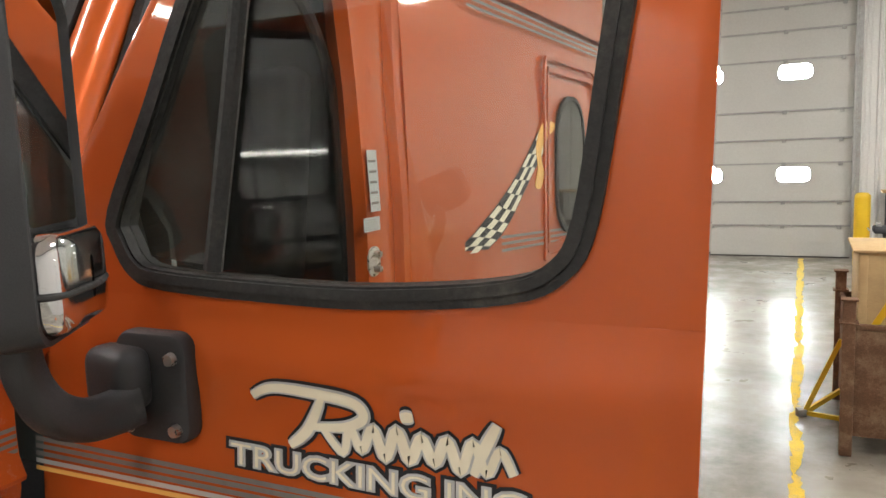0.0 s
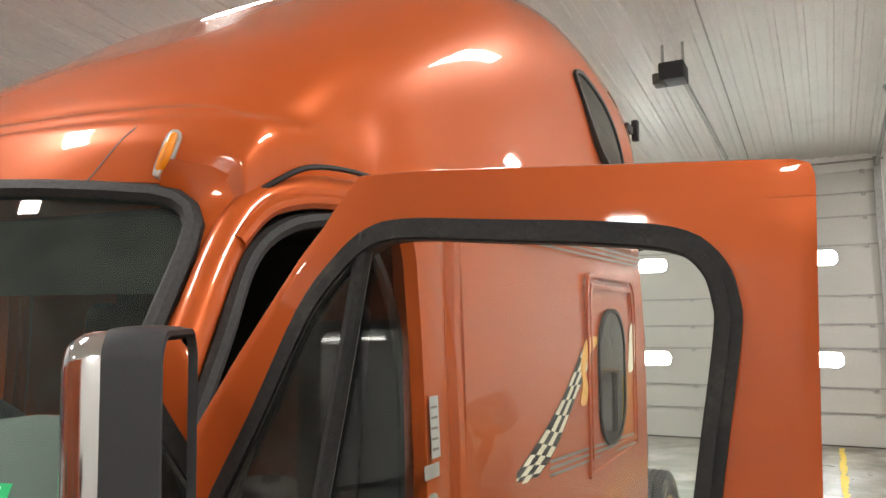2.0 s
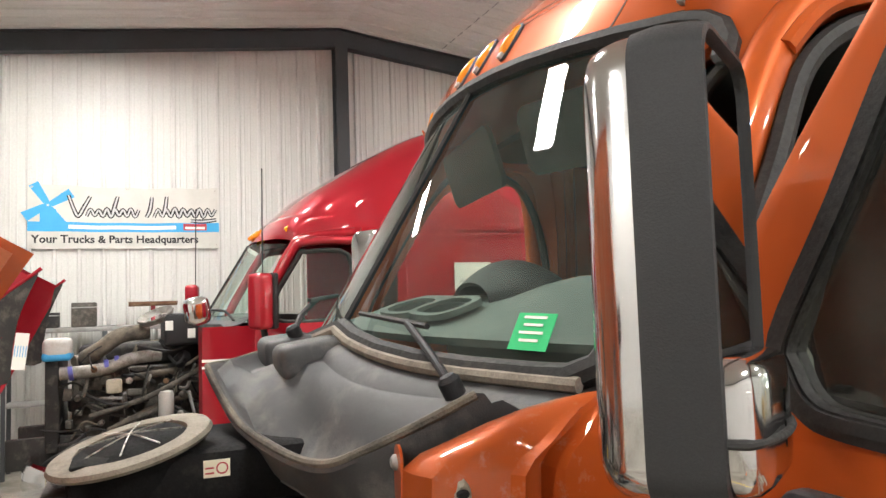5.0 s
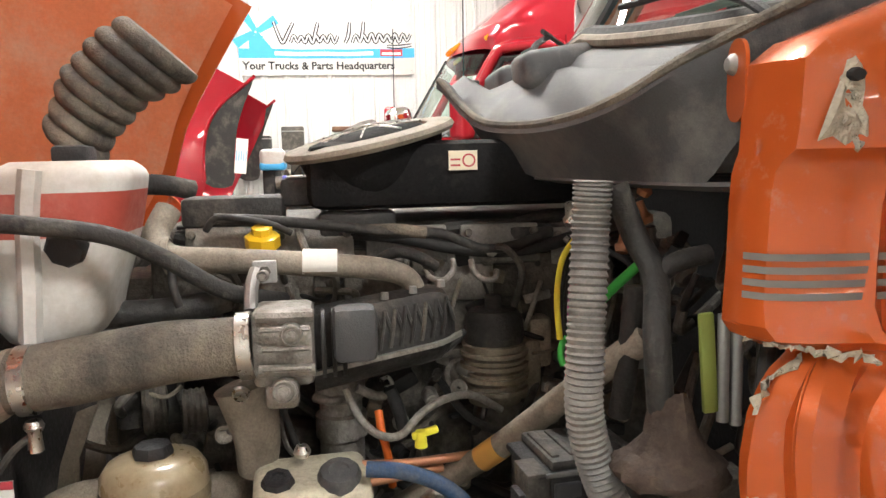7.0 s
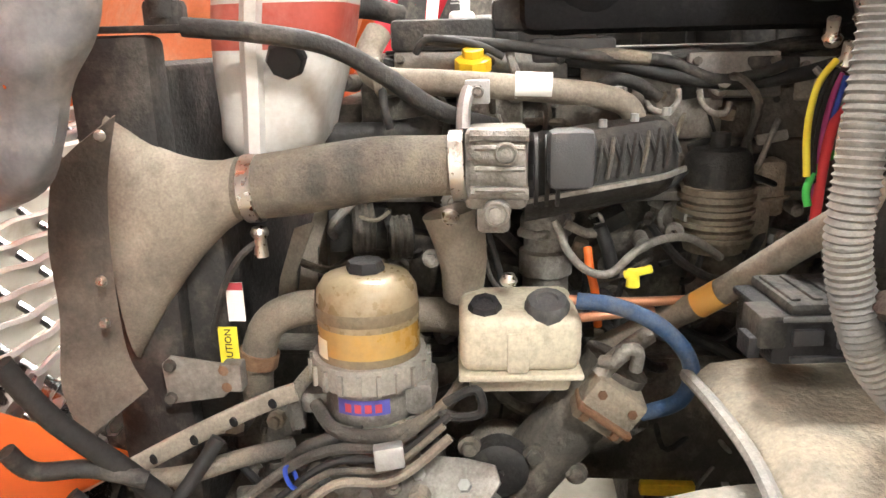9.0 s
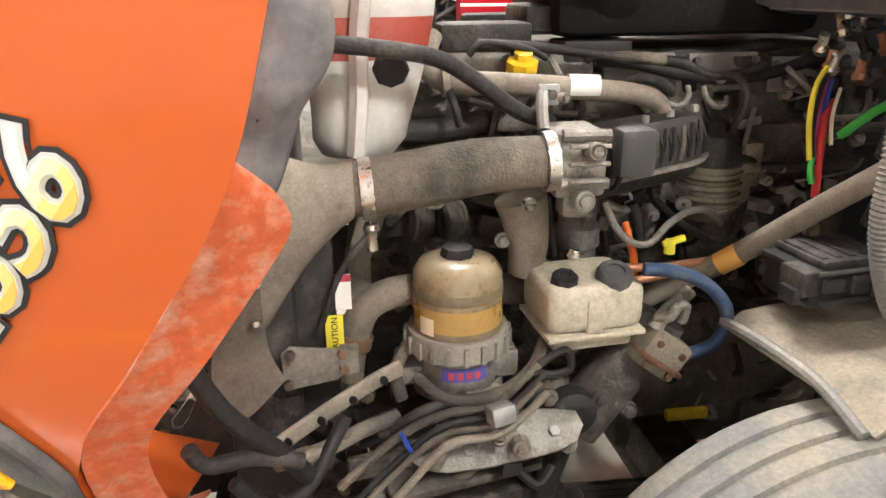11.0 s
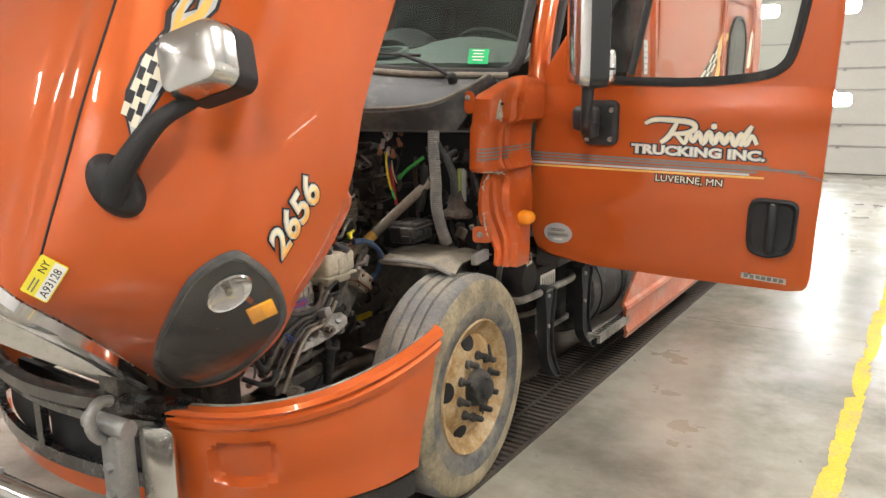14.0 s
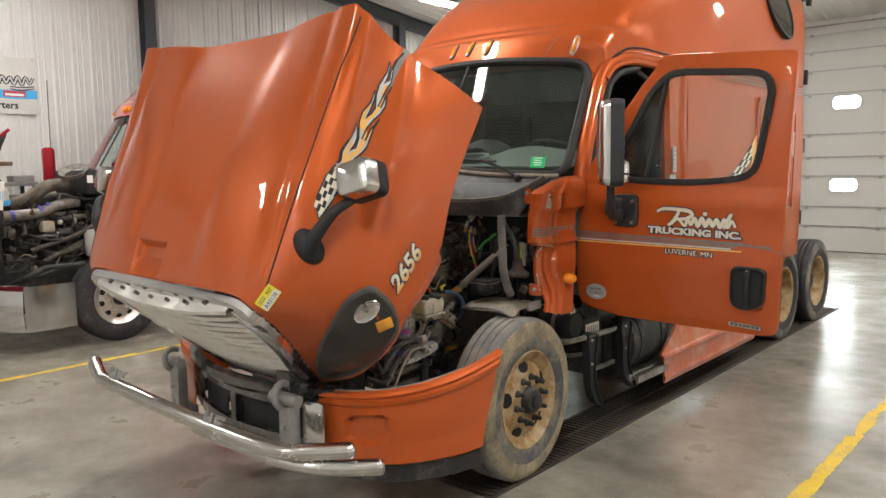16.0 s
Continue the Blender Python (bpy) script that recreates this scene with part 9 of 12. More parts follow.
# webbed black intake manifold with a pale flange
def manifold_at(t):
    """y, flange z and half width along the manifold."""
    return -0.345 + 0.262 * t, 1.312 + 0.045 * t, 0.058 * (1 - 0.12 * t) * max(0.0, 1 - max(0.0, (t - 0.8) / 0.2) ** 2.2) ** 0.5


bm = bmesh.new()
rows = []
for k in range(19):
    y, zf, w = manifold_at(min(0.998, k / 18))
    row = [Vector((0.535 + w * 1.05 * math.cos(a), y, zf + 0.05 * (w / 0.058) * math.sin(a))) for a in [radians(-180 + 180 * j / 8) for j in range(9)]]
    row += [Vector((0.535 + w * 1.05, y, zf + 0.004)), Vector((0.535 + w * 0.7, y, zf + 0.075 * (w / 0.058) ** 0.5)), Vector((0.535 + w * 0.45, y, zf + 0.095 * (w / 0.058) ** 0.5)), Vector((0.535 - w * 0.9, y, zf + 0.098 * (w / 0.058) ** 0.5))]
    rows.append(row)
sheet(bm, rows, closed=True)
bm.faces.new([bm.verts.new(q) for q in rows[0]])
man = part("intake_manifold", bm, DUSTY_BLACK, truck, "webbed black intake manifold with a dusty flange")
bm = bmesh.new()
flange = [[], [], [], []]
for k in range(19):
    y, zf, w = manifold_at(min(0.998, k / 18))
    for r, (dx, dz) in zip(flange, ((w * 0.9, 0.004), (w * 1.05 + 0.012, 0.004), (w * 1.05 + 0.012, -0.004), (w * 0.9, -0.004))):
        r.append(Vector((0.535 + dx, y + (0.012 if k == 18 else 0), zf + dz)))
sheet(bm, [*flange, flange[0]])
part("manifold_flange", bm, CAST, man, "pale dusty flange edge")
for k in range(9):
    t = 0.3 + 0.58 * k / 8
    (ya, za, wa), (yb, zb, wb) = manifold_at(t), manifold_at(min(0.97, t + 0.045))
    lo_, hi_ = Vector((0.535 + wa * 1.05, ya, za + 0.012)), Vector((0.535 + wb * 0.7, yb, zb + 0.076))
    part("web_rib", tube(bmesh.new(), [lo_, lo_.lerp(hi_, 0.5) + Vector((0.008, 0.0, 0)), hi_], 0.0042, 6, 3), DUSTY_BLACK if k % 3 else HOSE, man)
    part("web_rib", tube(bmesh.new(), [hi_, hi_.lerp(Vector((0.535 + wb, yb + 0.014, zb + 0.03)), 0.9)], 0.0042, 6, 1), DUSTY_BLACK, man)
for k in range(3):
    y, zf, w = manifold_at(0.5 + 0.2 * k)
    part("flange_bolt", lathe(bmesh.new(), [(0, 0.014), (0.007, 0.013), (0.008, 0.0)], Matrix.Translation((0.535 + w * 0.3, y, zf + 0.094)), 8), STEEL, man)
for k in range(4):
    part("throat_ring", lathe(bmesh.new(), [(0.05, -0.004), (0.062, -0.003), (0.062, 0.003), (0.05, 0.004)], turn_to((0.575, -0.345 + 0.018 * k, 1.36), (0, 1, 0)), 24), DUSTY_BLACK, man)
# exhaust gas pipe
bm = bmesh.new()
tube(bm, [(0.360, -0.622, 1.593), (0.400, -0.639, 1.546), (0.450, -0.604, 1.510), (0.480, -0.500, 1.503), (0.490, -0.396, 1.496), (0.490, -0.283, 1.485), (0.490, -0.210, 1.475), (0.490, -0.164, 1.456), (0.490, -0.146, 1.419)], lambda k: 0.026 - 0.006 * k, 18, 7)
egr = part("exhaust_gas_pipe", bm, TAN_METAL, truck, "dusty tan steel pipe along the engine head")
bm = bmesh.new()
lathe(bm, [(0.0245, -0.032), (0.0252, -0.032), (0.0252, 0.032), (0.0245, 0.032)], turn_to((0.490, -0.329, 1.494), (0, 1, -0.05)), 20)
part("pipe_label", bm, WHITE, egr, "white paper label round the pipe")
bm = bmesh.new()
lathe(bm, [(0.032, -0.008), (0.036, -0.006), (0.036, 0.006), (0.032, 0.008)], turn_to((0.450, -0.609, 1.513), (0, 1, 0.1)), 18)
part("pipe_collar", bm, TAN_METAL, egr)
bm = bmesh.new()
lathe(bm, [(0.034, -0.01), (0.034, 0.012), (0.02, 0.016), (0.02, 0.03), (0, 0.031)], turn_to((0.420, -0.438, 1.530), (0.3, 0, 1)), 8)
part("oil_filler_cap", bm, YELLOW_CLEAN, truck, "yellow oil filler cap")
# black air cleaner body with its open round inlet
bm = bmesh.new()
box(bm, (0.160, -0.041, 1.651), (0.42, 0.62, 0.14), bevel=0.03)
airbox = part("air_cleaner", bm, BLACK_BOX, truck, "black air cleaner housing with an open round inlet")
c = Vector((0.250, -0.213, 1.727))
up = Vector((0.12, -0.2, 1))
mdisc = turn_to(c, up)
bm = bmesh.new()
lathe(bm, [(0.16, -0.012), (0.19, -0.008), (0.196, 0.0), (0.19, 0.01), (0.15, 0.016), (0.135, 0.012), (0.13, -0.02)], mdisc @ Matrix.Diagonal((0.9, 1, 1, 1)), 40)
skirt = part("inlet_skirt", lathe(bmesh.new(), [(0.1, -0.13), (0.14, -0.1), (0.155, -0.05), (0.165, -0.012)], mdisc @ Matrix.Diagonal((0.9, 1, 1, 1)), 40), BLACK_BOX, airbox)
part("inlet_flange", bm, TAN_METAL, airbox, "pale dusty rubber inlet flange")
bm = bmesh.new()
lathe(bm, [(0.133, 0.0), (0.12, 0.012), (0.05, 0.022), (0, 0.024)], mdisc @ Matrix.Diagonal((0.9, 1, 1, 1)), 32)
part("inlet_grid", bm, BLACK_BOX, airbox)
for k in range(4):
    bm = bmesh.new()
    a = k * 0.8
    tube(bm, [mdisc @ Vector((0.12 * math.cos(a), 0.12 * math.sin(a), 0.02)), mdisc @ Vector((0, 0, 0.032)), mdisc @ Vector((-0.12 * math.cos(a), -0.12 * math.sin(a), 0.02))], 0.002, 5, 4)
    part("wire_guard", bm, BRIGHT, airbox)
bm = bmesh.new()
box(bm, (0.220, -0.306, 1.620), (0.2, 0.2, 0.06), (0, 0, 0), bevel=0.012)
part("air_cleaner_foot", bm, DUSTY_BLACK, airbox)
m = basis((0.375, -0.031, 1.678), (0, 1, 0), (0, 0, 1))
bm = bmesh.new()
slab(bm, [(-0.03, -0.02), (0.03, -0.02), (0.03, 0.02), (-0.03, 0.02)], 0.002, m)
part("service_label", bm, CREAM, airbox, "small cream service label")
bm = bmesh.new()
ring_strip(bm, rounded(0.028, 0.028, 0.0139), rounded(0.021, 0.021, 0.0104), 0.002, 0.003, m @ Matrix.Translation((0.012, 0, 0)))
slab(bm, [(-0.026, -0.012), (-0.006, -0.012), (-0.006, -0.008), (-0.026, -0.008)], 0.003, m)
slab(bm, [(-0.026, 0.0), (-0.006, 0.0), (-0.006, 0.004), (-0.026, 0.004)], 0.003, m)
part("service_print", bm, LABEL_RED, airbox)
# oil filter tower
base = Vector((0.400, 0.023, 1.172))
top = Vector((0.400, 0.026, 1.389))
ht = top.z - base.z
bm = bmesh.new()
lathe(bm, [(0.055, 0), (0.06, ht * 0.1), (0.066, ht * 0.2), (0.058, ht * 0.22), (0.066, ht * 0.32), (0.058, ht * 0.34), (0.067, ht * 0.44), (0.06, ht * 0.46), (0.068, ht * 0.58), (0.05, ht * 0.6)], Matrix.Translation(base), 24)
box(bm, base + Vector((-0.03, 0.06, ht * 0.3)), (0.1, 0.08, ht * 0.6), bevel=0.015)
box(bm, base + Vector((-0.02, 0.1, ht * 0.55)), (0.06, 0.05, ht * 0.5), bevel=0.012)
oil = part("oil_filter_tower", bm, TOWER, truck, "dusty ribbed oil filter tower with black cap")
for k in range(4):
    part("tower_ring", lathe(bmesh.new(), [(0.06, -0.005), (0.072, -0.004), (0.072, 0.004), (0.06, 0.005)], Matrix.Translation(base + Vector((0, 0, ht * (0.14 + 0.12 * k)))), 26), TOWER, oil)
part("tower_lug", lathe(bmesh.new(), [(0.006, 0.01), (0.016, 0.01), (0.018, 0.0), (0.006, -0.01)], turn_to(base + Vector((0.05, -0.085, ht * 0.22)), (1, -0.3, 0)), 14), CAST, oil)
part("tower_lug", lathe(bmesh.new(), [(0.006, 0.01), (0.014, 0.01), (0.016, 0.0), (0.006, -0.01)], turn_to(base + Vector((0.05, 0.11, ht * 0.16)), (1, 0.2, 0)), 14), CAST, oil)
bm = bmesh.new()
lathe(bm, [(0.06, ht * 0.58), (0.064, ht * 0.64), (0.06, ht * 0.84), (0.05, ht * 0.9), (0.018, ht * 0.92), (0.018, ht * 1.04), (0, ht * 1.05)], Matrix.Translation(base), 24)
part("filter_cap", bm, DUSTY_BLACK, oil)
# steel line, dipstick, orange loom, copper pipes
for nm, mat, r, pts, lab in (
        ("steel_line", CAST, 0.0075, [(0.560, -0.291, 1.269), (0.570, -0.270, 1.218), (0.580, -0.236, 1.184), (0.580, -0.195, 1.179), (0.570, -0.153, 1.215), (0.550, -0.104, 1.232), (0.520, -0.047, 1.225), (0.480, 0.017, 1.178)], "bent steel fuel line"),
        ("orange_loom", ORANGE_PLASTIC, 0.008, [(0.530, -0.231, 1.211), (0.550, -0.228, 1.179), (0.560, -0.219, 1.139), (0.550, -0.210, 1.069)], "bright orange conduit"),
        ("copper_line", COPPER, 0.0085, [(0.600, -0.268, 1.137), (0.600, -0.182, 1.133), (0.580, -0.058, 1.131)], "copper-coloured pipe"),
        ("copper_line", COPPER, 0.0085, [(0.600, -0.268, 1.101), (0.600, -0.193, 1.110), (0.580, -0.119, 1.111)], "copper-coloured pipe"),
        ("blue_hose", HOSE_BLUE, 0.0135, [(0.710, -0.264, 1.175), (0.720, -0.206, 1.170), (0.720, -0.142, 1.142), (0.720, -0.096, 1.097), (0.710, -0.079, 1.047), (0.700, -0.095, 0.996), (0.680, -0.149, 0.963)], "blue power steering hose"),
        ("diagonal_brace", TAN_METAL, 0.023, [(0.520, -0.211, 1.005), (0.560, -0.115, 1.076), (0.620, -0.032, 1.150), (0.720, 0.080, 1.282), (0.820, 0.175, 1.399)], "dusty diagonal cab brace tube"),
        ("steering_shaft", DUSTY_BLACK, 0.018, [(0.900, 0.089, 1.638), (0.920, 0.109, 1.569), (0.950, 0.126, 1.515), (1.000, 0.106, 1.441), (1.000, 0.113, 1.345)], "dark steering shaft"),
        ("branch_hose", DUSTY_BLACK, 0.014, [(0.950, 0.126, 1.515), (0.950, 0.158, 1.535), (0.950, 0.204, 1.544)], "dark branch hose"),
        ("clutch_hose", DUSTY_BLACK, 0.018, [(0.800, 0.163, 1.477), (0.800, 0.156, 1.404), (0.800, 0.148, 1.337), (0.780, 0.145, 1.262)], "dark hose"),
        ("heater_hose", DUSTY_BLACK, 0.026, [(0.450, -0.831, 1.409), (0.450, -0.713, 1.406), (0.420, -0.600, 1.404), (0.380, -0.516, 1.413)], "dusty heater hose"),
        ("upper_hose", DUSTY_BLACK, 0.022, [(0.300, -0.734, 1.640), (0.250, -0.664, 1.642), (0.200, -0.601, 1.627)], "dusty upper hose"),
        ("crank_hose", HOSE, 0.034, [(0.500, -0.551, 1.069), (0.500, -0.497, 1.067), (0.480, -0.445, 1.046)], "thick dusty hose"),
        ("yellow_air_line", HOSE_YELLOW, 0.0055, [(0.600, 0.132, 1.532), (0.620, 0.101, 1.496), (0.640, 0.085, 1.433), (0.660, 0.084, 1.361)], "yellow air line"),
        ("black_air_line", RUBBER, 0.005, [(0.600, 0.136, 1.520), (0.610, 0.118, 1.476), (0.630, 0.102, 1.413), (0.660, 0.094, 1.352)], "black air line"),
        ("pink_air_line", HOSE_PINK, 0.0055, [(0.590, 0.146, 1.512), (0.600, 0.131, 1.465), (0.630, 0.112, 1.403), (0.660, 0.099, 1.323)], "magenta air line"),
        ("red_air_line", HOSE_RED, 0.008, [(0.600, 0.162, 1.465), (0.620, 0.132, 1.439), (0.650, 0.111, 1.378), (0.680, 0.095, 1.290)], "red air line"),
        ("blue_air_line", CABLE_BLUE, 0.0045, [(0.6, 0.15, 1.508), (0.61, 0.136, 1.46), (0.636, 0.117, 1.4), (0.664, 0.103, 1.318)], "blue air line"),
        ("dark_green_air_line", RUBBER, 0.005, [(0.598, 0.126, 1.53), (0.616, 0.11, 1.486), (0.634, 0.094, 1.42), (0.662, 0.088, 1.345)], "dark air line"),
        ("cream_air_line", CREAM, 0.004, [(0.6, 0.17, 1.49), (0.63, 0.14, 1.44), (0.66, 0.125, 1.39)], "cream air line"),
        ("green_air_line", HOSE_GREEN, 0.006, [(0.620, 0.148, 1.396), (0.640, 0.109, 1.376), (0.670, 0.082, 1.345), (0.680, 0.083, 1.319)], "green air line"),
        ("green_air_line", HOSE_GREEN, 0.0085, [(0.780, 0.185, 1.513), (0.750, 0.173, 1.488), (0.700, 0.163, 1.453), (0.660, 0.141, 1.407)], "green air line")):
    bm = bmesh.new()
    tube(bm, pts, r, 12, 6)
    part(nm, bm, mat, truck, lab)
bm = bmesh.new()
lathe(bm, [(0.0235, -0.025), (0.0242, -0.025), (0.0242, 0.025), (0.0235, 0.025)], turn_to((0.620, -0.035, 1.148), Vector((0.720, 0.080, 1.282)) - Vector((0.560, -0.115, 1.076))), 18)
part("brace_tag", bm, GOLD, truck, "amber paper tag on the brace")
bm = bmesh.new()
box(bm, (0.600, -0.152, 1.188), (0.012, 0.05, 0.014), (15, 0, 0), bevel=0.004)
lathe(bm, [(0.012, 0), (0.01, 0.03), (0, 0.031)], turn_to((0.600, -0.160, 1.162), (0, 0, 1)), 10)
part("dipstick_handle", bm, TAG_YELLOW, truck, "yellow dipstick handle")
# brown fittings cluster below the air lines
for k in range(14):
    bm = bmesh.new()
    p = Vector((0.580, 0.132, 1.483)) + Vector((rng.uniform(-0.1, 0.02), rng.uniform(0.0, 0.16), rng.uniform(-0.02, 0.14)))
    lathe(bm, [(0.012, 0), (0.016, 0.012), (0.01, 0.02), (0.01, 0.045), (0, 0.046)], turn_to(p, (rng.uniform(-0.5, 0.6), rng.uniform(-0.4, 0.4), 1)), 8)
    part("air_fitting", bm, rng.choice([DARK_METAL, BRIGHT, DUSTY_BLACK, COPPER]), truck)
# fuse box
bm = bmesh.new()
box(bm, (0.78, 0.065, 1.165), (0.13, 0.17, 0.07), (0, 0, 6), bevel=0.012)
box(bm, (0.78, 0.065, 1.2), (0.14, 0.18, 0.014), (0, 0, 6), bevel=0.006)
fuse = part("fuse_box", bm, PLASTIC, truck, "dusty black fuse box")
FB = Matrix.Translation((0.78, 0.065, 1.166)) @ Matrix.Rotation(radians(6), 4, "Z") @ Matrix.Diagonal((0.82, 0.85, 0.78, 1))
part("connector", box(bmesh.new(), (0.045, -0.1, 0.022), (0.08, 0.045, 0.062), bevel=0.006), DUSTY_BLACK, fuse, m=FB)
part("connector", box(bmesh.new(), (0.05, -0.125, -0.01), (0.05, 0.02, 0.04), bevel=0.004), PLASTIC, fuse, m=FB)
part("lid", box(bmesh.new(), (0.0, 0.012, 0.062), (0.165, 0.175, 0.022), bevel=0.008), DUSTY_BLACK, fuse, m=FB)
for k in range(5):
    part("lid_rib", box(bmesh.new(), (0.0, -0.06 + 0.036 * k, 0.074), (0.13, 0.016, 0.008), bevel=0.003), DUSTY_BLACK, fuse, m=FB)
for k, (y, z, w, h) in enumerate(((-0.045, 0.012, 0.05, 0.03), (0.025, 0.01, 0.04, 0.045), (0.075, -0.004, 0.03, 0.05), (-0.01, -0.03, 0.12, 0.012))):
    part("side_clip", box(bmesh.new(), (0.084, y, z), (0.012, w, h), bevel=0.003), DARK_PLASTIC, fuse, m=FB)
part("lid_lip", box(bmesh.new(), (0.082, 0.012, 0.046), (0.012, 0.2, 0.01), bevel=0.003), GREY_PLASTIC, fuse, m=FB)
# corrugated drain tube
bm = bmesh.new()
line = spline([(0.940, 0.041, 1.648), (0.940, 0.038, 1.585), (0.950, 0.030, 1.497), (0.960, 0.023, 1.415), (0.960, 0.022, 1.336), (0.960, 0.039, 1.261), (0.960, 0.068, 1.191), (0.950, 0.117, 1.134)], 26)
tube(bm, line, lambda k: 0.0255 + 0.0022 * math.sin(k * 2 * math.pi * 62), 16, 1)
part("corrugated_drain_tube", bm, DRAIN_TUBE, truck, "grey corrugated drain tube from the cowl tray")
# steering boot, lime strip and pale tubes behind the cab corner
bm = bmesh.new()
rng2 = random.Random(5)
rows = []
for h, r in ((-0.02, 0.022), (0.02, 0.03), (0.055, 0.036), (0.085, 0.05), (0.1, 0.07), (0.115, 0.078), (0.135, 0.072), (0.14, 0.02)):
    rows.append([Vector((1.000, 0.126, 1.355)) + Vector((r * math.cos(2 * math.pi * j / 26) * (1 + rng2.uniform(-0.08, 0.08)), r * math.sin(2 * math.pi * j / 26) * (1 + rng2.uniform(-0.1, 0.1)), -h * 0.75 + rng2.uniform(-0.006, 0.006))) for j in range(26)])
sheet(bm, rows, closed=True)
part("steering_boot", bm, BROWN_GRIME, truck, "brown crumbling steering shaft boot")
bm = bmesh.new()
box(bm, (0.980, 0.189, 1.399), (0.01, 0.022, 0.14), (4, 0, 0), bevel=0.004)
part("lime_reflector", bm, LIME, truck, "faded lime strip")
for px in (1242, 1264, 1312):
    bm = bmesh.new()
    e = {1242: ((0.980, 0.211, 1.465), (0.980, 0.212, 1.316)), 1264: ((0.980, 0.231, 1.456), (0.980, 0.231, 1.310)), 1312: ((0.950, 0.290, 1.445), (0.950, 0.287, 1.370))}[px]
    tube(bm, [e[0], e[1]], 0.0085, 10, 1)
    part("pale_tube", bm, STEEL, truck, "pale grey tube")
# fuel filter
fc, fb = Vector((0.620, -0.608, 1.213)), Vector((0.640, -0.615, 1.037))
fh = fc.z - fb.z
mf = Matrix.Translation(fb) @ Matrix.Diagonal((1.13, 1.13, 1, 1))
bm = bmesh.new()
lathe(bm, [(0.078, fh * 0.22), (0.078, fh * 0.62), (0.076, fh * 0.78), (0.066, fh * 0.88), (0.045, fh * 0.93), (0, fh * 0.95)], mf, 32)
ff = part("fuel_filter", bm, FUEL, truck, "clear fuel filter bowl of amber diesel")
bm = bmesh.new()
lathe(bm, [(0.0785, fh * 0.08), (0.0787, fh * 0.22), (0.0787, fh * 0.42), (0.0785, fh * 0.46)], mf, 32)
part("fuel_level", bm, FUEL_DEEP, ff)
for za, zb in ((0.06, 0.2), (0.52, 0.64)):
    part("element_band", lathe(bmesh.new(), [(0.0786, fh * za), (0.0792, fh * (za + 0.02)), (0.0792, fh * (zb - 0.02)), (0.0786, fh * zb)], mf, 32), ELEMENT, ff, "brown filter element seen through the bowl")
bm = bmesh.new()
lathe(bm, [(0.028, fh * 0.92), (0.03, fh * 0.97), (0.026, fh * 1.04), (0, fh * 1.06)], mf, 8)
part("filter_knob", bm, PLASTIC, ff)
bm = bmesh.new()
prof = [(0.079, fh * 0.12), (0.088, fh * 0.12), (0.09, fh * 0.08), (0.09, -fh * 0.12), (0.082, -fh * 0.16)]
lathe(bm, prof, mf, 32)
collar = part("filter_collar", bm, COLLAR, ff, "notched dusty grey collar nut")
for k in range(20):
    a = 2 * math.pi * k / 20
    part("collar_notch", box(bmesh.new(), fb + Vector((0.103 * math.cos(a), 0.103 * math.sin(a), -fh * 0.02)), (0.01, 0.008, fh * 0.2), (0, 0, math.degrees(a))), COLLAR, collar)
bm = bmesh.new()
lathe(bm, [(0.08, -fh * 0.14), (0.082, -fh * 0.4), (0.078, -fh * 0.55), (0.06, -fh * 0.66), (0, -fh * 0.68)], Matrix.Translation(fb), 28)
box(bm, fb + Vector((0.0, 0.09, -fh * 0.3)), (0.1, 0.05, fh * 0.35), bevel=0.012)
box(bm, fb + Vector((-0.02, -0.095, -fh * 0.42)), (0.1, 0.06, fh * 0.25), bevel=0.012)
part("filter_base", bm, CAST, ff)
bm = bmesh.new()
sheet(bm, [[fb + Vector((0.0835 * math.cos(a), 0.0835 * math.sin(a), -fh * z)) for a in [radians(-32 + 64 * j / 10) for j in range(11)]] for z in (0.22, 0.38)])
part("filter_label", bm, DEEP_BLUE, ff, "blue label with red blocks")
bm = bmesh.new()
for j in range(4):
    sheet(bm, [[fb + Vector((0.0845 * math.cos(a), 0.0845 * math.sin(a), -fh * z)) for a in [radians(-22 + 12 * j + 8 * i) for i in (0, 1)]] for z in (0.26, 0.35)])
part("filter_label_print", bm, LABEL_RED, ff)
bm = bmesh.new()
sheet(bm, [[fb + Vector((0.0897 * math.cos(a), 0.0897 * math.sin(a), fh * z)) for a in [radians(-62 + 22 * j / 4) for j in range(5)]] for z in (0.16, 0.36)])
part("bowl_label", bm, CREAM, ff)
for pts, r, mat in (([fb + Vector((0.05, -0.09, -fh * 0.35)), fb + Vector((0.1, -0.04, -fh * 0.5)), fb + Vector((0.11, 0.05, -fh * 0.48)), fb + Vector((0.08, 0.13, -fh * 0.3)), fb + Vector((0.03, 0.17, -fh * 0.1))], 0.012, HOSE),
                    ([fb + Vector((0.0, -0.1, -fh * 0.1)), fb + Vector((0.04, -0.13, -fh * 0.3)), fb + Vector((0.06, -0.12, -fh * 0.6))], 0.013, HOSE),
                    ([fb + Vector((0.09, 0.0, -fh * 0.52)), fb + Vector((0.1, -0.08, -fh * 0.62)), fb + Vector((0.08, -0.13, -fh * 0.85)), fb + Vector((0.04, -0.2, -fh * 1.2))], 0.011, DUSTY_BLACK)):
    bm = bmesh.new()
    tube(bm, pts, r, 10, 6)
    part("filter_hose", bm, mat, ff)
bm = bmesh.new()
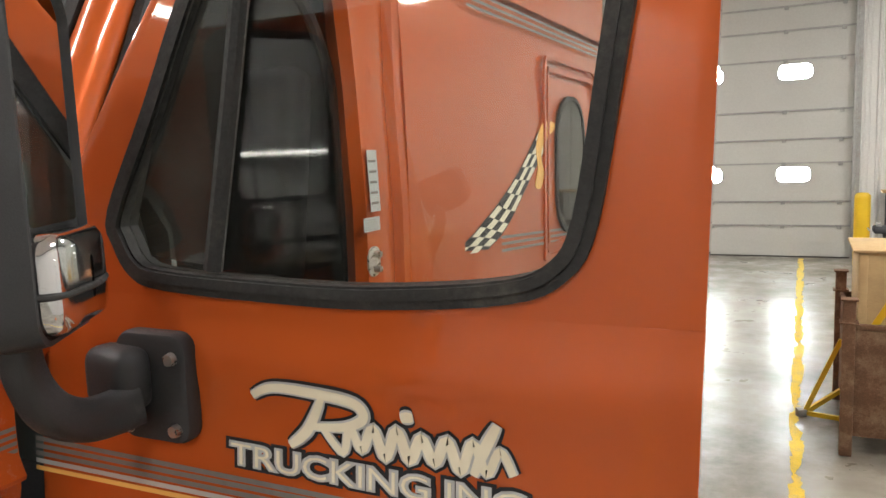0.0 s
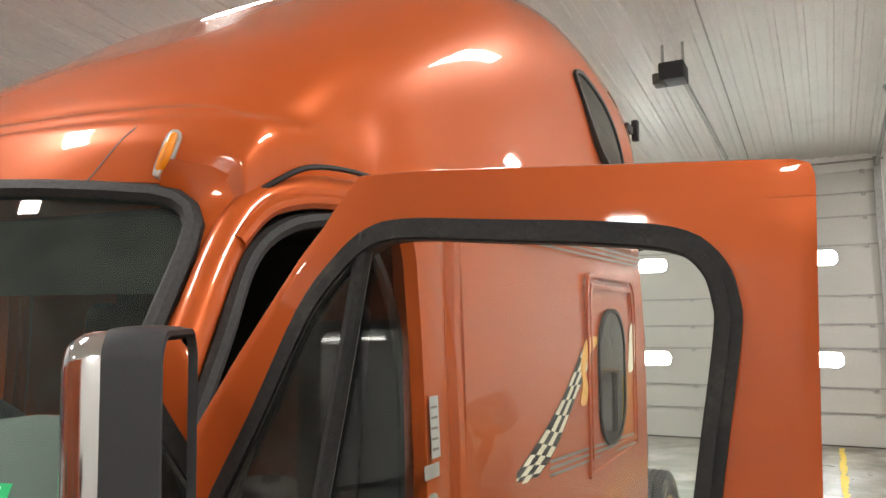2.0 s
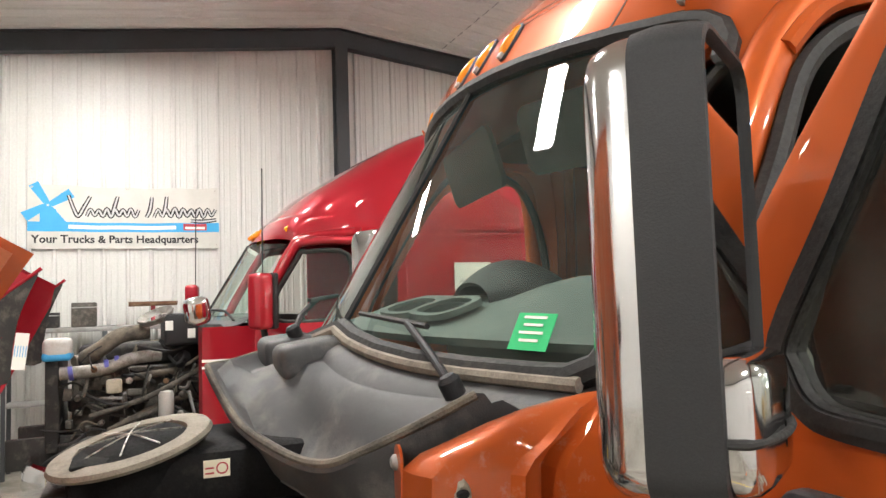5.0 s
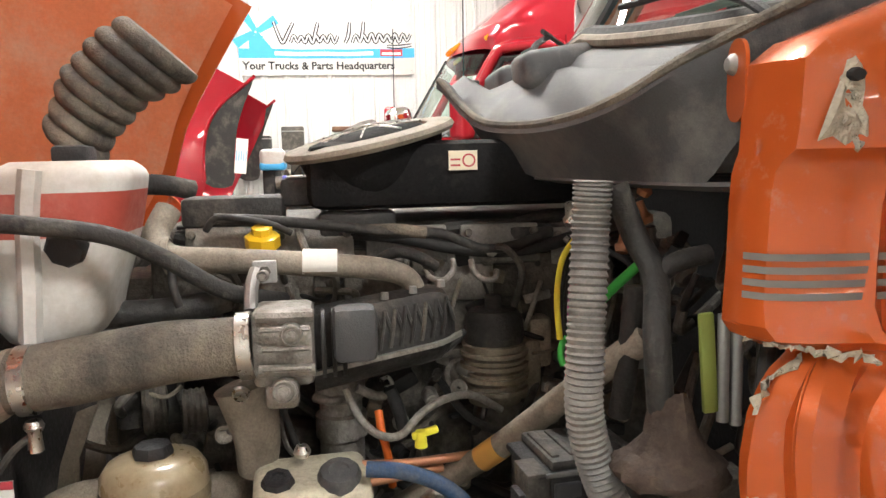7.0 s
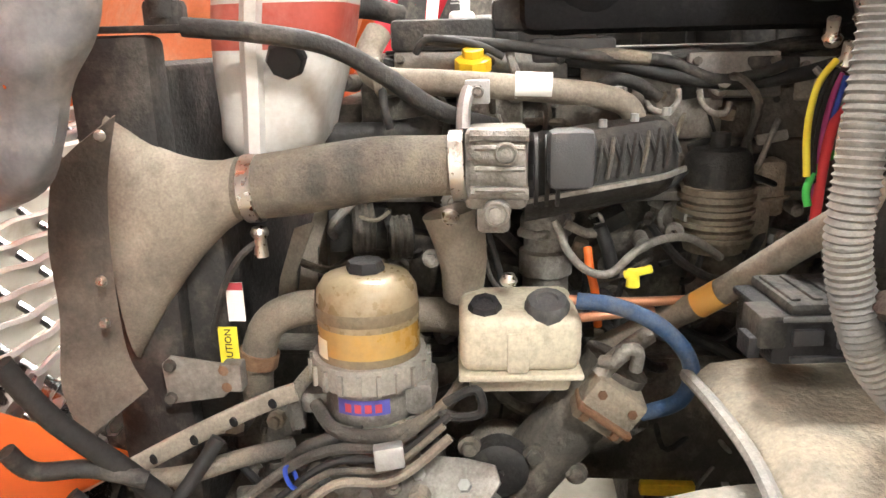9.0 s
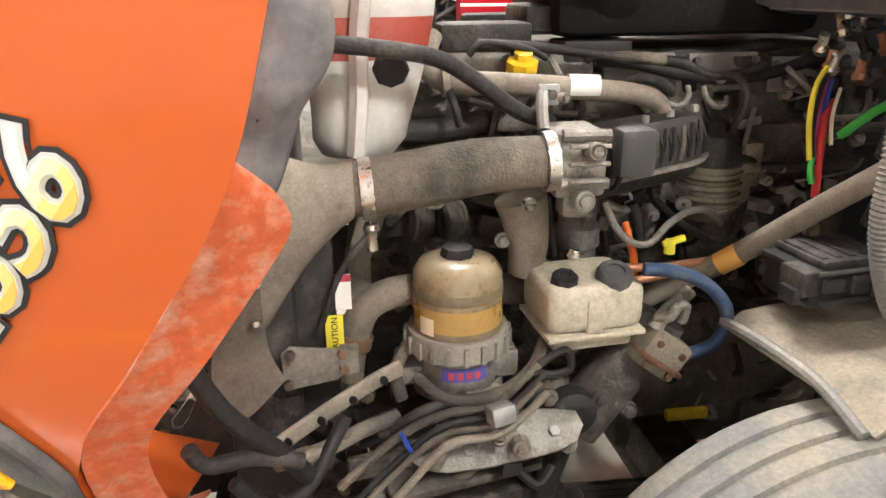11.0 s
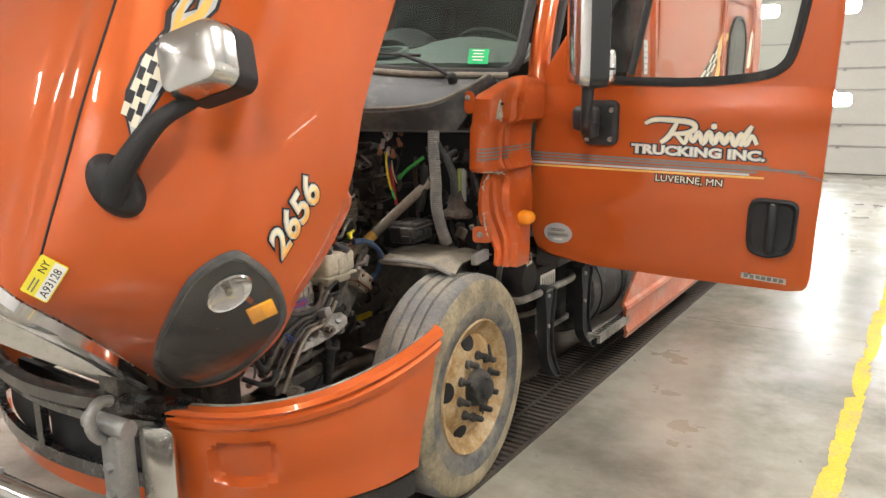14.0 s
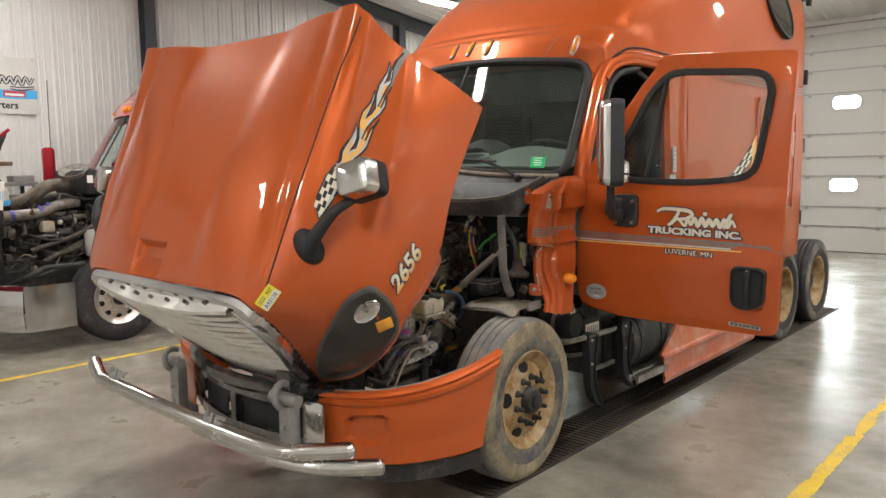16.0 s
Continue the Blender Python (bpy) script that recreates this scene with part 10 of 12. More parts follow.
lathe(bm, [(0.018, 0), (0.02, 0.02), (0.012, 0.03), (0.012, 0.06), (0, 0.062)], turn_to(fb + Vector((0.05, 0.06, -fh * 0.6)), (0, 0, -1)), 10)
part("drain_valve", bm, BRIGHT, ff)
part("base_band", lathe(bmesh.new(), [(0.083, -fh * 0.5), (0.092, -fh * 0.48), (0.092, -fh * 0.62), (0.08, -fh * 0.64)], Matrix.Translation(fb), 28), CAST, ff)
for k, (mat, r) in enumerate(((HOSE, 0.009), (RUBBER, 0.007), (HOSE, 0.006), (TAN_METAL, 0.008))):
    o_ = Vector((0.012 * k, 0.01 * (k % 2), -0.014 * k))
    bm = bmesh.new()
    tube(bm, [fb + Vector((0.1, 0.14, -0.03)) + o_, fb + Vector((0.115, 0.05, -0.1)) + o_, fb + Vector((0.12, -0.05, -0.11)) + o_, fb + Vector((0.11, -0.14, -0.16)) + o_ * 1.6, fb + Vector((0.12, -0.25, -0.25)) + o_ * 2], r, 8, 6)
    part("filter_loom", bm, mat, ff)
part("loom_tie", lathe(bmesh.new(), [(0.018, -0.004), (0.022, -0.003), (0.022, 0.003), (0.018, 0.004)], turn_to(fb + Vector((0.125, -0.12, -0.16)), (0.1, -1, -0.5)), 14), CABLE_BLUE, ff, "blue tie round the loom")
bm = bmesh.new()
tube(bm, [fb + Vector((0.1, 0.14, -0.03)), fb + Vector((0.11, 0.19, 0.0)), fb + Vector((0.11, 0.2, -0.04)), fb + Vector((0.11, 0.16, -0.05)), fb + Vector((0.1, 0.12, -0.04))], 0.008, 8, 6)
part("hose_loop", bm, RUBBER, ff)
# power steering reservoir
pt, pb = Vector((0.640, -0.357, 1.161)), Vector((0.660, -0.361, 1.014))
bm = bmesh.new()
box(bm, (0.63, pt.y, (pt.z + pb.z) / 2 + 0.01), (0.17, 0.2, 0.1), (0, 0, 4), bevel=0.022, seg=3)
box(bm, (0.63, pt.y, (pt.z + pb.z) / 2 - 0.045), (0.18, 0.205, 0.012), (0, 0, 4), bevel=0.004)
box(bm, (0.63, pt.y, (pt.z + pb.z) / 2 - 0.062), (0.14, 0.17, 0.04), (0, 0, 4), bevel=0.012)
ps = part("steering_fluid_tank", bm, CREAM_TANK, truck, "yellowed plastic steering fluid tank with black caps")
part("tank_rib", box(bmesh.new(), (0.712, -0.357, 1.085), (0.014, 0.035, 0.07), (0, 0, 4), bevel=0.004), CREAM_TANK, ps)
for c, r, mat in (((0.700, -0.411, 1.151), 0.028, PLASTIC), ((0.700, -0.309, 1.156), 0.037, GREY_PLASTIC)):
    bm = bmesh.new()
    lathe(bm, [(r * 0.95, -0.03), (r, -0.012), (r, 0.004), (r * 0.85, 0.012), (r * 0.5, 0.013), (r * 0.45, 0.009), (0, 0.009)], turn_to(Vector(c) + Vector((-0.02, 0, 0.0)), (0.35, 0, 1)), 8 if r < 0.03 else 12)
    part("tank_cap", bm, mat, ps)
bm = bmesh.new()
lathe(bm, [(0.012, 0), (0.016, 0.008), (0.01, 0.02), (0, 0.022)], turn_to((0.620, -0.372, 1.170), (0, 0, 1)), 10)
part("tank_nipple", bm, BRIGHT, ps)
# steering gear and arm
bm = bmesh.new()
g0 = Vector((0.600, -0.210, 0.966))
tube(bm, [(0.630, -0.185, 1.035), (0.630, -0.230, 0.96), (0.630, -0.30, 0.87), (0.63, -0.36, 0.79)], 0.06, 18, 4)
box(bm, (0.620, -0.197, 0.932), (0.1, 0.12, 0.08), (30, 0, 0), bevel=0.015)
lathe(bm, [(0.05, 0), (0.05, 0.05), (0.035, 0.06), (0.03, 0.1), (0, 0.1)], turn_to((0.580, -0.388, 0.811), (1, 0, 0)), 18)
gear = part("steering_gear", bm, DARK_METAL, truck, "dusty cast steering gear")
bm = bmesh.new()
tube(bm, [(0.660, -0.376, 0.859), (0.680, -0.405, 0.777), (0.690, -0.437, 0.674), (0.690, -0.450, 0.574)], lambda k: 0.032 - 0.01 * k, 12, 4)
part("pitman_arm", bm, DUSTY_BLACK, gear, "dark pitman arm")
bm = bmesh.new()
tube(bm, [(0.690, -0.444, 0.599), (0.750, -0.366, 0.637), (0.850, -0.314, 0.688)], 0.024, 10, 3)
part("drag_link", bm, DARK_METAL, gear)
bm = bmesh.new()
lathe(bm, [(0.06, 0.0), (0.07, 0.03), (0.06, 0.06), (0.03, 0.08), (0, 0.08)], turn_to((0.550, -0.388, 0.817), (1, 0, 0)), 18)
part("gear_cover", bm, DARK_METAL, gear)
# flat strut beside the radiator, its holes' shade painted as black discs, and a rusty clamp on the elbow hose
STRUT = ((0.81, -0.985, 0.915), (0.77, -0.9, 0.95), (0.72, -0.79, 0.988), (0.7, -0.735, 1.002))
strut = part("radiator_strut", flat_arm(bmesh.new(), STRUT, 0.012, 0.034, 4), TAN_METAL, truck, "pale flat strut with black discs for the shade of its holes")
for k in range(4):
    part("strut_hole", lathe(bmesh.new(), [(0, 0.0015), (0.008, 0.0015), (0.009, -0.002)], turn_to(Vector(STRUT[0]).lerp(Vector(STRUT[3]), 0.15 + 0.24 * k) + Vector((0.011, -0.003, 0.0)), (1, -0.45, 0)), 12), CLOTH_BLACK, strut)
part("elbow_clamp", lathe(bmesh.new(), [(0.032, -0.014), (0.036, -0.013), (0.036, 0.013), (0.032, 0.014)], turn_to((0.632, -0.82, 1.035), (0, -0.25, -1)), 22), RUST, truck, "rusty band clamp on the elbow hose")
# front frame horn, struts, plates and loose hoses in the lower front corner
for nm, mat, r, pts in (("loose_hose", RUBBER, 0.017, [(0.950, -1.068, 1.163), (0.920, -1.030, 1.065), (0.880, -0.956, 0.959), (0.850, -0.916, 0.888)]),
                        ("loose_hose", HOSE, 0.016, [(0.850, -0.968, 0.919), (0.800, -0.899, 0.899), (0.750, -0.821, 0.902), (0.700, -0.748, 0.896)]), ("loose_hose", DUSTY_BLACK, 0.014, [(0.950, -1.086, 1.027), (0.930, -1.065, 0.983), (0.900, -0.997, 0.970), (0.880, -0.922, 0.940)]),
                        ("loose_hose", RUBBER, 0.013, [(0.900, -1.035, 0.924), (0.880, -0.979, 0.853), (0.840, -0.916, 0.860), (0.780, -0.846, 0.956)])):
    bm = bmesh.new()
    tube(bm, pts, r, 10, 5)
    part(nm, bm, mat, truck)
bm = bmesh.new()
box(bm, (0.620, -0.642, 0.782), (0.3, 0.32, 0.02), (0, 6, 12), bevel=0.006)
box(bm, (0.700, -0.711, 0.803), (0.02, 0.28, 0.05), (0, 0, 12), bevel=0.006)
part("mount_plate", bm, DARK_METAL, truck, "dusty steel mounting plate")
for k in range(6):
    bm = bmesh.new()
    p = Vector((0.720, -0.775, 0.849)) + Vector((0.0, 0.045 * k, 0.02 + 0.003 * k))
    lathe(bm, [(0.012, 0), (0.012, 0.01), (0, 0.011)], Matrix.Translation(p), 8)
    part("plate_bolt", bm, DARK_METAL, truck)
bm = bmesh.new()
box(bm, (0.42, -1.05, 0.72), (0.12, 0.5, 0.25), bevel=0.01)
part("frame_horn", bm, DARK_METAL, truck)
bm = bmesh.new()
box(bm, (0.62, -0.6, 0.5), (0.5, 0.6, 0.03), (0, 0, 10))
part("under_tray", bm, DUSTY_BLACK, truck)
bm = bmesh.new()
box(bm, (0.660, -0.636, 0.661), (0.1, 0.3, 0.05), (0, 0, 5), bevel=0.01)
part("spring_hanger", bm, DARK_METAL, truck)
for k in range(5):
    bm = bmesh.new()
    tube(bm, [(0.45, -1.0, 0.6 - 0.02 * k), (0.45, -0.5, 0.5 - 0.02 * k), (0.45, 0.02, 0.47 - 0.02 * k), (0.45, 0.55, 0.5 - 0.02 * k), (0.45, 1.0, 0.62 - 0.02 * k)], 0.012, 4, 5)
    part("spring_leaf", bm, DARK_METAL, truck)
bm = bmesh.new()
slab(bm, smooth_outline([(-0.17, -0.02), (-0.1, -0.055), (0.06, -0.05), (0.16, -0.03), (0.17, 0.03), (0.05, 0.05), (-0.08, 0.06), (-0.16, 0.04)], 2), 0.012, basis((0.735, -0.56, 0.845), (0.1, 1, 0.12), (-0.75, 0, 0.66)), bevel=0.003)
filter_plate = part("filter_bracket", bm, CAST, truck, "dusty cast bracket below the fuel filter")
for u, v in ((-0.13, 0.01), (-0.05, -0.02), (0.04, 0.015), (0.12, -0.005)):
    part("bracket_bolt", lathe(bmesh.new(), [(0, 0.024), (0.011, 0.022), (0.012, 0.012), (0.018, 0.011)], basis((0.735, -0.56, 0.845), (0.1, 1, 0.12), (-0.75, 0, 0.66)) @ Matrix.Translation((u, v, 0)), 6), STEEL, filter_plate)
rng = random.Random(31)
for k in range(46):
    p = Vector((rng.uniform(0.55, 0.8), rng.uniform(-0.95, -0.35), rng.uniform(0.62, 0.95)))
    s_ = rng.uniform(0.009, 0.022)
    mat = rng.choice((CAST, DARK_METAL, TOWER, TAN_METAL, DUSTY_BLACK, STEEL))
    if k % 3 == 0:
        part("chassis_bolt", lathe(bmesh.new(), [(0, s_), (s_ * 0.55, s_ * 0.95), (s_ * 0.6, s_ * 0.3), (s_, s_ * 0.25), (s_, -s_)], turn_to(p, (1, rng.uniform(-0.5, 0.5), rng.uniform(-0.2, 0.7))), 8), mat, truck)
    elif k % 3 == 1:
        part("chassis_clip", box(bmesh.new(), p, (s_ * 2.2, s_ * rng.uniform(1.5, 3.5), s_ * rng.uniform(1, 2)), (rng.uniform(-30, 30), rng.uniform(-20, 20), rng.uniform(-30, 30)), bevel=s_ * 0.2), mat, truck)
    else:
        q = p + Vector((rng.uniform(-0.1, 0.06), rng.uniform(-0.16, 0.16), rng.uniform(-0.12, 0.08)))
        part("chassis_hose", tube(bmesh.new(), [p, (p + q) / 2 + Vector((0.03, 0, rng.uniform(-0.05, 0.03))), q], rng.uniform(0.004, 0.011), 8, 5), rng.choice((RUBBER, HOSE, DUSTY_BLACK)), truck)
# splash panel above the tyre
bm = bmesh.new()
rows = []
for y, z in ((-0.08, 1.045), (-0.045, 1.075), (0.01, 1.085), (0.13, 1.085), (0.27, 1.075)):
    rows.append([Vector((x, y + 0.12 * (x - 0.8) * (1 if y < 0 else 0.3), z - 0.05 * max(0, x - 1.0) * 3)) for x in (0.72, 0.78, 0.86, 0.98, 1.06, 1.1)])
sheet(bm, rows)
thicken(bm, 0.006)
part("splash_panel", bm, TOWER, truck, "bent dusty splash panel above the tyre")
bm = bmesh.new()
tube(bm, [(0.72, -0.09, 1.055), (0.85, -0.08, 1.068), (0.98, -0.065, 1.062), (1.09, -0.055, 1.028)], 0.011, 8, 5)
part("panel_flange", bm, ROCKER, truck, "pale rolled flange of the splash panel")
bm = bmesh.new()
box(bm, (0.0, 0.55, 0.62), (0.5, 1.3, 0.42), bevel=0.05, seg=2)
sump = part("oil_sump", bm, DARK_METAL, truck, "grimy ribbed oil sump")
for k in range(5):
    part("sump_rib", box(bmesh.new(), (0.255, 0.05 + 0.24 * k, 0.62), (0.02, 0.03, 0.36), bevel=0.005), DARK_METAL, sump)
bm = bmesh.new()
box(bm, (0.0, 0.02, 0.47), (1.7, 0.14, 0.13), bevel=0.02)
part("front_axle_beam", bm, DARK_METAL, truck, "dirty forged front axle beam")
bm = bmesh.new()
box(bm, (-0.36, 0.12, 1.46), (0.06, 1.1, 0.3), bevel=0.02)
shield = part("heat_shield", bm, DUSTY_BLACK, truck, "dusty black ribbed heat shield behind the engine")
for k in range(9):
    part("shield_rib", box(bmesh.new(), (-0.32, -0.36 + 0.12 * k, 1.46), (0.02, 0.025, 0.26), bevel=0.004), DUSTY_BLACK, shield)
bm = bmesh.new()
box(bm, (1.120, 0.136, 1.076), (0.03, 0.14, 0.05), (0, 0, 6), bevel=0.006)
part("support_bar", bm, STEEL, truck)
# fender liner hanging from the hood, and ribbed intake boot under it
bm = bmesh.new()
rows = []
c0 = Vector((0.980, -0.930, 1.538))
liner_line = smooth_outline([(-0.3, -0.13), (-0.16, -0.165), (-0.06, -0.15), (0.0, -0.12), (0.03, -0.06), (0.05, 0.0), (0.085, 0.05), (0.1, 0.1), (0.09, 0.16), (0.04, 0.24), (-0.1, 0.3), (-0.3, 0.3)], 5)
for i, (a, s) in enumerate([(0.0, 1.0), (0.018, 0.985), (0.03, 0.95)] + [(0.035 + 0.05 * math.sin(0.5 * math.pi * k / 12), 0.9 * (1 - k / 12) + 0.01) for k in range(13)]):
    row = []
    for y, z in liner_line:
        yy, zz = y * s, z * s
        wave = 0.012 * math.sin(19 * yy + 9 * zz) * math.sin(13 * zz - 7 * yy + 0.6) + 0.006 * math.sin(47 * zz + 21 * yy)
        row.append(c0 + Vector((a * 0.6 + wave * (i > 2), yy, zz)))
    rows.append(row)
sheet(bm, rows, closed=True)
part("fender_liner", bm, LINER_GREY, hood, "wrinkled dusty grey inner fender liner", sharp=60)
# stiff black flap beside the radiator, with rivets
bm = bmesh.new()
flap = [(0.800, -0.933, 1.484), (0.800, -0.961, 1.381), (0.800, -0.972, 1.250), (0.800, -0.969, 1.120), (0.800, -0.944, 1.052)]
flap_l = [(0.840, -1.018, 1.414), (0.840, -1.042, 1.306), (0.840, -1.044, 1.191), (0.840, -1.061, 1.069), (0.840, -1.038, 0.982)]
sheet(bm, [spline(flap_l, 5), [(p + q) / 2 + Vector((0.01, 0, 0)) for p, q in zip(spline(flap_l, 5), spline(flap, 5))], spline(flap, 5)])
thicken(bm, 0.005)
fl = part("rubber_flap", bm, FLAP, truck, "stiff dusty black rubber flap with rivets")
for p in ((0.830, -0.975, 1.244), (0.830, -0.980, 1.177), (0.830, -0.944, 1.459)):
    bm = bmesh.new()
    lathe(bm, [(0, 0.008), (0.006, 0.007), (0.009, 0.0)], turn_to(p, (1, 0, 0)), 10)
    part("rivet", bm, BRIGHT, fl)
bm = bmesh.new()
p0, p1 = Vector((0.100, -0.867, 1.724)), Vector((0.100, -0.661, 1.947))
rows = []
nr = 8
for i in range(nr * 6 + 1):
    t = i / (nr * 6)
    grow = 0.94 + 0.12 * abs(math.sin(t * nr * math.pi)) ** 0.7 + 0.03 * math.sin(t * 17 + 1)
    p = p0.lerp(p1, t) + Vector((0, -0.03, 0.02)) * math.sin(math.pi * t)
    d = (p1 - p0).normalized()
    sd = Vector((0, d.z, -d.y))
    rows.append([p + (sd * (0.066 + 0.035 * t) * math.cos(2 * math.pi * j / 24) + Vector((0.12, 0, 0)) * math.sin(2 * math.pi * j / 24)) * grow for j in range(24)])
sheet(bm, rows, closed=True)
bm.faces.new([bm.verts.new(q) for q in rows[-1]])
part("intake_boot", bm, HOSE, hood, "ribbed dusty rubber intake boot")


# ---- the red truck in the next bay ----
RT = (-6.03, 0.16, 0)
RM = Matrix.Translation(RT)
red = thing("semi_truck", "red highway tractor with open hood and bare engine", "truck", at=RT)


def red_part(name, bm, mat, parent=None, label="", m=None, sharp=45):
    return part(name, bm, mat, red if parent is None else parent, label, m=RM if m is None else m, sharp=sharp)


RED_ROOF = [(y, w, zb, zb + (zt - zb) * 0.9, e) for y, w, zb, zt, e in ROOF]
bm = bmesh.new()
rows = roof_skin(RED_ROOF)
sheet(bm, rows)
bm.faces.new([bm.verts.new(q) for q in rows[-1]])
red_part("roof_fairing", bm, RED)
side_plate(red, RED, RM, 1, 1.75, 5.05, 0.95, 2.8, "sleeper_side")
side_plate(red, RED, RM, -1, 1.75, 5.05, 0.95, 2.8, "sleeper_side")
side_plate(red, RED, RM, -1, 0.72, 1.75, 0.95, 1.92, "passenger_door")
red_part("rear_wall", box(bmesh.new(), (0, 5.03, 1.9), (2.42, 0.04, 1.9)), RED)
red_part("cab_floor", box(bmesh.new(), (0, 2.9, 0.98), (2.4, 4.3, 0.06)), CLOTH_BLACK)
red_part("firewall", box(bmesh.new(), (0, 0.72, 1.45), (2.2, 0.06, 1.0)), DUSTY_BLACK)
red_part("sleeper_curtain", box(bmesh.new(), (0, 2.5, 1.9), (2.3, 0.04, 1.7)), CLOTH_BLACK)
bm = bmesh.new()
sheet(bm, [[screen_pt(-0.97 + 1.94 * j / 24, 0.02 + 0.95 * i / 10) for j in range(25)] for i in range(11)])
red_part("windshield", bm, GLASS_SCREEN).visible_shadow = False
bm = bmesh.new()
tube(bm, edge, 0.03, 8, 1, closed=True)
red_part("windshield_seal", bm, RUBBER)
bm = bmesh.new()
tube(bm, [screen_pt(0, 0.03 + 0.94 * k / 8, -0.006) for k in range(9)], 0.011, 6, 2)
red_part("windshield_bar", bm, RUBBER)
bm = bmesh.new()
sheet(bm, [[Vector((x, 0.5 + 0.25 * x * x + d, z)) for x in [-1.0 + 0.1 * i for i in range(21)]] for d, z in ((0.0, 1.9), (0.15, 1.98), (0.45, 1.97), (0.55, 1.7))])
red_part("dashboard", bm, DASH)
for sx in (1, -1):
    bm = bmesh.new()
    tube(bm, [(sx * 1.12, 0.68, 1.1), (sx * 1.12, 0.68, 1.7), (sx * 1.085, 0.76, 2.0), (sx * 1.05, 0.92, 2.3), (sx * 1.015, 1.08, 2.58), (sx * 1.05, 1.22, 2.71), (sx * 1.15, 1.7, 2.76)], 0.05, 10, 6)
    red_part("windshield_pillar", bm, RED)
# cab side behind the fender, with white stripes
bm = bmesh.new()
sheet(bm, [[Vector((x, y, z)) for x, y in ((1.0, 0.22), (1.12, 0.24), (1.17, 0.36), (1.2, 0.7))] for z in (0.98, 1.4, 1.75, 1.88)])
thicken(bm, 0.01)
red_part("cab_corner", bm, RED, label="red cab corner with white stripes")
for k in range(2):
    bm = bmesh.new()
    sheet(bm, [[Vector((x + 0.004, y - 0.003, 1.5 + 0.06 * k + dz)) for x, y in ((1.12, 0.24), (1.17, 0.36), (1.2, 0.7))] for dz in (0, 0.025)])
    red_part("corner_stripe", bm, WHITE)
for zz, h in ((1.52, 0.02), (1.94, 0.025)):
    bm = bmesh.new()
    slab(bm, [(1.8, 0), (5.0, 0), (5.0, h), (1.8, h)], 0.002, basis((SIDE_X + 0.002, 0, zz), (0, 1, 0), (0, 0, 1)))
    red_part("side_stripe", bm, WHITE)
# raised lines of the sleeper: upper joint, side locker outline
for pts in ([(1.252, 1.75, 2.72), (1.252, 3.4, 2.74), (1.25, 5.0, 2.74)], [(1.252, 2.2, 1.05), (1.252, 2.2, 2.7)], [(1.252, 3.6, 1.05), (1.252, 3.6, 2.7)]):
    bm = bmesh.new()
    tube(bm, pts, 0.006, 6, 1)
    red_part("panel_joint", bm, LABEL_RED)
# ajar driver's door, hinged at its front edge
RD = RM @ Matrix.Translation((1.2, 0.74, 0)) @ Matrix.Rotation(radians(-30), 4, "Z") @ Matrix.Translation((-1.2, -0.74, 0))
rd_out = [(0.0, 0.98), (0.95, 0.98), (1.0, 1.2), (1.0, 2.55), (0.9, 2.66), (0.5, 2.66), (0.36, 2.58), (0.05, 2.05), (-0.02, 1.8)]
rd_win = smooth_outline([(0.15, 1.95), (0.85, 1.93), (0.9, 2.1), (0.88, 2.5), (0.5, 2.54), (0.4, 2.48)], 4)
DM = RD @ basis((1.235, 0.74, 0), (0, 1, 0), (0, 0, 1))
bm = bmesh.new()
slab(bm, [(-0.02, 0.98), (0.98, 0.98), (1.0, 1.9), (-0.01, 1.9)], 0.05, DM, bevel=0.01)
rdoor = part("driver_door", bm, RED, red, "red cab door standing ajar")
bm = bmesh.new()
tube(bm, [DM @ Vector((u, z, 0.02)) for u, z in [(-0.0, 1.86), (0.07, 2.04), (0.36, 2.55), (0.5, 2.63), (0.88, 2.63), (0.96, 2.55), (0.97, 1.9)]], 0.042, 10, 5)
part("window_frame", bm, RED, rdoor)
bm = bmesh.new()
tube(bm, [DM @ Vector((u, z, 0.03)) for u, z in rd_win], 0.024, 6, 1, closed=True)
part("window_seal", bm, RUBBER, rdoor)
part("window_pane", slab(bmesh.new(), rd_win, 0.005, DM @ Matrix.Translation((0, 0, 0.02))), GLASS, rdoor).visible_shadow = False
# tall red mirror on the door, with a bright edge, and whip antenna
bm = bmesh.new()
box(bm, (1.56, 0.7, 2.1), (0.2, 0.16, 0.5), (0, 0, 34), bevel=0.045, seg=3)
rmir = red_part("door_mirror", bm, RED, label="tall red door mirror")
bm = bmesh.new()
box(bm, (1.51, 0.78, 2.1), (0.22, 0.05, 0.5), (0, 0, 34), bevel=0.02, seg=2)
red_part("mirror_housing", bm, PLASTIC, rmir)
bm = bmesh.new()
tube(bm, [(1.3, 0.9, 1.75), (1.42, 0.8, 1.72), (1.52, 0.74, 1.8), (1.54, 0.72, 1.9)], 0.028, 8, 4)
red_part("mirror_arm", bm, PLASTIC, rmir)
bm = bmesh.new()
box(bm, (-1.5, 0.36, 2.1), (0.2, 0.16, 0.5), (0, 0, -14), bevel=0.045, seg=3)
pm = red_part("door_mirror", bm, RED, label="tall red door mirror")
bm = bmesh.new()
tube(bm, [(-1.2, 0.72, 1.75), (-1.36, 0.6, 1.72), (-1.48, 0.44, 1.8), (-1.5, 0.4, 1.9)], 0.028, 8, 4)
red_part("mirror_arm", bm, PLASTIC, pm)
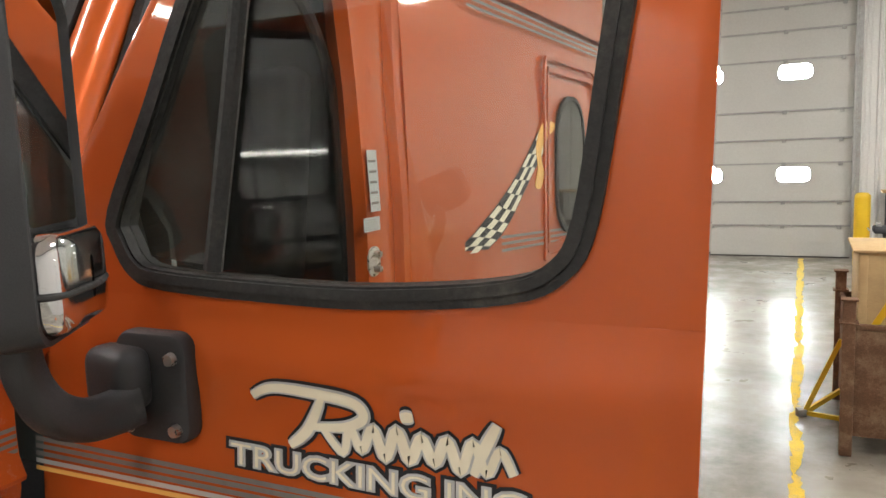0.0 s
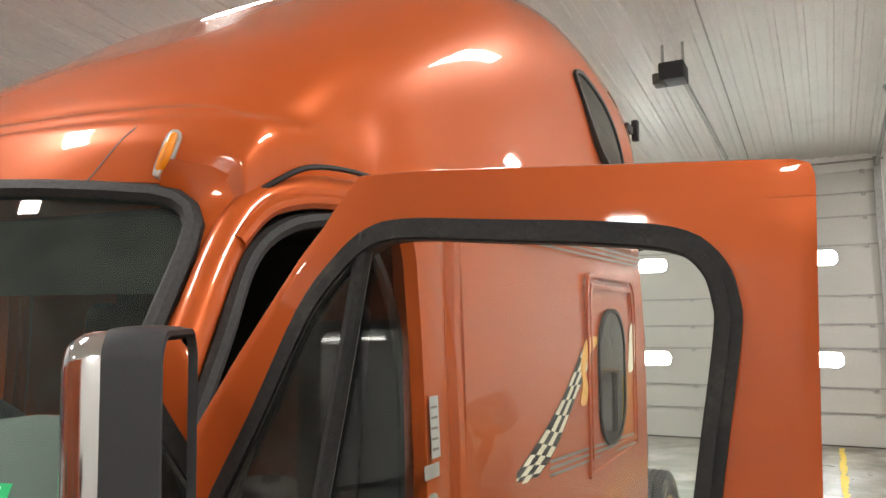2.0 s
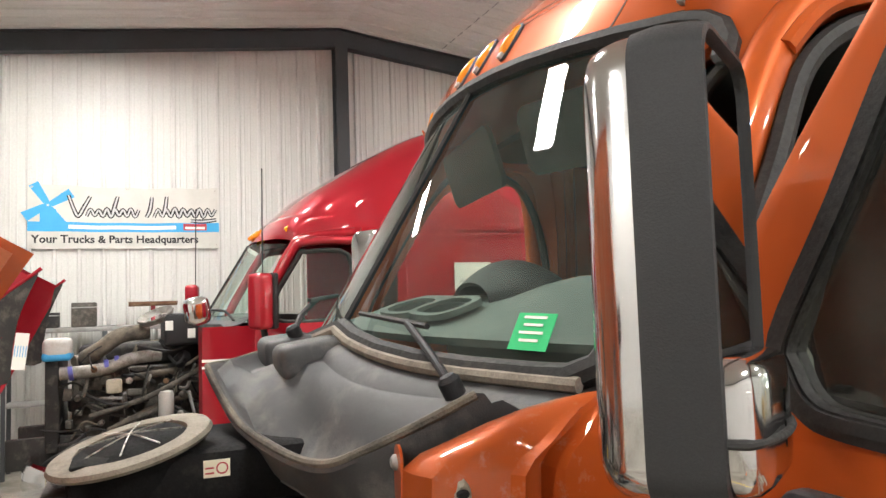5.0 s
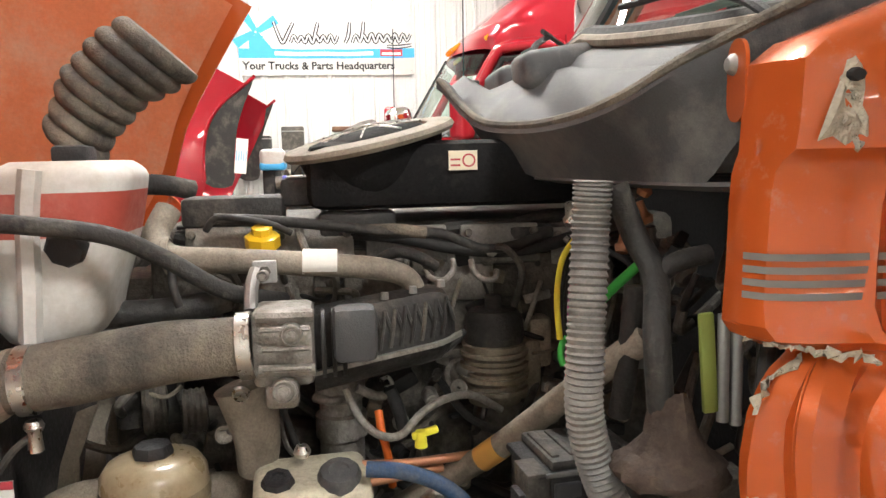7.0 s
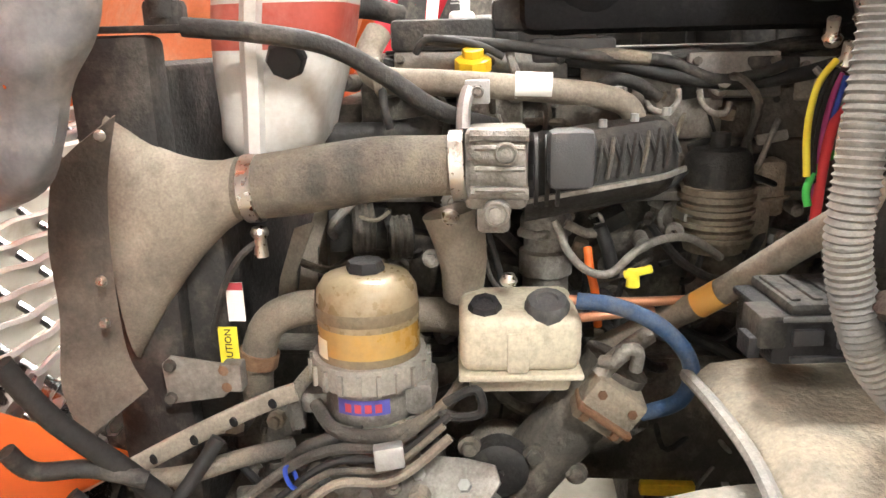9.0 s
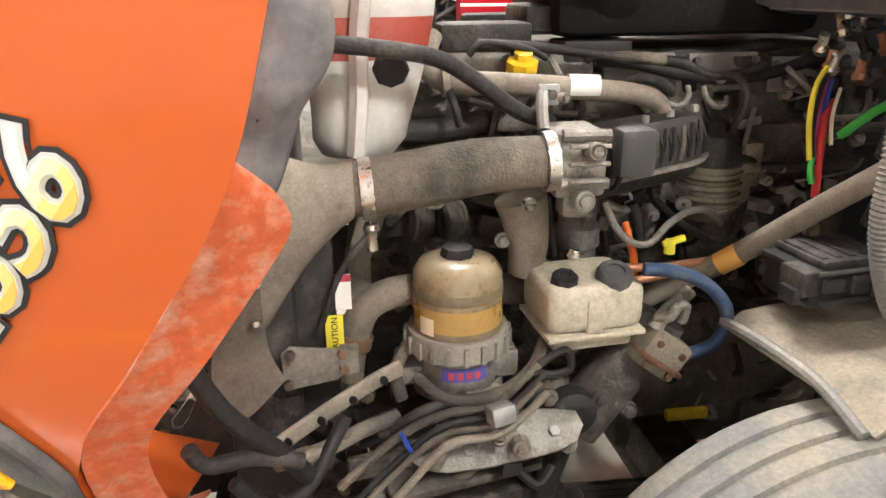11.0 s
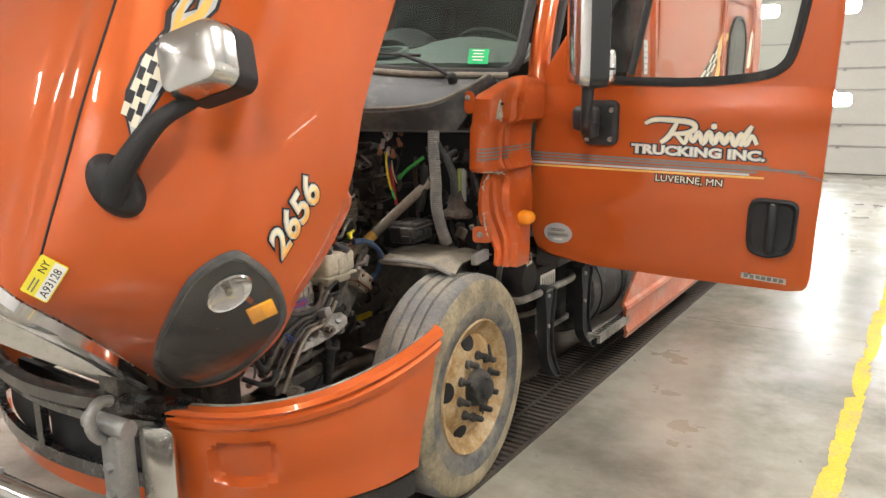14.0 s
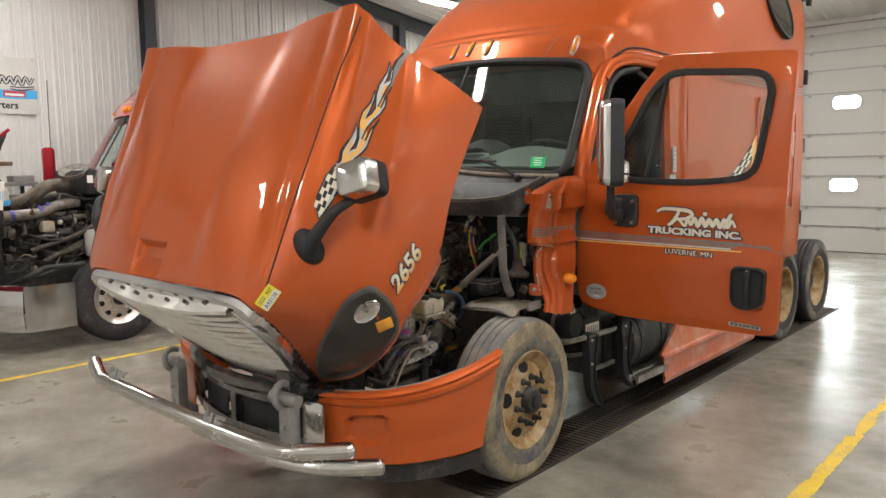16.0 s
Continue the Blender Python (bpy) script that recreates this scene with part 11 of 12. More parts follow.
for sx in (1, -1):
    bm = bmesh.new()
    tube(bm, [(sx * 1.5, 0.4 + 0.33 * (sx > 0), 2.3), (sx * 1.49, 0.41 + 0.33 * (sx > 0), 3.3)], 0.007, 6, 1)
    red_part("antenna", bm, PLASTIC, label="thin black whip antenna")
bm = bmesh.new()
box(bm, (1.13, 0.2, 2.03), (0.2, 0.22, 0.26), (10, 0, 20), bevel=0.07, seg=3)
red_part("hood_mirror", bm, CHROME, label="chrome mirror lying on the cowl")
for x in (-0.9, -0.18, 0, 0.18, 0.9):
    bm = bmesh.new()
    box(bm, (x, 0.9 + 0.25 * x * x, 2.83), (0.045, 0.12, 0.05), (35, 0, 0), bevel=0.015)
    red_part("clearance_lamp", bm, AMBER)
# rain tray and wipers
bm = bmesh.new()
sheet(bm, [[Vector((x, y + 0.27 * x * x, z)) for x in [-1.05 + 0.105 * i for i in range(21)]] for y, z in ((0.4, 1.96), (0.3, 1.9), (0.16, 1.86), (0.12, 1.9), (0.1, 1.82))])
thicken(bm, 0.008)
red_part("rain_tray", bm, GREY_PLASTIC)
for sx in (1, -1):
    bm = bmesh.new()
    tube(bm, [(sx * 0.9, 0.55, 1.93), (sx * 0.6, 0.5, 2.02), (sx * 0.2, 0.4, 2.03)], 0.012, 6, 3)
    red_part("wiper", bm, PLASTIC)
# hood tipped forward
bm = bmesh.new()
sheet(bm, [list(reversed(l))[:-1] + r for l, r in zip(left, right)])
bmesh.ops.recalc_face_normals(bm, faces=bm.faces[:])
bmesh.ops.solidify(bm, geom=bm.faces[:], thickness=0.012)
RED_HINGE = Matrix.Translation((0, -1.5, 0.7)) @ Matrix.Rotation(radians(60), 4, "X") @ Matrix.Translation((0, 1.2, -0.7))
back = (RM @ RED_HINGE).inverted()
for y0, z0, ny, nz in ((-0.87, 2.45, 1.0, -0.5), (-1.03, 2.12, 1.0, -0.2)):
    bmesh.ops.bisect_plane(bm, geom=bm.verts[:] + bm.edges[:] + bm.faces[:], plane_co=back @ Vector((0, y0, z0)), plane_no=back.to_3x3() @ Vector((0, ny, nz)), clear_outer=True)
rhood = red_part("hood", bm, RED, label="red hood tipped forward", m=RM @ RED_HINGE, sharp=60)
# dark wheel arch of the raised fender, with a paper note
arch = smooth_outline([(-0.9, 2.4), (-1.02, 2.31), (-1.17, 2.2), (-1.28, 2.03), (-1.33, 1.8), (-1.34, 1.52), (-1.12, 1.5), (-1.09, 1.75), (-1.05, 2.0), (-0.98, 2.2)], 3)
for sx in (1, -1):
    m = basis((RT[0] + sx * 1.262, 0, 0), (0, 1, 0), (0, 0, 1))
    red_part("arch_liner", slab(bmesh.new(), arch, 0.006, m), DUSTY_BLACK, rhood, "dark liner in the wheel arch", m=Matrix())
    rim = [Vector((RT[0] + sx * 1.268, y, z)) for y, z in ((-0.88, 2.43), (-1.02, 2.32), (-1.17, 2.2), (-1.29, 2.03), (-1.345, 1.8), (-1.35, 1.54))]
    red_part("arch_rim", tube(bmesh.new(), rim, 0.016, 8, 5), RED, rhood, m=Matrix())
note = red_part("paper_note", slab(bmesh.new(), rounded(0.1, 0.3, 0.004), 0.002, basis((RT[0] + 1.28, -1.03, 1.75), (0, 1, -0.12), (0, 0.12, 1))), WHITE, rhood, "white paper note with blue print", m=Matrix())
for k in range(5):
    red_part("note_print", box(bmesh.new(), (0, 0.04 - 0.02 * k, 0.003), (0.09, 0.006, 0.001)), BLUE, note, m=basis((RT[0] + 1.28, -1.03, 1.75), (0, 1, -0.12), (0, 0.12, 1)) @ Matrix.Rotation(radians(90), 4, "Z"))
# bumper, wheels
bm = bmesh.new()
rows = []
for z, o in ((0.26, 0.0), (0.32, -0.03), (0.5, -0.04), (0.68, -0.03), (0.75, 0.0), (0.77, 0.05)):
    rows.append([Vector((x, -1.22 + 0.3 * max(0.0, abs(x) - 0.7) ** 1.6 * 2.2 + o * 0.8, z)) for x in [-1.22 + 2.44 * i / 28 for i in range(29)]])
sheet(bm, rows)
thicken(bm, 0.008)
red_part("bumper", bm, CHROME, label="wide polished chrome bumper")
for sx in (1, -1):
    bm = bmesh.new()
    sheet(bm, [[Vector((sx * x, y, z)) for x, y in ((1.22, -1.0), (1.25, -0.85), (1.25, -0.48))] for z in (0.26, 0.5, 0.76)])
    thicken(bm, 0.008)
    red_part("bumper_return", bm, CHROME)
    wheel(red, RT[0] + sx * 1.12, RT[1] + 0.03, sx, rim_mat=ALLOY, tyre_mats=[TYRE_BLACK] * 3, label="black tyre on a polished ten-hole alloy wheel")
    for yy in (5.3, 6.6):
        wheel(red, RT[0] + sx * 1.05, RT[1] + yy, sx, rim_mat=ALLOY, tyre_mats=[TYRE_BLACK] * 3, steer=False, name="rear_wheel", label="black tyre on a polished ten-hole alloy wheel")
    red_part("frame_rail", box(bmesh.new(), (sx * 0.43, 2.7, 0.78), (0.09, 8.2, 0.28), bevel=0.01), DUSTY_BLACK)
    red_part("fuel_tank", lathe(bmesh.new(), [(0, 0.75), (0.27, 0.74), (0.3, 0.7), (0.3, -0.7), (0.27, -0.74), (0, -0.75)], turn_to((sx * 0.9, 2.9, 0.66), (0, 1, 0)), 24), WORN_CHROME)
red_part("front_axle", box(bmesh.new(), (0, 0.03, 0.45), (1.9, 0.12, 0.12), bevel=0.02), DARK_METAL)
# bare engine
eng = red_part("engine_block", box(bmesh.new(), (0.0, -0.25, 1.2), (0.62, 1.25, 0.62), bevel=0.05), DARK_METAL, label="grimy bare diesel engine")
red_part("rocker_cover", box(bmesh.new(), (0.0, -0.25, 1.62), (0.46, 1.15, 0.22), bevel=0.06, seg=3), DUSTY_BLACK, eng)
red_part("air_box", box(bmesh.new(), (0.25, 0.1, 1.86), (0.95, 0.32, 0.3), bevel=0.03), PLASTIC, eng, "black air cleaner box with pale labels")
for k, (yy, zz) in enumerate(((-0.02, 1.9), (0.1, 1.82))):
    red_part("label", box(bmesh.new(), (0.735, yy + 0.08 * k, zz), (0.004, 0.07, 0.09)), WHITE, eng)
red_part("air_ring", lathe(bmesh.new(), [(0.11, 0.0), (0.15, 0.02), (0.17, 0.05), (0.175, 0.04), (0.15, -0.01)], turn_to((0.55, -0.12, 1.97), (0.3, -0.4, 1)), 24), CAST, eng)
PIPES = [([(0.5, -0.2, 1.85), (0.55, -0.45, 1.82), (0.52, -0.62, 1.7), (0.35, -0.75, 1.62)], 0.075, HOSE), ([(0.5, -0.1, 1.62), (0.6, -0.35, 1.6), (0.62, -0.6, 1.52), (0.6, -0.95, 1.5)], 0.06, CAST),
         ([(0.35, 0.1, 1.45), (0.48, -0.3, 1.42), (0.42, -0.8, 1.35)], 0.035, HOSE), ([(0.7, 0.3, 1.5), (0.72, -0.2, 1.25), (0.66, -0.7, 1.1)], 0.025, DARK_METAL),
         ([(0.4, 0.2, 1.2), (0.62, -0.1, 1.15), (0.6, -0.55, 0.95)], 0.03, HOSE), ([(0.6, -0.75, 1.3), (0.7, -0.5, 1.2), (0.7, -0.2, 1.22)], 0.016, RUBBER), ([(0.55, 0.25, 1.75), (0.66, 0.0, 1.66), (0.63, -0.3, 1.72)], 0.014, RUBBER),
         ([(-0.4, -0.9, 1.55), (-0.6, -0.5, 1.6), (-0.5, 0.1, 1.7)], 0.06, TAN_METAL)]
for pts, r, mat in PIPES:
    red_part("pipe", tube(bmesh.new(), pts, r, 12, 5), mat, eng)
for p in ((0.6, -0.47, 1.57), (0.61, -0.56, 1.54), (0.62, -0.86, 1.5)):
    red_part("hose_clamp", lathe(bmesh.new(), [(0.062, -0.02), (0.068, -0.018), (0.068, 0.018), (0.062, 0.02)], turn_to(p, (0, -1, -0.15)), 18), DEEP_BLUE, eng)
red_part("filter", lathe(bmesh.new(), [(0, 0.2), (0.06, 0.19), (0.07, 0.15), (0.07, -0.1), (0.05, -0.12), (0, -0.12)], Matrix.Translation((0.72, -0.05, 1.1)), 18), WHITE_PAINT, eng, "white spin-on filter")
red_part("fluid_pot", box(bmesh.new(), (0.62, -0.5, 1.36), (0.14, 0.14, 0.13), bevel=0.025), CREAM_TANK, eng)
red_part("coolant_tank", box(bmesh.new(), (0.45, -0.98, 1.72), (0.34, 0.24, 0.2), bevel=0.05, seg=3), TANK, eng, "cloudy tank half full of blue fluid")
red_part("coolant", box(bmesh.new(), (0.45, -0.98, 1.655), (0.346, 0.246, 0.08), bevel=0.03, seg=3), BLUE, eng)
red_part("radiator", box(bmesh.new(), (0, -1.02, 1.2), (1.1, 0.12, 0.85), bevel=0.02), DUSTY_BLACK, eng)
rng = random.Random(31)
for k in range(46):
    p = Vector((rng.uniform(0.28, 0.62), rng.uniform(-0.85, 0.3), rng.uniform(0.92, 1.6)))
    s_ = rng.uniform(0.03, 0.085)
    if k % 3 == 0:
        bm = lathe(bmesh.new(), [(0, s_), (s_ * 0.5, s_ * 0.98), (s_ * 0.62, s_ * 0.6), (s_ * 0.8, s_ * 0.5), (s_ * 0.8, -s_)], turn_to(p, (1, rng.uniform(-0.5, 0.5), rng.uniform(-0.4, 0.8))), 14)
    elif k % 3 == 1:
        bm = box(bmesh.new(), p, (s_ * 1.6, s_ * rng.uniform(1, 2.4), s_ * rng.uniform(0.8, 1.8)), (rng.uniform(-20, 20), rng.uniform(-20, 20), rng.uniform(-25, 25)), bevel=s_ * 0.2)
    else:
        q = p + Vector((rng.uniform(0.02, 0.12), rng.uniform(-0.35, 0.35), rng.uniform(-0.2, 0.2)))
        bm = tube(bmesh.new(), [p, (p + q) / 2 + Vector((0.08, 0, rng.uniform(-0.08, 0.08))), q], rng.uniform(0.008, 0.02), 8, 4)
    red_part(("flange", "bracket", "hose")[k % 3], bm, (DARK_METAL, DUSTY_BLACK, RUBBER, CAST, DUSTY_BLACK, DARK_METAL, PLASTIC)[k % 7], eng)
# paper sign in the sleeper side
SM = RM @ basis((SIDE_X + 0.012, 2.93, 2.13), (0, 1, 0), (0, 0, 1))
sign = part("paper_sign", slab(bmesh.new(), rounded(0.42, 0.62, 0.004), 0.002, SM), WHITE, red, "white paper sign taped to the sleeper side")
lettering("FOR PARTS", 0.055, SM @ Matrix.Translation((-0.155, 0.1, 0.0022)), DARK_STEEL, sign, "sign_print", 0.0004)
for k, (x0, z0, x1, z1) in enumerate(((-0.11, -0.13, 0.0, -0.26), (0.0, -0.13, -0.11, -0.26), (-0.13, -0.2, 0.03, -0.19), (-0.12, -0.02, 0.1, -0.03), (-0.06, -0.06, 0.02, -0.055))):
    part("sign_mark", tube(bmesh.new(), [SM @ Vector((x0, z0, 0.003)), SM @ Vector((x1, z1, 0.003))], 0.012, 6, 1), DEEP_BLUE, sign)

# small fittings over the bare engine's side
fit_rng = random.Random(31)
for k in range(70):
    p = Vector((fit_rng.uniform(0.36, 0.66), fit_rng.uniform(-0.95, 0.3), fit_rng.uniform(0.75, 1.66)))
    bm = bmesh.new()
    pick = k % 5
    if pick == 0:
        box(bm, p, (fit_rng.uniform(0.04, 0.12), fit_rng.uniform(0.05, 0.16), fit_rng.uniform(0.04, 0.12)), (fit_rng.uniform(-20, 20), 0, 0), bevel=0.008)
        red_part("engine_module", bm, fit_rng.choice([PLASTIC, DARK_METAL, CAST, DARK_METAL]), eng)
    elif pick == 1:
        lathe(bm, [(0.02, 0), (0.03, 0.015), (0.028, 0.05), (0.014, 0.06), (0, 0.061)], turn_to(p, (1, fit_rng.uniform(-0.5, 0.5), fit_rng.uniform(-0.3, 0.6))), 10)
        red_part("engine_fitting", bm, fit_rng.choice([BRIGHT, CAST, DARK_METAL, RUST]), eng)
    else:
        q = p + Vector((0.05, fit_rng.uniform(-0.35, 0.35), fit_rng.uniform(-0.3, 0.2)))
        mid_ = (p + q) / 2 + Vector((0.06, 0, fit_rng.uniform(-0.1, 0.1)))
        tube(bm, [p, mid_, q], fit_rng.choice([0.007, 0.01, 0.016]), 6, 5)
        red_part("engine_line", bm, fit_rng.choice([RUBBER, DUSTY_BLACK, STEEL, HOSE, RUBBER]), eng)


# ---- banner on the west wall ----
BY0, BY1, BZ0, BZ1 = -1.47, 1.03, 2.93, 3.83
BX = WEST + 0.04
banner = thing("banner", "white vinyl banner with black script and blue band on the wall", "banner", at=(BX, (BY0 + BY1) / 2, BZ0))


def ban_pt(u, v, lift=0.0):
    """u along the banner, v up it, both 0 to 1; slack cloth sags between its eyelets."""
    sag = 0.035 * math.sin(math.pi * u) * v + 0.008 * math.sin(u * 23) * v
    return Vector((BX + lift + 0.006 * math.sin(u * 9 + v * 2), BY0 + (BY1 - BY0) * u, BZ0 + (BZ1 - BZ0) * v - sag))


bm = bmesh.new()
sheet(bm, [[ban_pt(i / 40, k / 10) for i in range(41)] for k in range(11)])
thicken(bm, 0.003)
part("sheet", bm, VINYL_WHITE, banner)


def ban_patch(u0, u1, v0, v1, mat, name, lift=0.006, lean=0.0):
    bm = bmesh.new()
    n = max(2, int((u1 - u0) * 40))
    sheet(bm, [[ban_pt(u0 + (u1 - u0) * i / n + lean * k, v0 + (v1 - v0) * k, lift) for i in range(n + 1)] for k in (0, 1)])
    return part(name, bm, mat, banner)


def ban_stroke(pts, w, mat, lift):
    line = spline([(u, v, 0) for u, v in pts], 5)
    rows = [[], []]
    n = len(line)
    for i, q in enumerate(line):
        d = line[min(i + 1, n - 1)] - line[max(i - 1, 0)]
        d = Vector((d.x * 2.5, d.y * 0.9, 0)).normalized()
        k = w * (0.5 + 0.5 * math.sin(math.pi * (0.15 + 0.7 * i / (n - 1))))
        rows[0].append(ban_pt(q.x - d.y * k / 2.5, q.y + d.x * k / 0.9, lift))
        rows[1].append(ban_pt(q.x + d.y * k / 2.5, q.y - d.x * k / 0.9, lift))
    bm = bmesh.new()
    sheet(bm, rows)
    part("script_stroke", bm, mat, banner)


ban_patch(0.0, 1.0, 0.27, 0.42, BLUE, "blue_band")
ban_patch(0.2, 0.76, 0.315, 0.375, WHITE, "white_bar", 0.009)
ban_patch(0.8, 0.93, 0.3, 0.41, LABEL_RED, "red_mark", 0.009)
ban_patch(0.81, 0.92, 0.32, 0.36, WHITE, "white_bar", 0.011)
# windmill mark as plain vanes and tower
for k in range(4):
    a = radians(35 + 90 * k)
    c, s_ = math.cos(a), math.sin(a)
    bm = bmesh.new()
    pts = [(0.0, 0.03), (0.34, 0.05), (0.34, -0.09), (0.04, -0.05)]
    bm.faces.new([bm.verts.new(ban_pt(0.1 + (c * x - s_ * y) / 2.5, 0.68 + (s_ * x + c * y) / 0.9, 0.007)) for x, y in pts])
    part("windmill_vane", bm, BLUE, banner)
ban_patch(0.06, 0.14, 0.42, 0.62, BLUE, "windmill_tower", 0.005)
# brand mark as plain brush strokes that spell nothing
def wave(u0, u1, n, lo, hi):
    return [(u0 + (u1 - u0) * i / n, (lo, hi)[i % 2] + 0.01 * ((i * 7) % 3)) for i in range(n + 1)]


for pts in ([(0.2, 0.84), (0.23, 0.6), (0.25, 0.52), (0.28, 0.68), (0.31, 0.85)], wave(0.29, 0.56, 13, 0.52, 0.63), [(0.45, 0.85), (0.435, 0.7), (0.42, 0.54)], [(0.63, 0.86), (0.62, 0.65), (0.6, 0.52)], [(0.71, 0.86), (0.7, 0.65), (0.685, 0.52)],
            wave(0.64, 0.98, 15, 0.52, 0.64), [(0.84, 0.46), (0.91, 0.45), (0.985, 0.47)]):
    ban_stroke(pts, 0.032, PRINT, 0.007)
    ban_stroke(pts, 0.013, SILVER, 0.009)


def ban_text(text, size, u, v, stretch):
    cu = bpy.data.curves.new("banner_lettering", "FONT")
    cu.body, cu.size, cu.offset, cu.resolution_u = text, size, 0.004, 2
    ob = bpy.data.objects.new("banner_lettering", cu)
    scene.collection.objects.link(ob)
    me = bpy.data.meshes.new_from_object(ob.evaluated_get(bpy.context.evaluated_depsgraph_get()))
    bpy.data.objects.remove(ob)
    b = bmesh.new()
    b.from_mesh(me)
    bpy.data.meshes.remove(me)
    for w in b.verts:
        w.co = ban_pt(u + w.co.x * stretch / 2.5, v + w.co.y / 0.9, 0.008)
    part("banner_lettering", b, PRINT, banner)


ban_text("Your Trucks & Parts Headquarters", 0.155, 0.02, 0.095, 0.98)
for u, v in ((0.02, 0.95), (0.5, 0.97), (0.98, 0.95), (0.02, 0.05), (0.98, 0.05)):
    part("eyelet", lathe(bmesh.new(), [(0.008, 0.003), (0.016, 0.004), (0.018, 0.0)], turn_to(ban_pt(u, v, 0.004), (1, 0, 0)), 12), BRIGHT, banner)

# ---- bench with tools under the banner ----
bench = thing("workbench", "grey steel workbench against the wall", "workbench", at=(WEST + 0.45, -0.6, 0))
part("top", box(bmesh.new(), (WEST + 0.45, -0.5, 1.83), (0.55, 2.4, 0.06), bevel=0.006), STEEL, bench)
part("shelf", box(bmesh.new(), (WEST + 0.45, -0.5, 0.9), (0.5, 2.3, 0.03), bevel=0.004), STEEL, bench)
for yy in (-1.65, -0.5, 0.65):
    for xx in (0.2, 0.7):
        part("leg", box(bmesh.new(), (WEST + xx, yy, 0.9), (0.05, 0.05, 1.8), bevel=0.004), DARK_STEEL, bench)


def press(x, y, z):
    root = thing("bench_tool", "dark steel tool with a red flat head on the bench", "tool", at=(x, y, z))
    part("head", box(bmesh.new(), (x, y, z + 0.28), (0.3, 0.62, 0.06), bevel=0.012), RUST, root)
    part("post", tube(bmesh.new(), [(x, y, z), (x, y, z + 0.26)], 0.03, 10, 1), LABEL_RED, root)
    part("foot", box(bmesh.new(), (x, y, z + 0.02), (0.24, 0.3, 0.04), bevel=0.008), DARK_METAL, root)


press(WEST + 0.45, 0.1, 1.86)
for yy, h, mat in ((-0.75, 0.32, DARK_METAL), (-1.2, 0.2, DUSTY_BLACK), (0.55, 0.1, STEEL)):
    bx = thing("tool_case", "dark steel tool case on the bench", "tool case", "cases on the bench", at=(WEST + 0.45, yy, 1.86))
    part("body", box(bmesh.new(), (WEST + 0.45, yy, 1.86 + h / 2), (0.3, 0.3, h), bevel=0.015), mat, bx)
    part("lid_rim", box(bmesh.new(), (WEST + 0.45, yy, 1.86 + h * 0.8), (0.31, 0.31, 0.015), bevel=0.003), STEEL, bx)

# ---- east aisle: bollard, rusty bin, plywood crate, yellow stand ----
bol = thing("bollard", "yellow steel bollard beside the overhead door", "bollard", at=(3.44, 13.55, 0))
part("post", lathe(bmesh.new(), [(0, 1.2), (0.08, 1.19), (0.115, 1.15), (0.12, 1.1), (0.12, 0.0), (0, 0)], Matrix.Translation((3.44, 13.55, 0)), 24), YELLOW_CLEAN, bol)
rb = thing("steel_bin", "rusty brown steel parts bin with corner posts", "parts bin", at=(3.35, 5.6, 0))
for xx, yy in ((2.84, 5.02), (3.9, 5.02), (2.84, 6.2), (3.9, 6.2)):
    part("post", box(bmesh.new(), (xx, yy, 0.53), (0.075, 0.075, 1.04), bevel=0.006), RUST, rb)
    part("post_cap", box(bmesh.new(), (xx, yy, 0.9), (0.11, 0.11, 0.012), bevel=0.002), RUST, rb)
    part("stacking_lip", box(bmesh.new(), (xx, yy, 1.05), (0.1, 0.1, 0.012), (0, 0, 0), bevel=0.003), RUST, rb)
for c, d in (((3.37, 5.03, 0.5), (1.0, 0.02, 0.72)), ((3.37, 6.19, 0.5), (1.0, 0.02, 0.72)), ((2.85, 5.6, 0.5), (0.02, 1.12, 0.72)), ((3.89, 5.6, 0.5), (0.02, 1.12, 0.72))):
    part("side", box(bmesh.new(), c, d, bevel=0.003), RUST, rb)
    top_c = (c[0], c[1], 0.87)
    part("rim", box(bmesh.new(), top_c, (d[0] + 0.01, d[1] + 0.02, 0.035), bevel=0.005), RUST, rb)
part("floor_plate", box(bmesh.new(), (3.37, 5.6, 0.15), (1.02, 1.12, 0.02)), RUST, rb)
cr = thing("plywood_crate", "pale plywood crate standing in the rusty bin", "crate", at=(3.4, 5.75, 0.16))
for c, d in (((3.4, 5.42, 0.74), (0.98, 0.02, 1.12)), ((3.4, 6.1, 0.74), (0.98, 0.02, 1.12)), ((2.92, 5.76, 0.74), (0.02, 0.66, 1.12)), ((3.88, 5.76, 0.74), (0.02, 0.66, 1.12)), ((3.4, 5.76, 1.31), (1.05, 0.75, 0.018))):
    part("panel", box(bmesh.new(), c, d, bevel=0.002), WOOD, cr)
for yy in (5.43,):
    part("batten", box(bmesh.new(), (2.94, yy - 0.02, 0.74), (0.05, 0.02, 1.1), bevel=0.002), WOOD, cr)
    part("strap", box(bmesh.new(), (3.15, yy - 0.022, 1.05), (0.045, 0.008, 0.62), (0, 28, 0), bevel=0.002), YELLOW_CLEAN, cr)
ys = thing("floor_stand", "low yellow steel stand on the floor line", "stand", at=(2.7, 5.75, 0))
for pts in ([(2.6, 5.72, 0.03), (2.83, 5.68, 0.62)], [(2.6, 5.72, 0.03), (2.9, 5.95, 0.2)], [(2.58, 5.72, 0.03), (2.86, 5.66, 0.03)]):
    part("leg", tube(bmesh.new(), pts, 0.022, 4, 1), YELLOW_CLEAN, ys)
part("foot", box(bmesh.new(), (2.58, 5.72, 0.03), (0.07, 0.07, 0.06), (0, 0, 20), bevel=0.01), STEEL, ys)
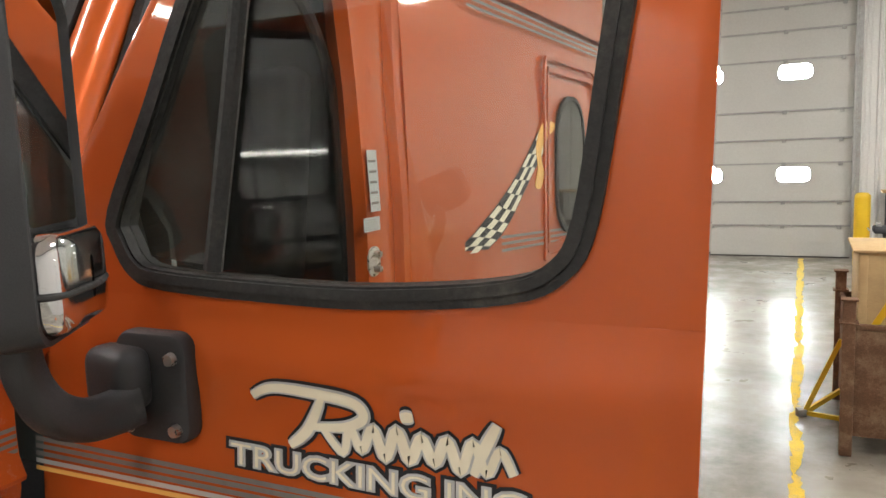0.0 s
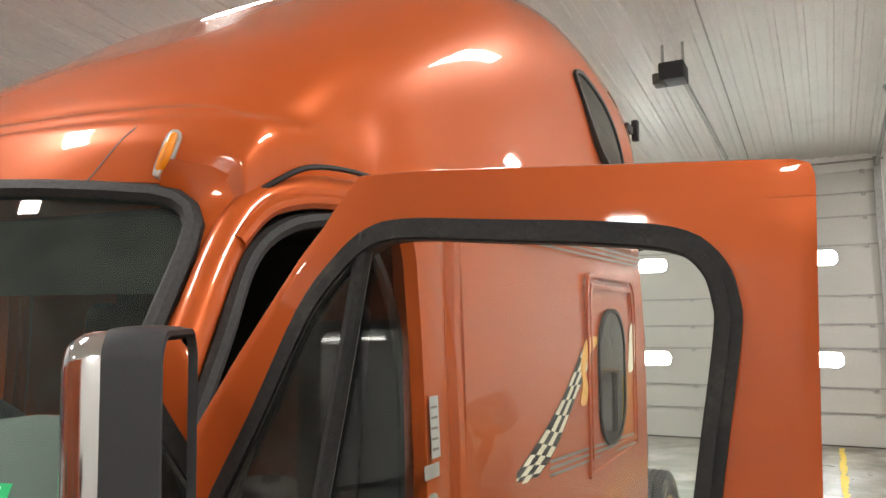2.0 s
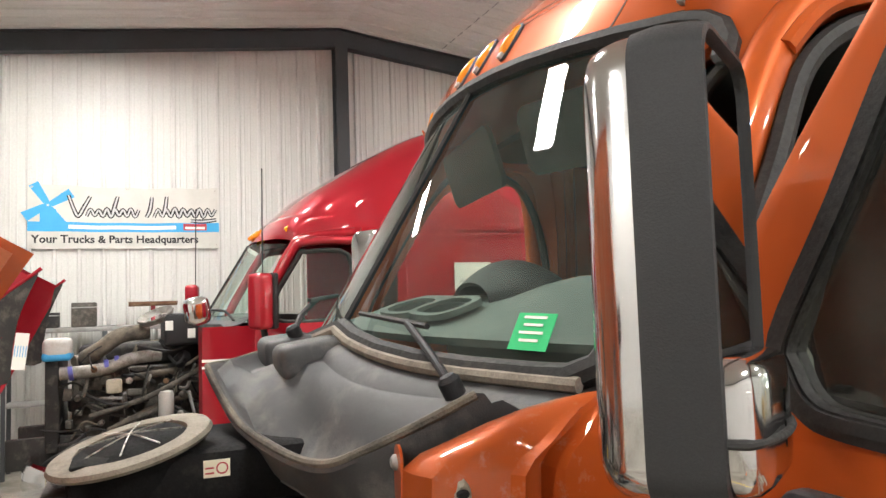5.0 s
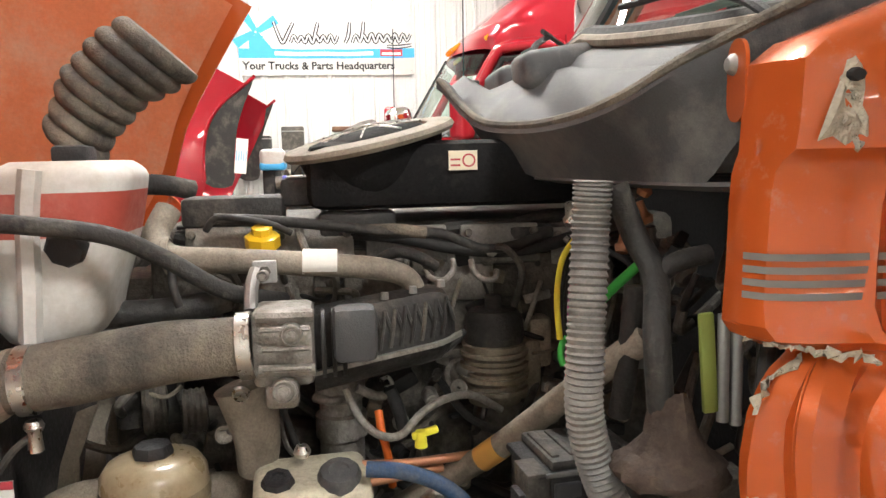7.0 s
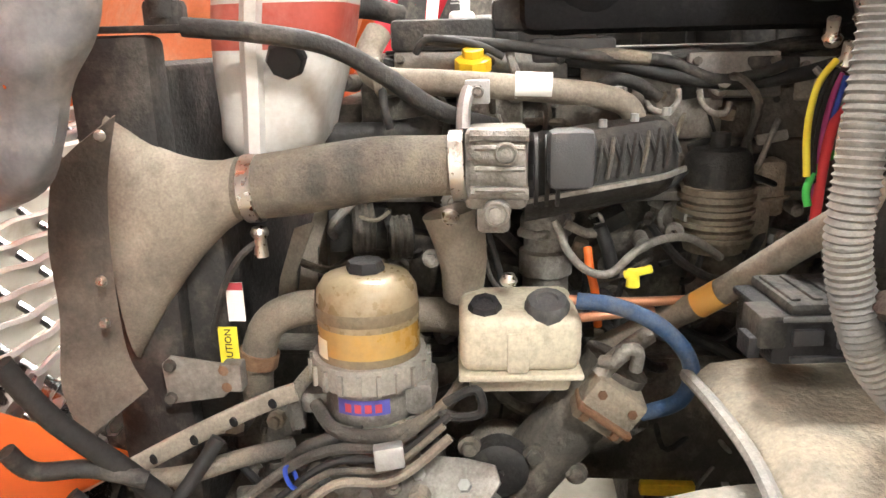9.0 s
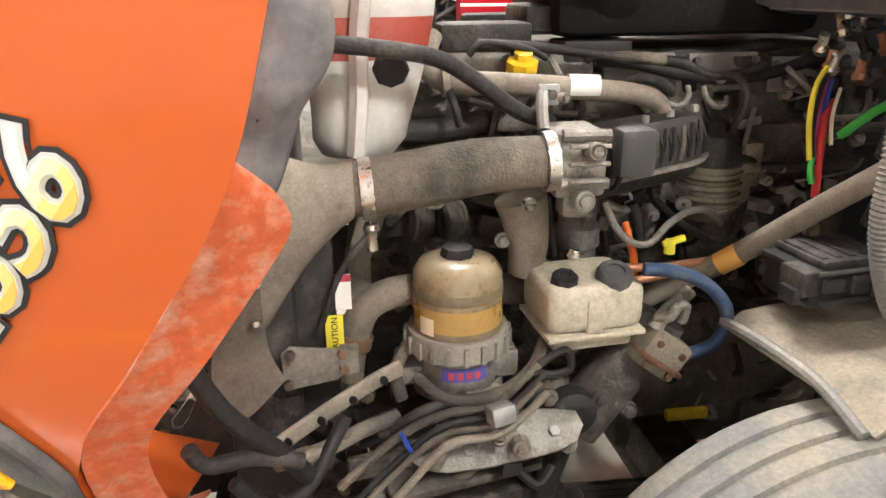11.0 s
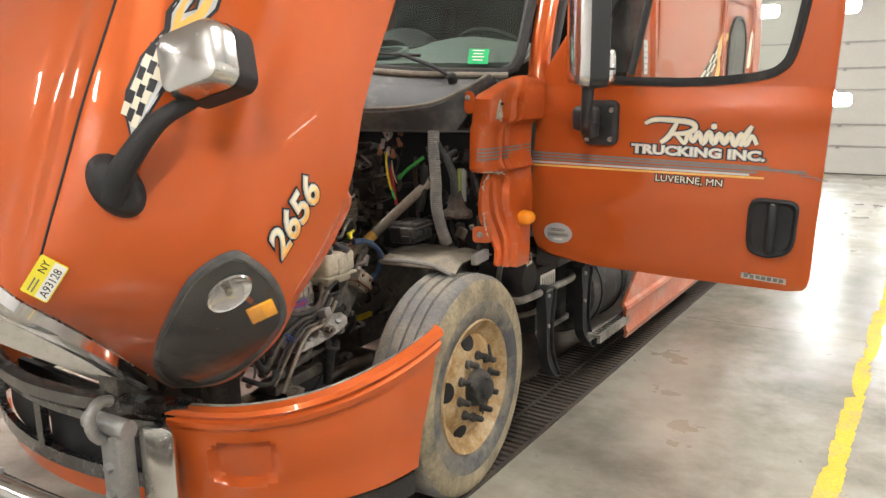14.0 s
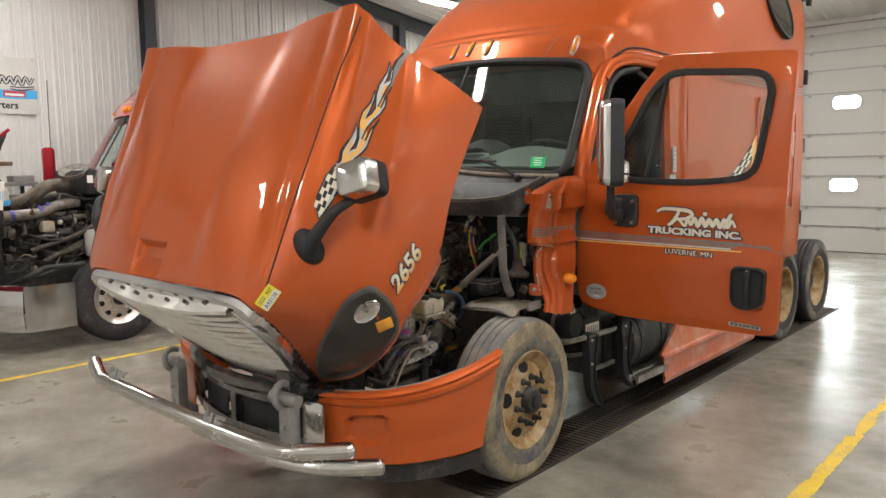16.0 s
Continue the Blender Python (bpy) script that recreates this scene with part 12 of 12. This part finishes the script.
vs = thing("vise_stand", "dark vise on a pipe stand by the wall", "vise", at=(3.62, 11.6, 0))
part("pipe", tube(bmesh.new(), [(3.62, 11.6, 0), (3.62, 11.6, 0.74)], 0.05, 12, 1), DARK_METAL, vs)
part("plate", box(bmesh.new(), (3.66, 11.6, 0.0125), (0.4, 0.4, 0.025), bevel=0.004), DARK_METAL, vs)
part("body", box(bmesh.new(), (3.66, 11.6, 0.8), (0.42, 0.3, 0.1), bevel=0.035, seg=3), DARK_STEEL, vs)
part("jaw", box(bmesh.new(), (3.52, 11.6, 0.86), (0.06, 0.24, 0.07), bevel=0.012), STEEL, vs)
part("handle", tube(bmesh.new(), [(3.4, 11.45, 0.8), (3.4, 11.75, 0.8)], 0.012, 8, 1), BRIGHT, vs)
bn = thing("wall_shelf", "plain wooden shelf on the ribbed wall", "shelf", at=(4.1, 14.05, 0.9))
part("board", box(bmesh.new(), (4.1, 14.05, 1.18), (0.7, 0.4, 0.04), bevel=0.004), WOOD, bn)
for xx in (3.84, 4.36):
    part("bracket", box(bmesh.new(), (xx, 14.1, 0.58), (0.04, 0.3, 1.16), bevel=0.004), DARK_STEEL, bn)
cone = thing("traffic_cone", "orange traffic cone on the floor", "cone", at=(4.62, -0.35, 0))
part("cone", lathe(bmesh.new(), [(0.0, 0.46), (0.025, 0.45), (0.03, 0.44), (0.12, 0.04), (0.12, 0.03)], Matrix.Translation((4.62, -0.35, 0)), 20), ORANGE_PLASTIC, cone)
part("base", box(bmesh.new(), (4.62, -0.35, 0.015), (0.32, 0.32, 0.03), bevel=0.01), ORANGE_PLASTIC, cone)

# ---- under the ceiling: door opener, conduits, hook and bracket ----
op = thing("door_opener", "black overhead door opener on steel angles", "door opener", at=(0.95, 8.8, 5.3))
part("motor", box(bmesh.new(), (0.95, 8.8, 5.28), (0.3, 0.36, 0.22), bevel=0.02), PLASTIC, op)
part("gearbox", box(bmesh.new(), (0.78, 8.8, 5.22), (0.14, 0.22, 0.14), bevel=0.02), DARK_METAL, op)
part("rail", box(bmesh.new(), (1.05, 11.1, 5.12), (0.05, 4.4, 0.06), (-2.5, 0, 0), bevel=0.004), STEEL, op)
for sx in (-0.12, 0.12):
    part("angle", box(bmesh.new(), (0.95 + sx, 8.8, 5.5), (0.03, 0.03, 0.32)), STEEL, op)


def conduit(pts, r=0.012, kind="conduit", label="thin grey steel conduit under the ceiling"):
    root = thing(kind, label, "conduit", "conduits", at=pts[0])
    part("pipe", tube(bmesh.new(), pts, r, 8, 1), STEEL, root)
    for a in (0.25, 0.75):
        p = Vector(pts[0]).lerp(Vector(pts[1]), a)
        part("strap", box(bmesh.new(), p + Vector((0, 0, r * 0.6)), (0.05, 0.05, r * 1.6), bevel=0.002), STEEL, root)


conduit([(1.35, 3.2, roof_z(3.2) - 0.03), (1.35, 14.0, roof_z(14.0) - 0.03)])
conduit([(-5.5, 2.9, roof_z(2.9) - 0.05), (1.0, 2.9, roof_z(2.9) - 0.05)])
conduit([(-8.9, 4.6, roof_z(4.6) - 0.03), (-3.0, 4.6, roof_z(4.6) - 0.03)], 0.009)
conduit([(3.62, 14.0, roof_z(14.0) - 0.05), (3.3, 9.0, roof_z(9.0) - 0.05)], 0.02)
hk = thing("hook", "small steel hook hung from the ceiling conduit", "hook", at=(-2.6, 2.9, 6.1))
part("drop", tube(bmesh.new(), [(-2.6, 2.9, roof_z(2.9)), (-2.6, 2.9, 6.22)], 0.01, 8, 1), PLASTIC, hk)
part("loop", tube(bmesh.new(), [(-2.6, 2.9, 6.22), (-2.53, 2.9, 6.14), (-2.58, 2.9, 6.06), (-2.65, 2.9, 6.12)], 0.008, 8, 5), STEEL, hk)
tb = thing("track_bracket", "triangular steel bracket holding the door track", "bracket", at=(3.4, 10.6, 5.3))
for a, b in (((3.3, 10.9, 5.32), (3.55, 10.9, 5.32)), ((3.55, 10.9, 5.32), (3.5, 10.9, 4.95)), ((3.3, 10.9, 5.32), (3.5, 10.9, 4.95))):
    part("bar", tube(bmesh.new(), [a, b], 0.018, 6, 1), STEEL, tb)

# ---- east wall: tube light and conduits ----
tl_ = thing("tube_light", "lit white tube light on the ribbed wall", "lamp", at=(EAST - 0.1, 1.4, 2.14))
part("tray", box(bmesh.new(), (EAST - 0.07, 1.4, 2.14), (0.05, 1.3, 0.09), bevel=0.006), WHITE_PAINT, tl_)
part("tube", tube(bmesh.new(), [(EAST - 0.115, 0.8, 2.14), (EAST - 0.115, 2.0, 2.14)], 0.019, 12, 1), LAMP_WHITE, tl_)
for yy in (1.05, 1.75):
    cd = thing("wall_conduit", "dark steel conduit and switch box on the ribbed wall", "conduit", "conduits", at=(EAST - 0.06, yy, 1.2))
    part("pipe", tube(bmesh.new(), [(EAST - 0.06, yy, 1.3), (EAST - 0.06, yy, 4.2)], 0.016, 8, 1), DARK_STEEL, cd)
    part("switch_box", box(bmesh.new(), (EAST - 0.07, yy, 1.22), (0.08, 0.12, 0.2), bevel=0.01), STEEL, cd)
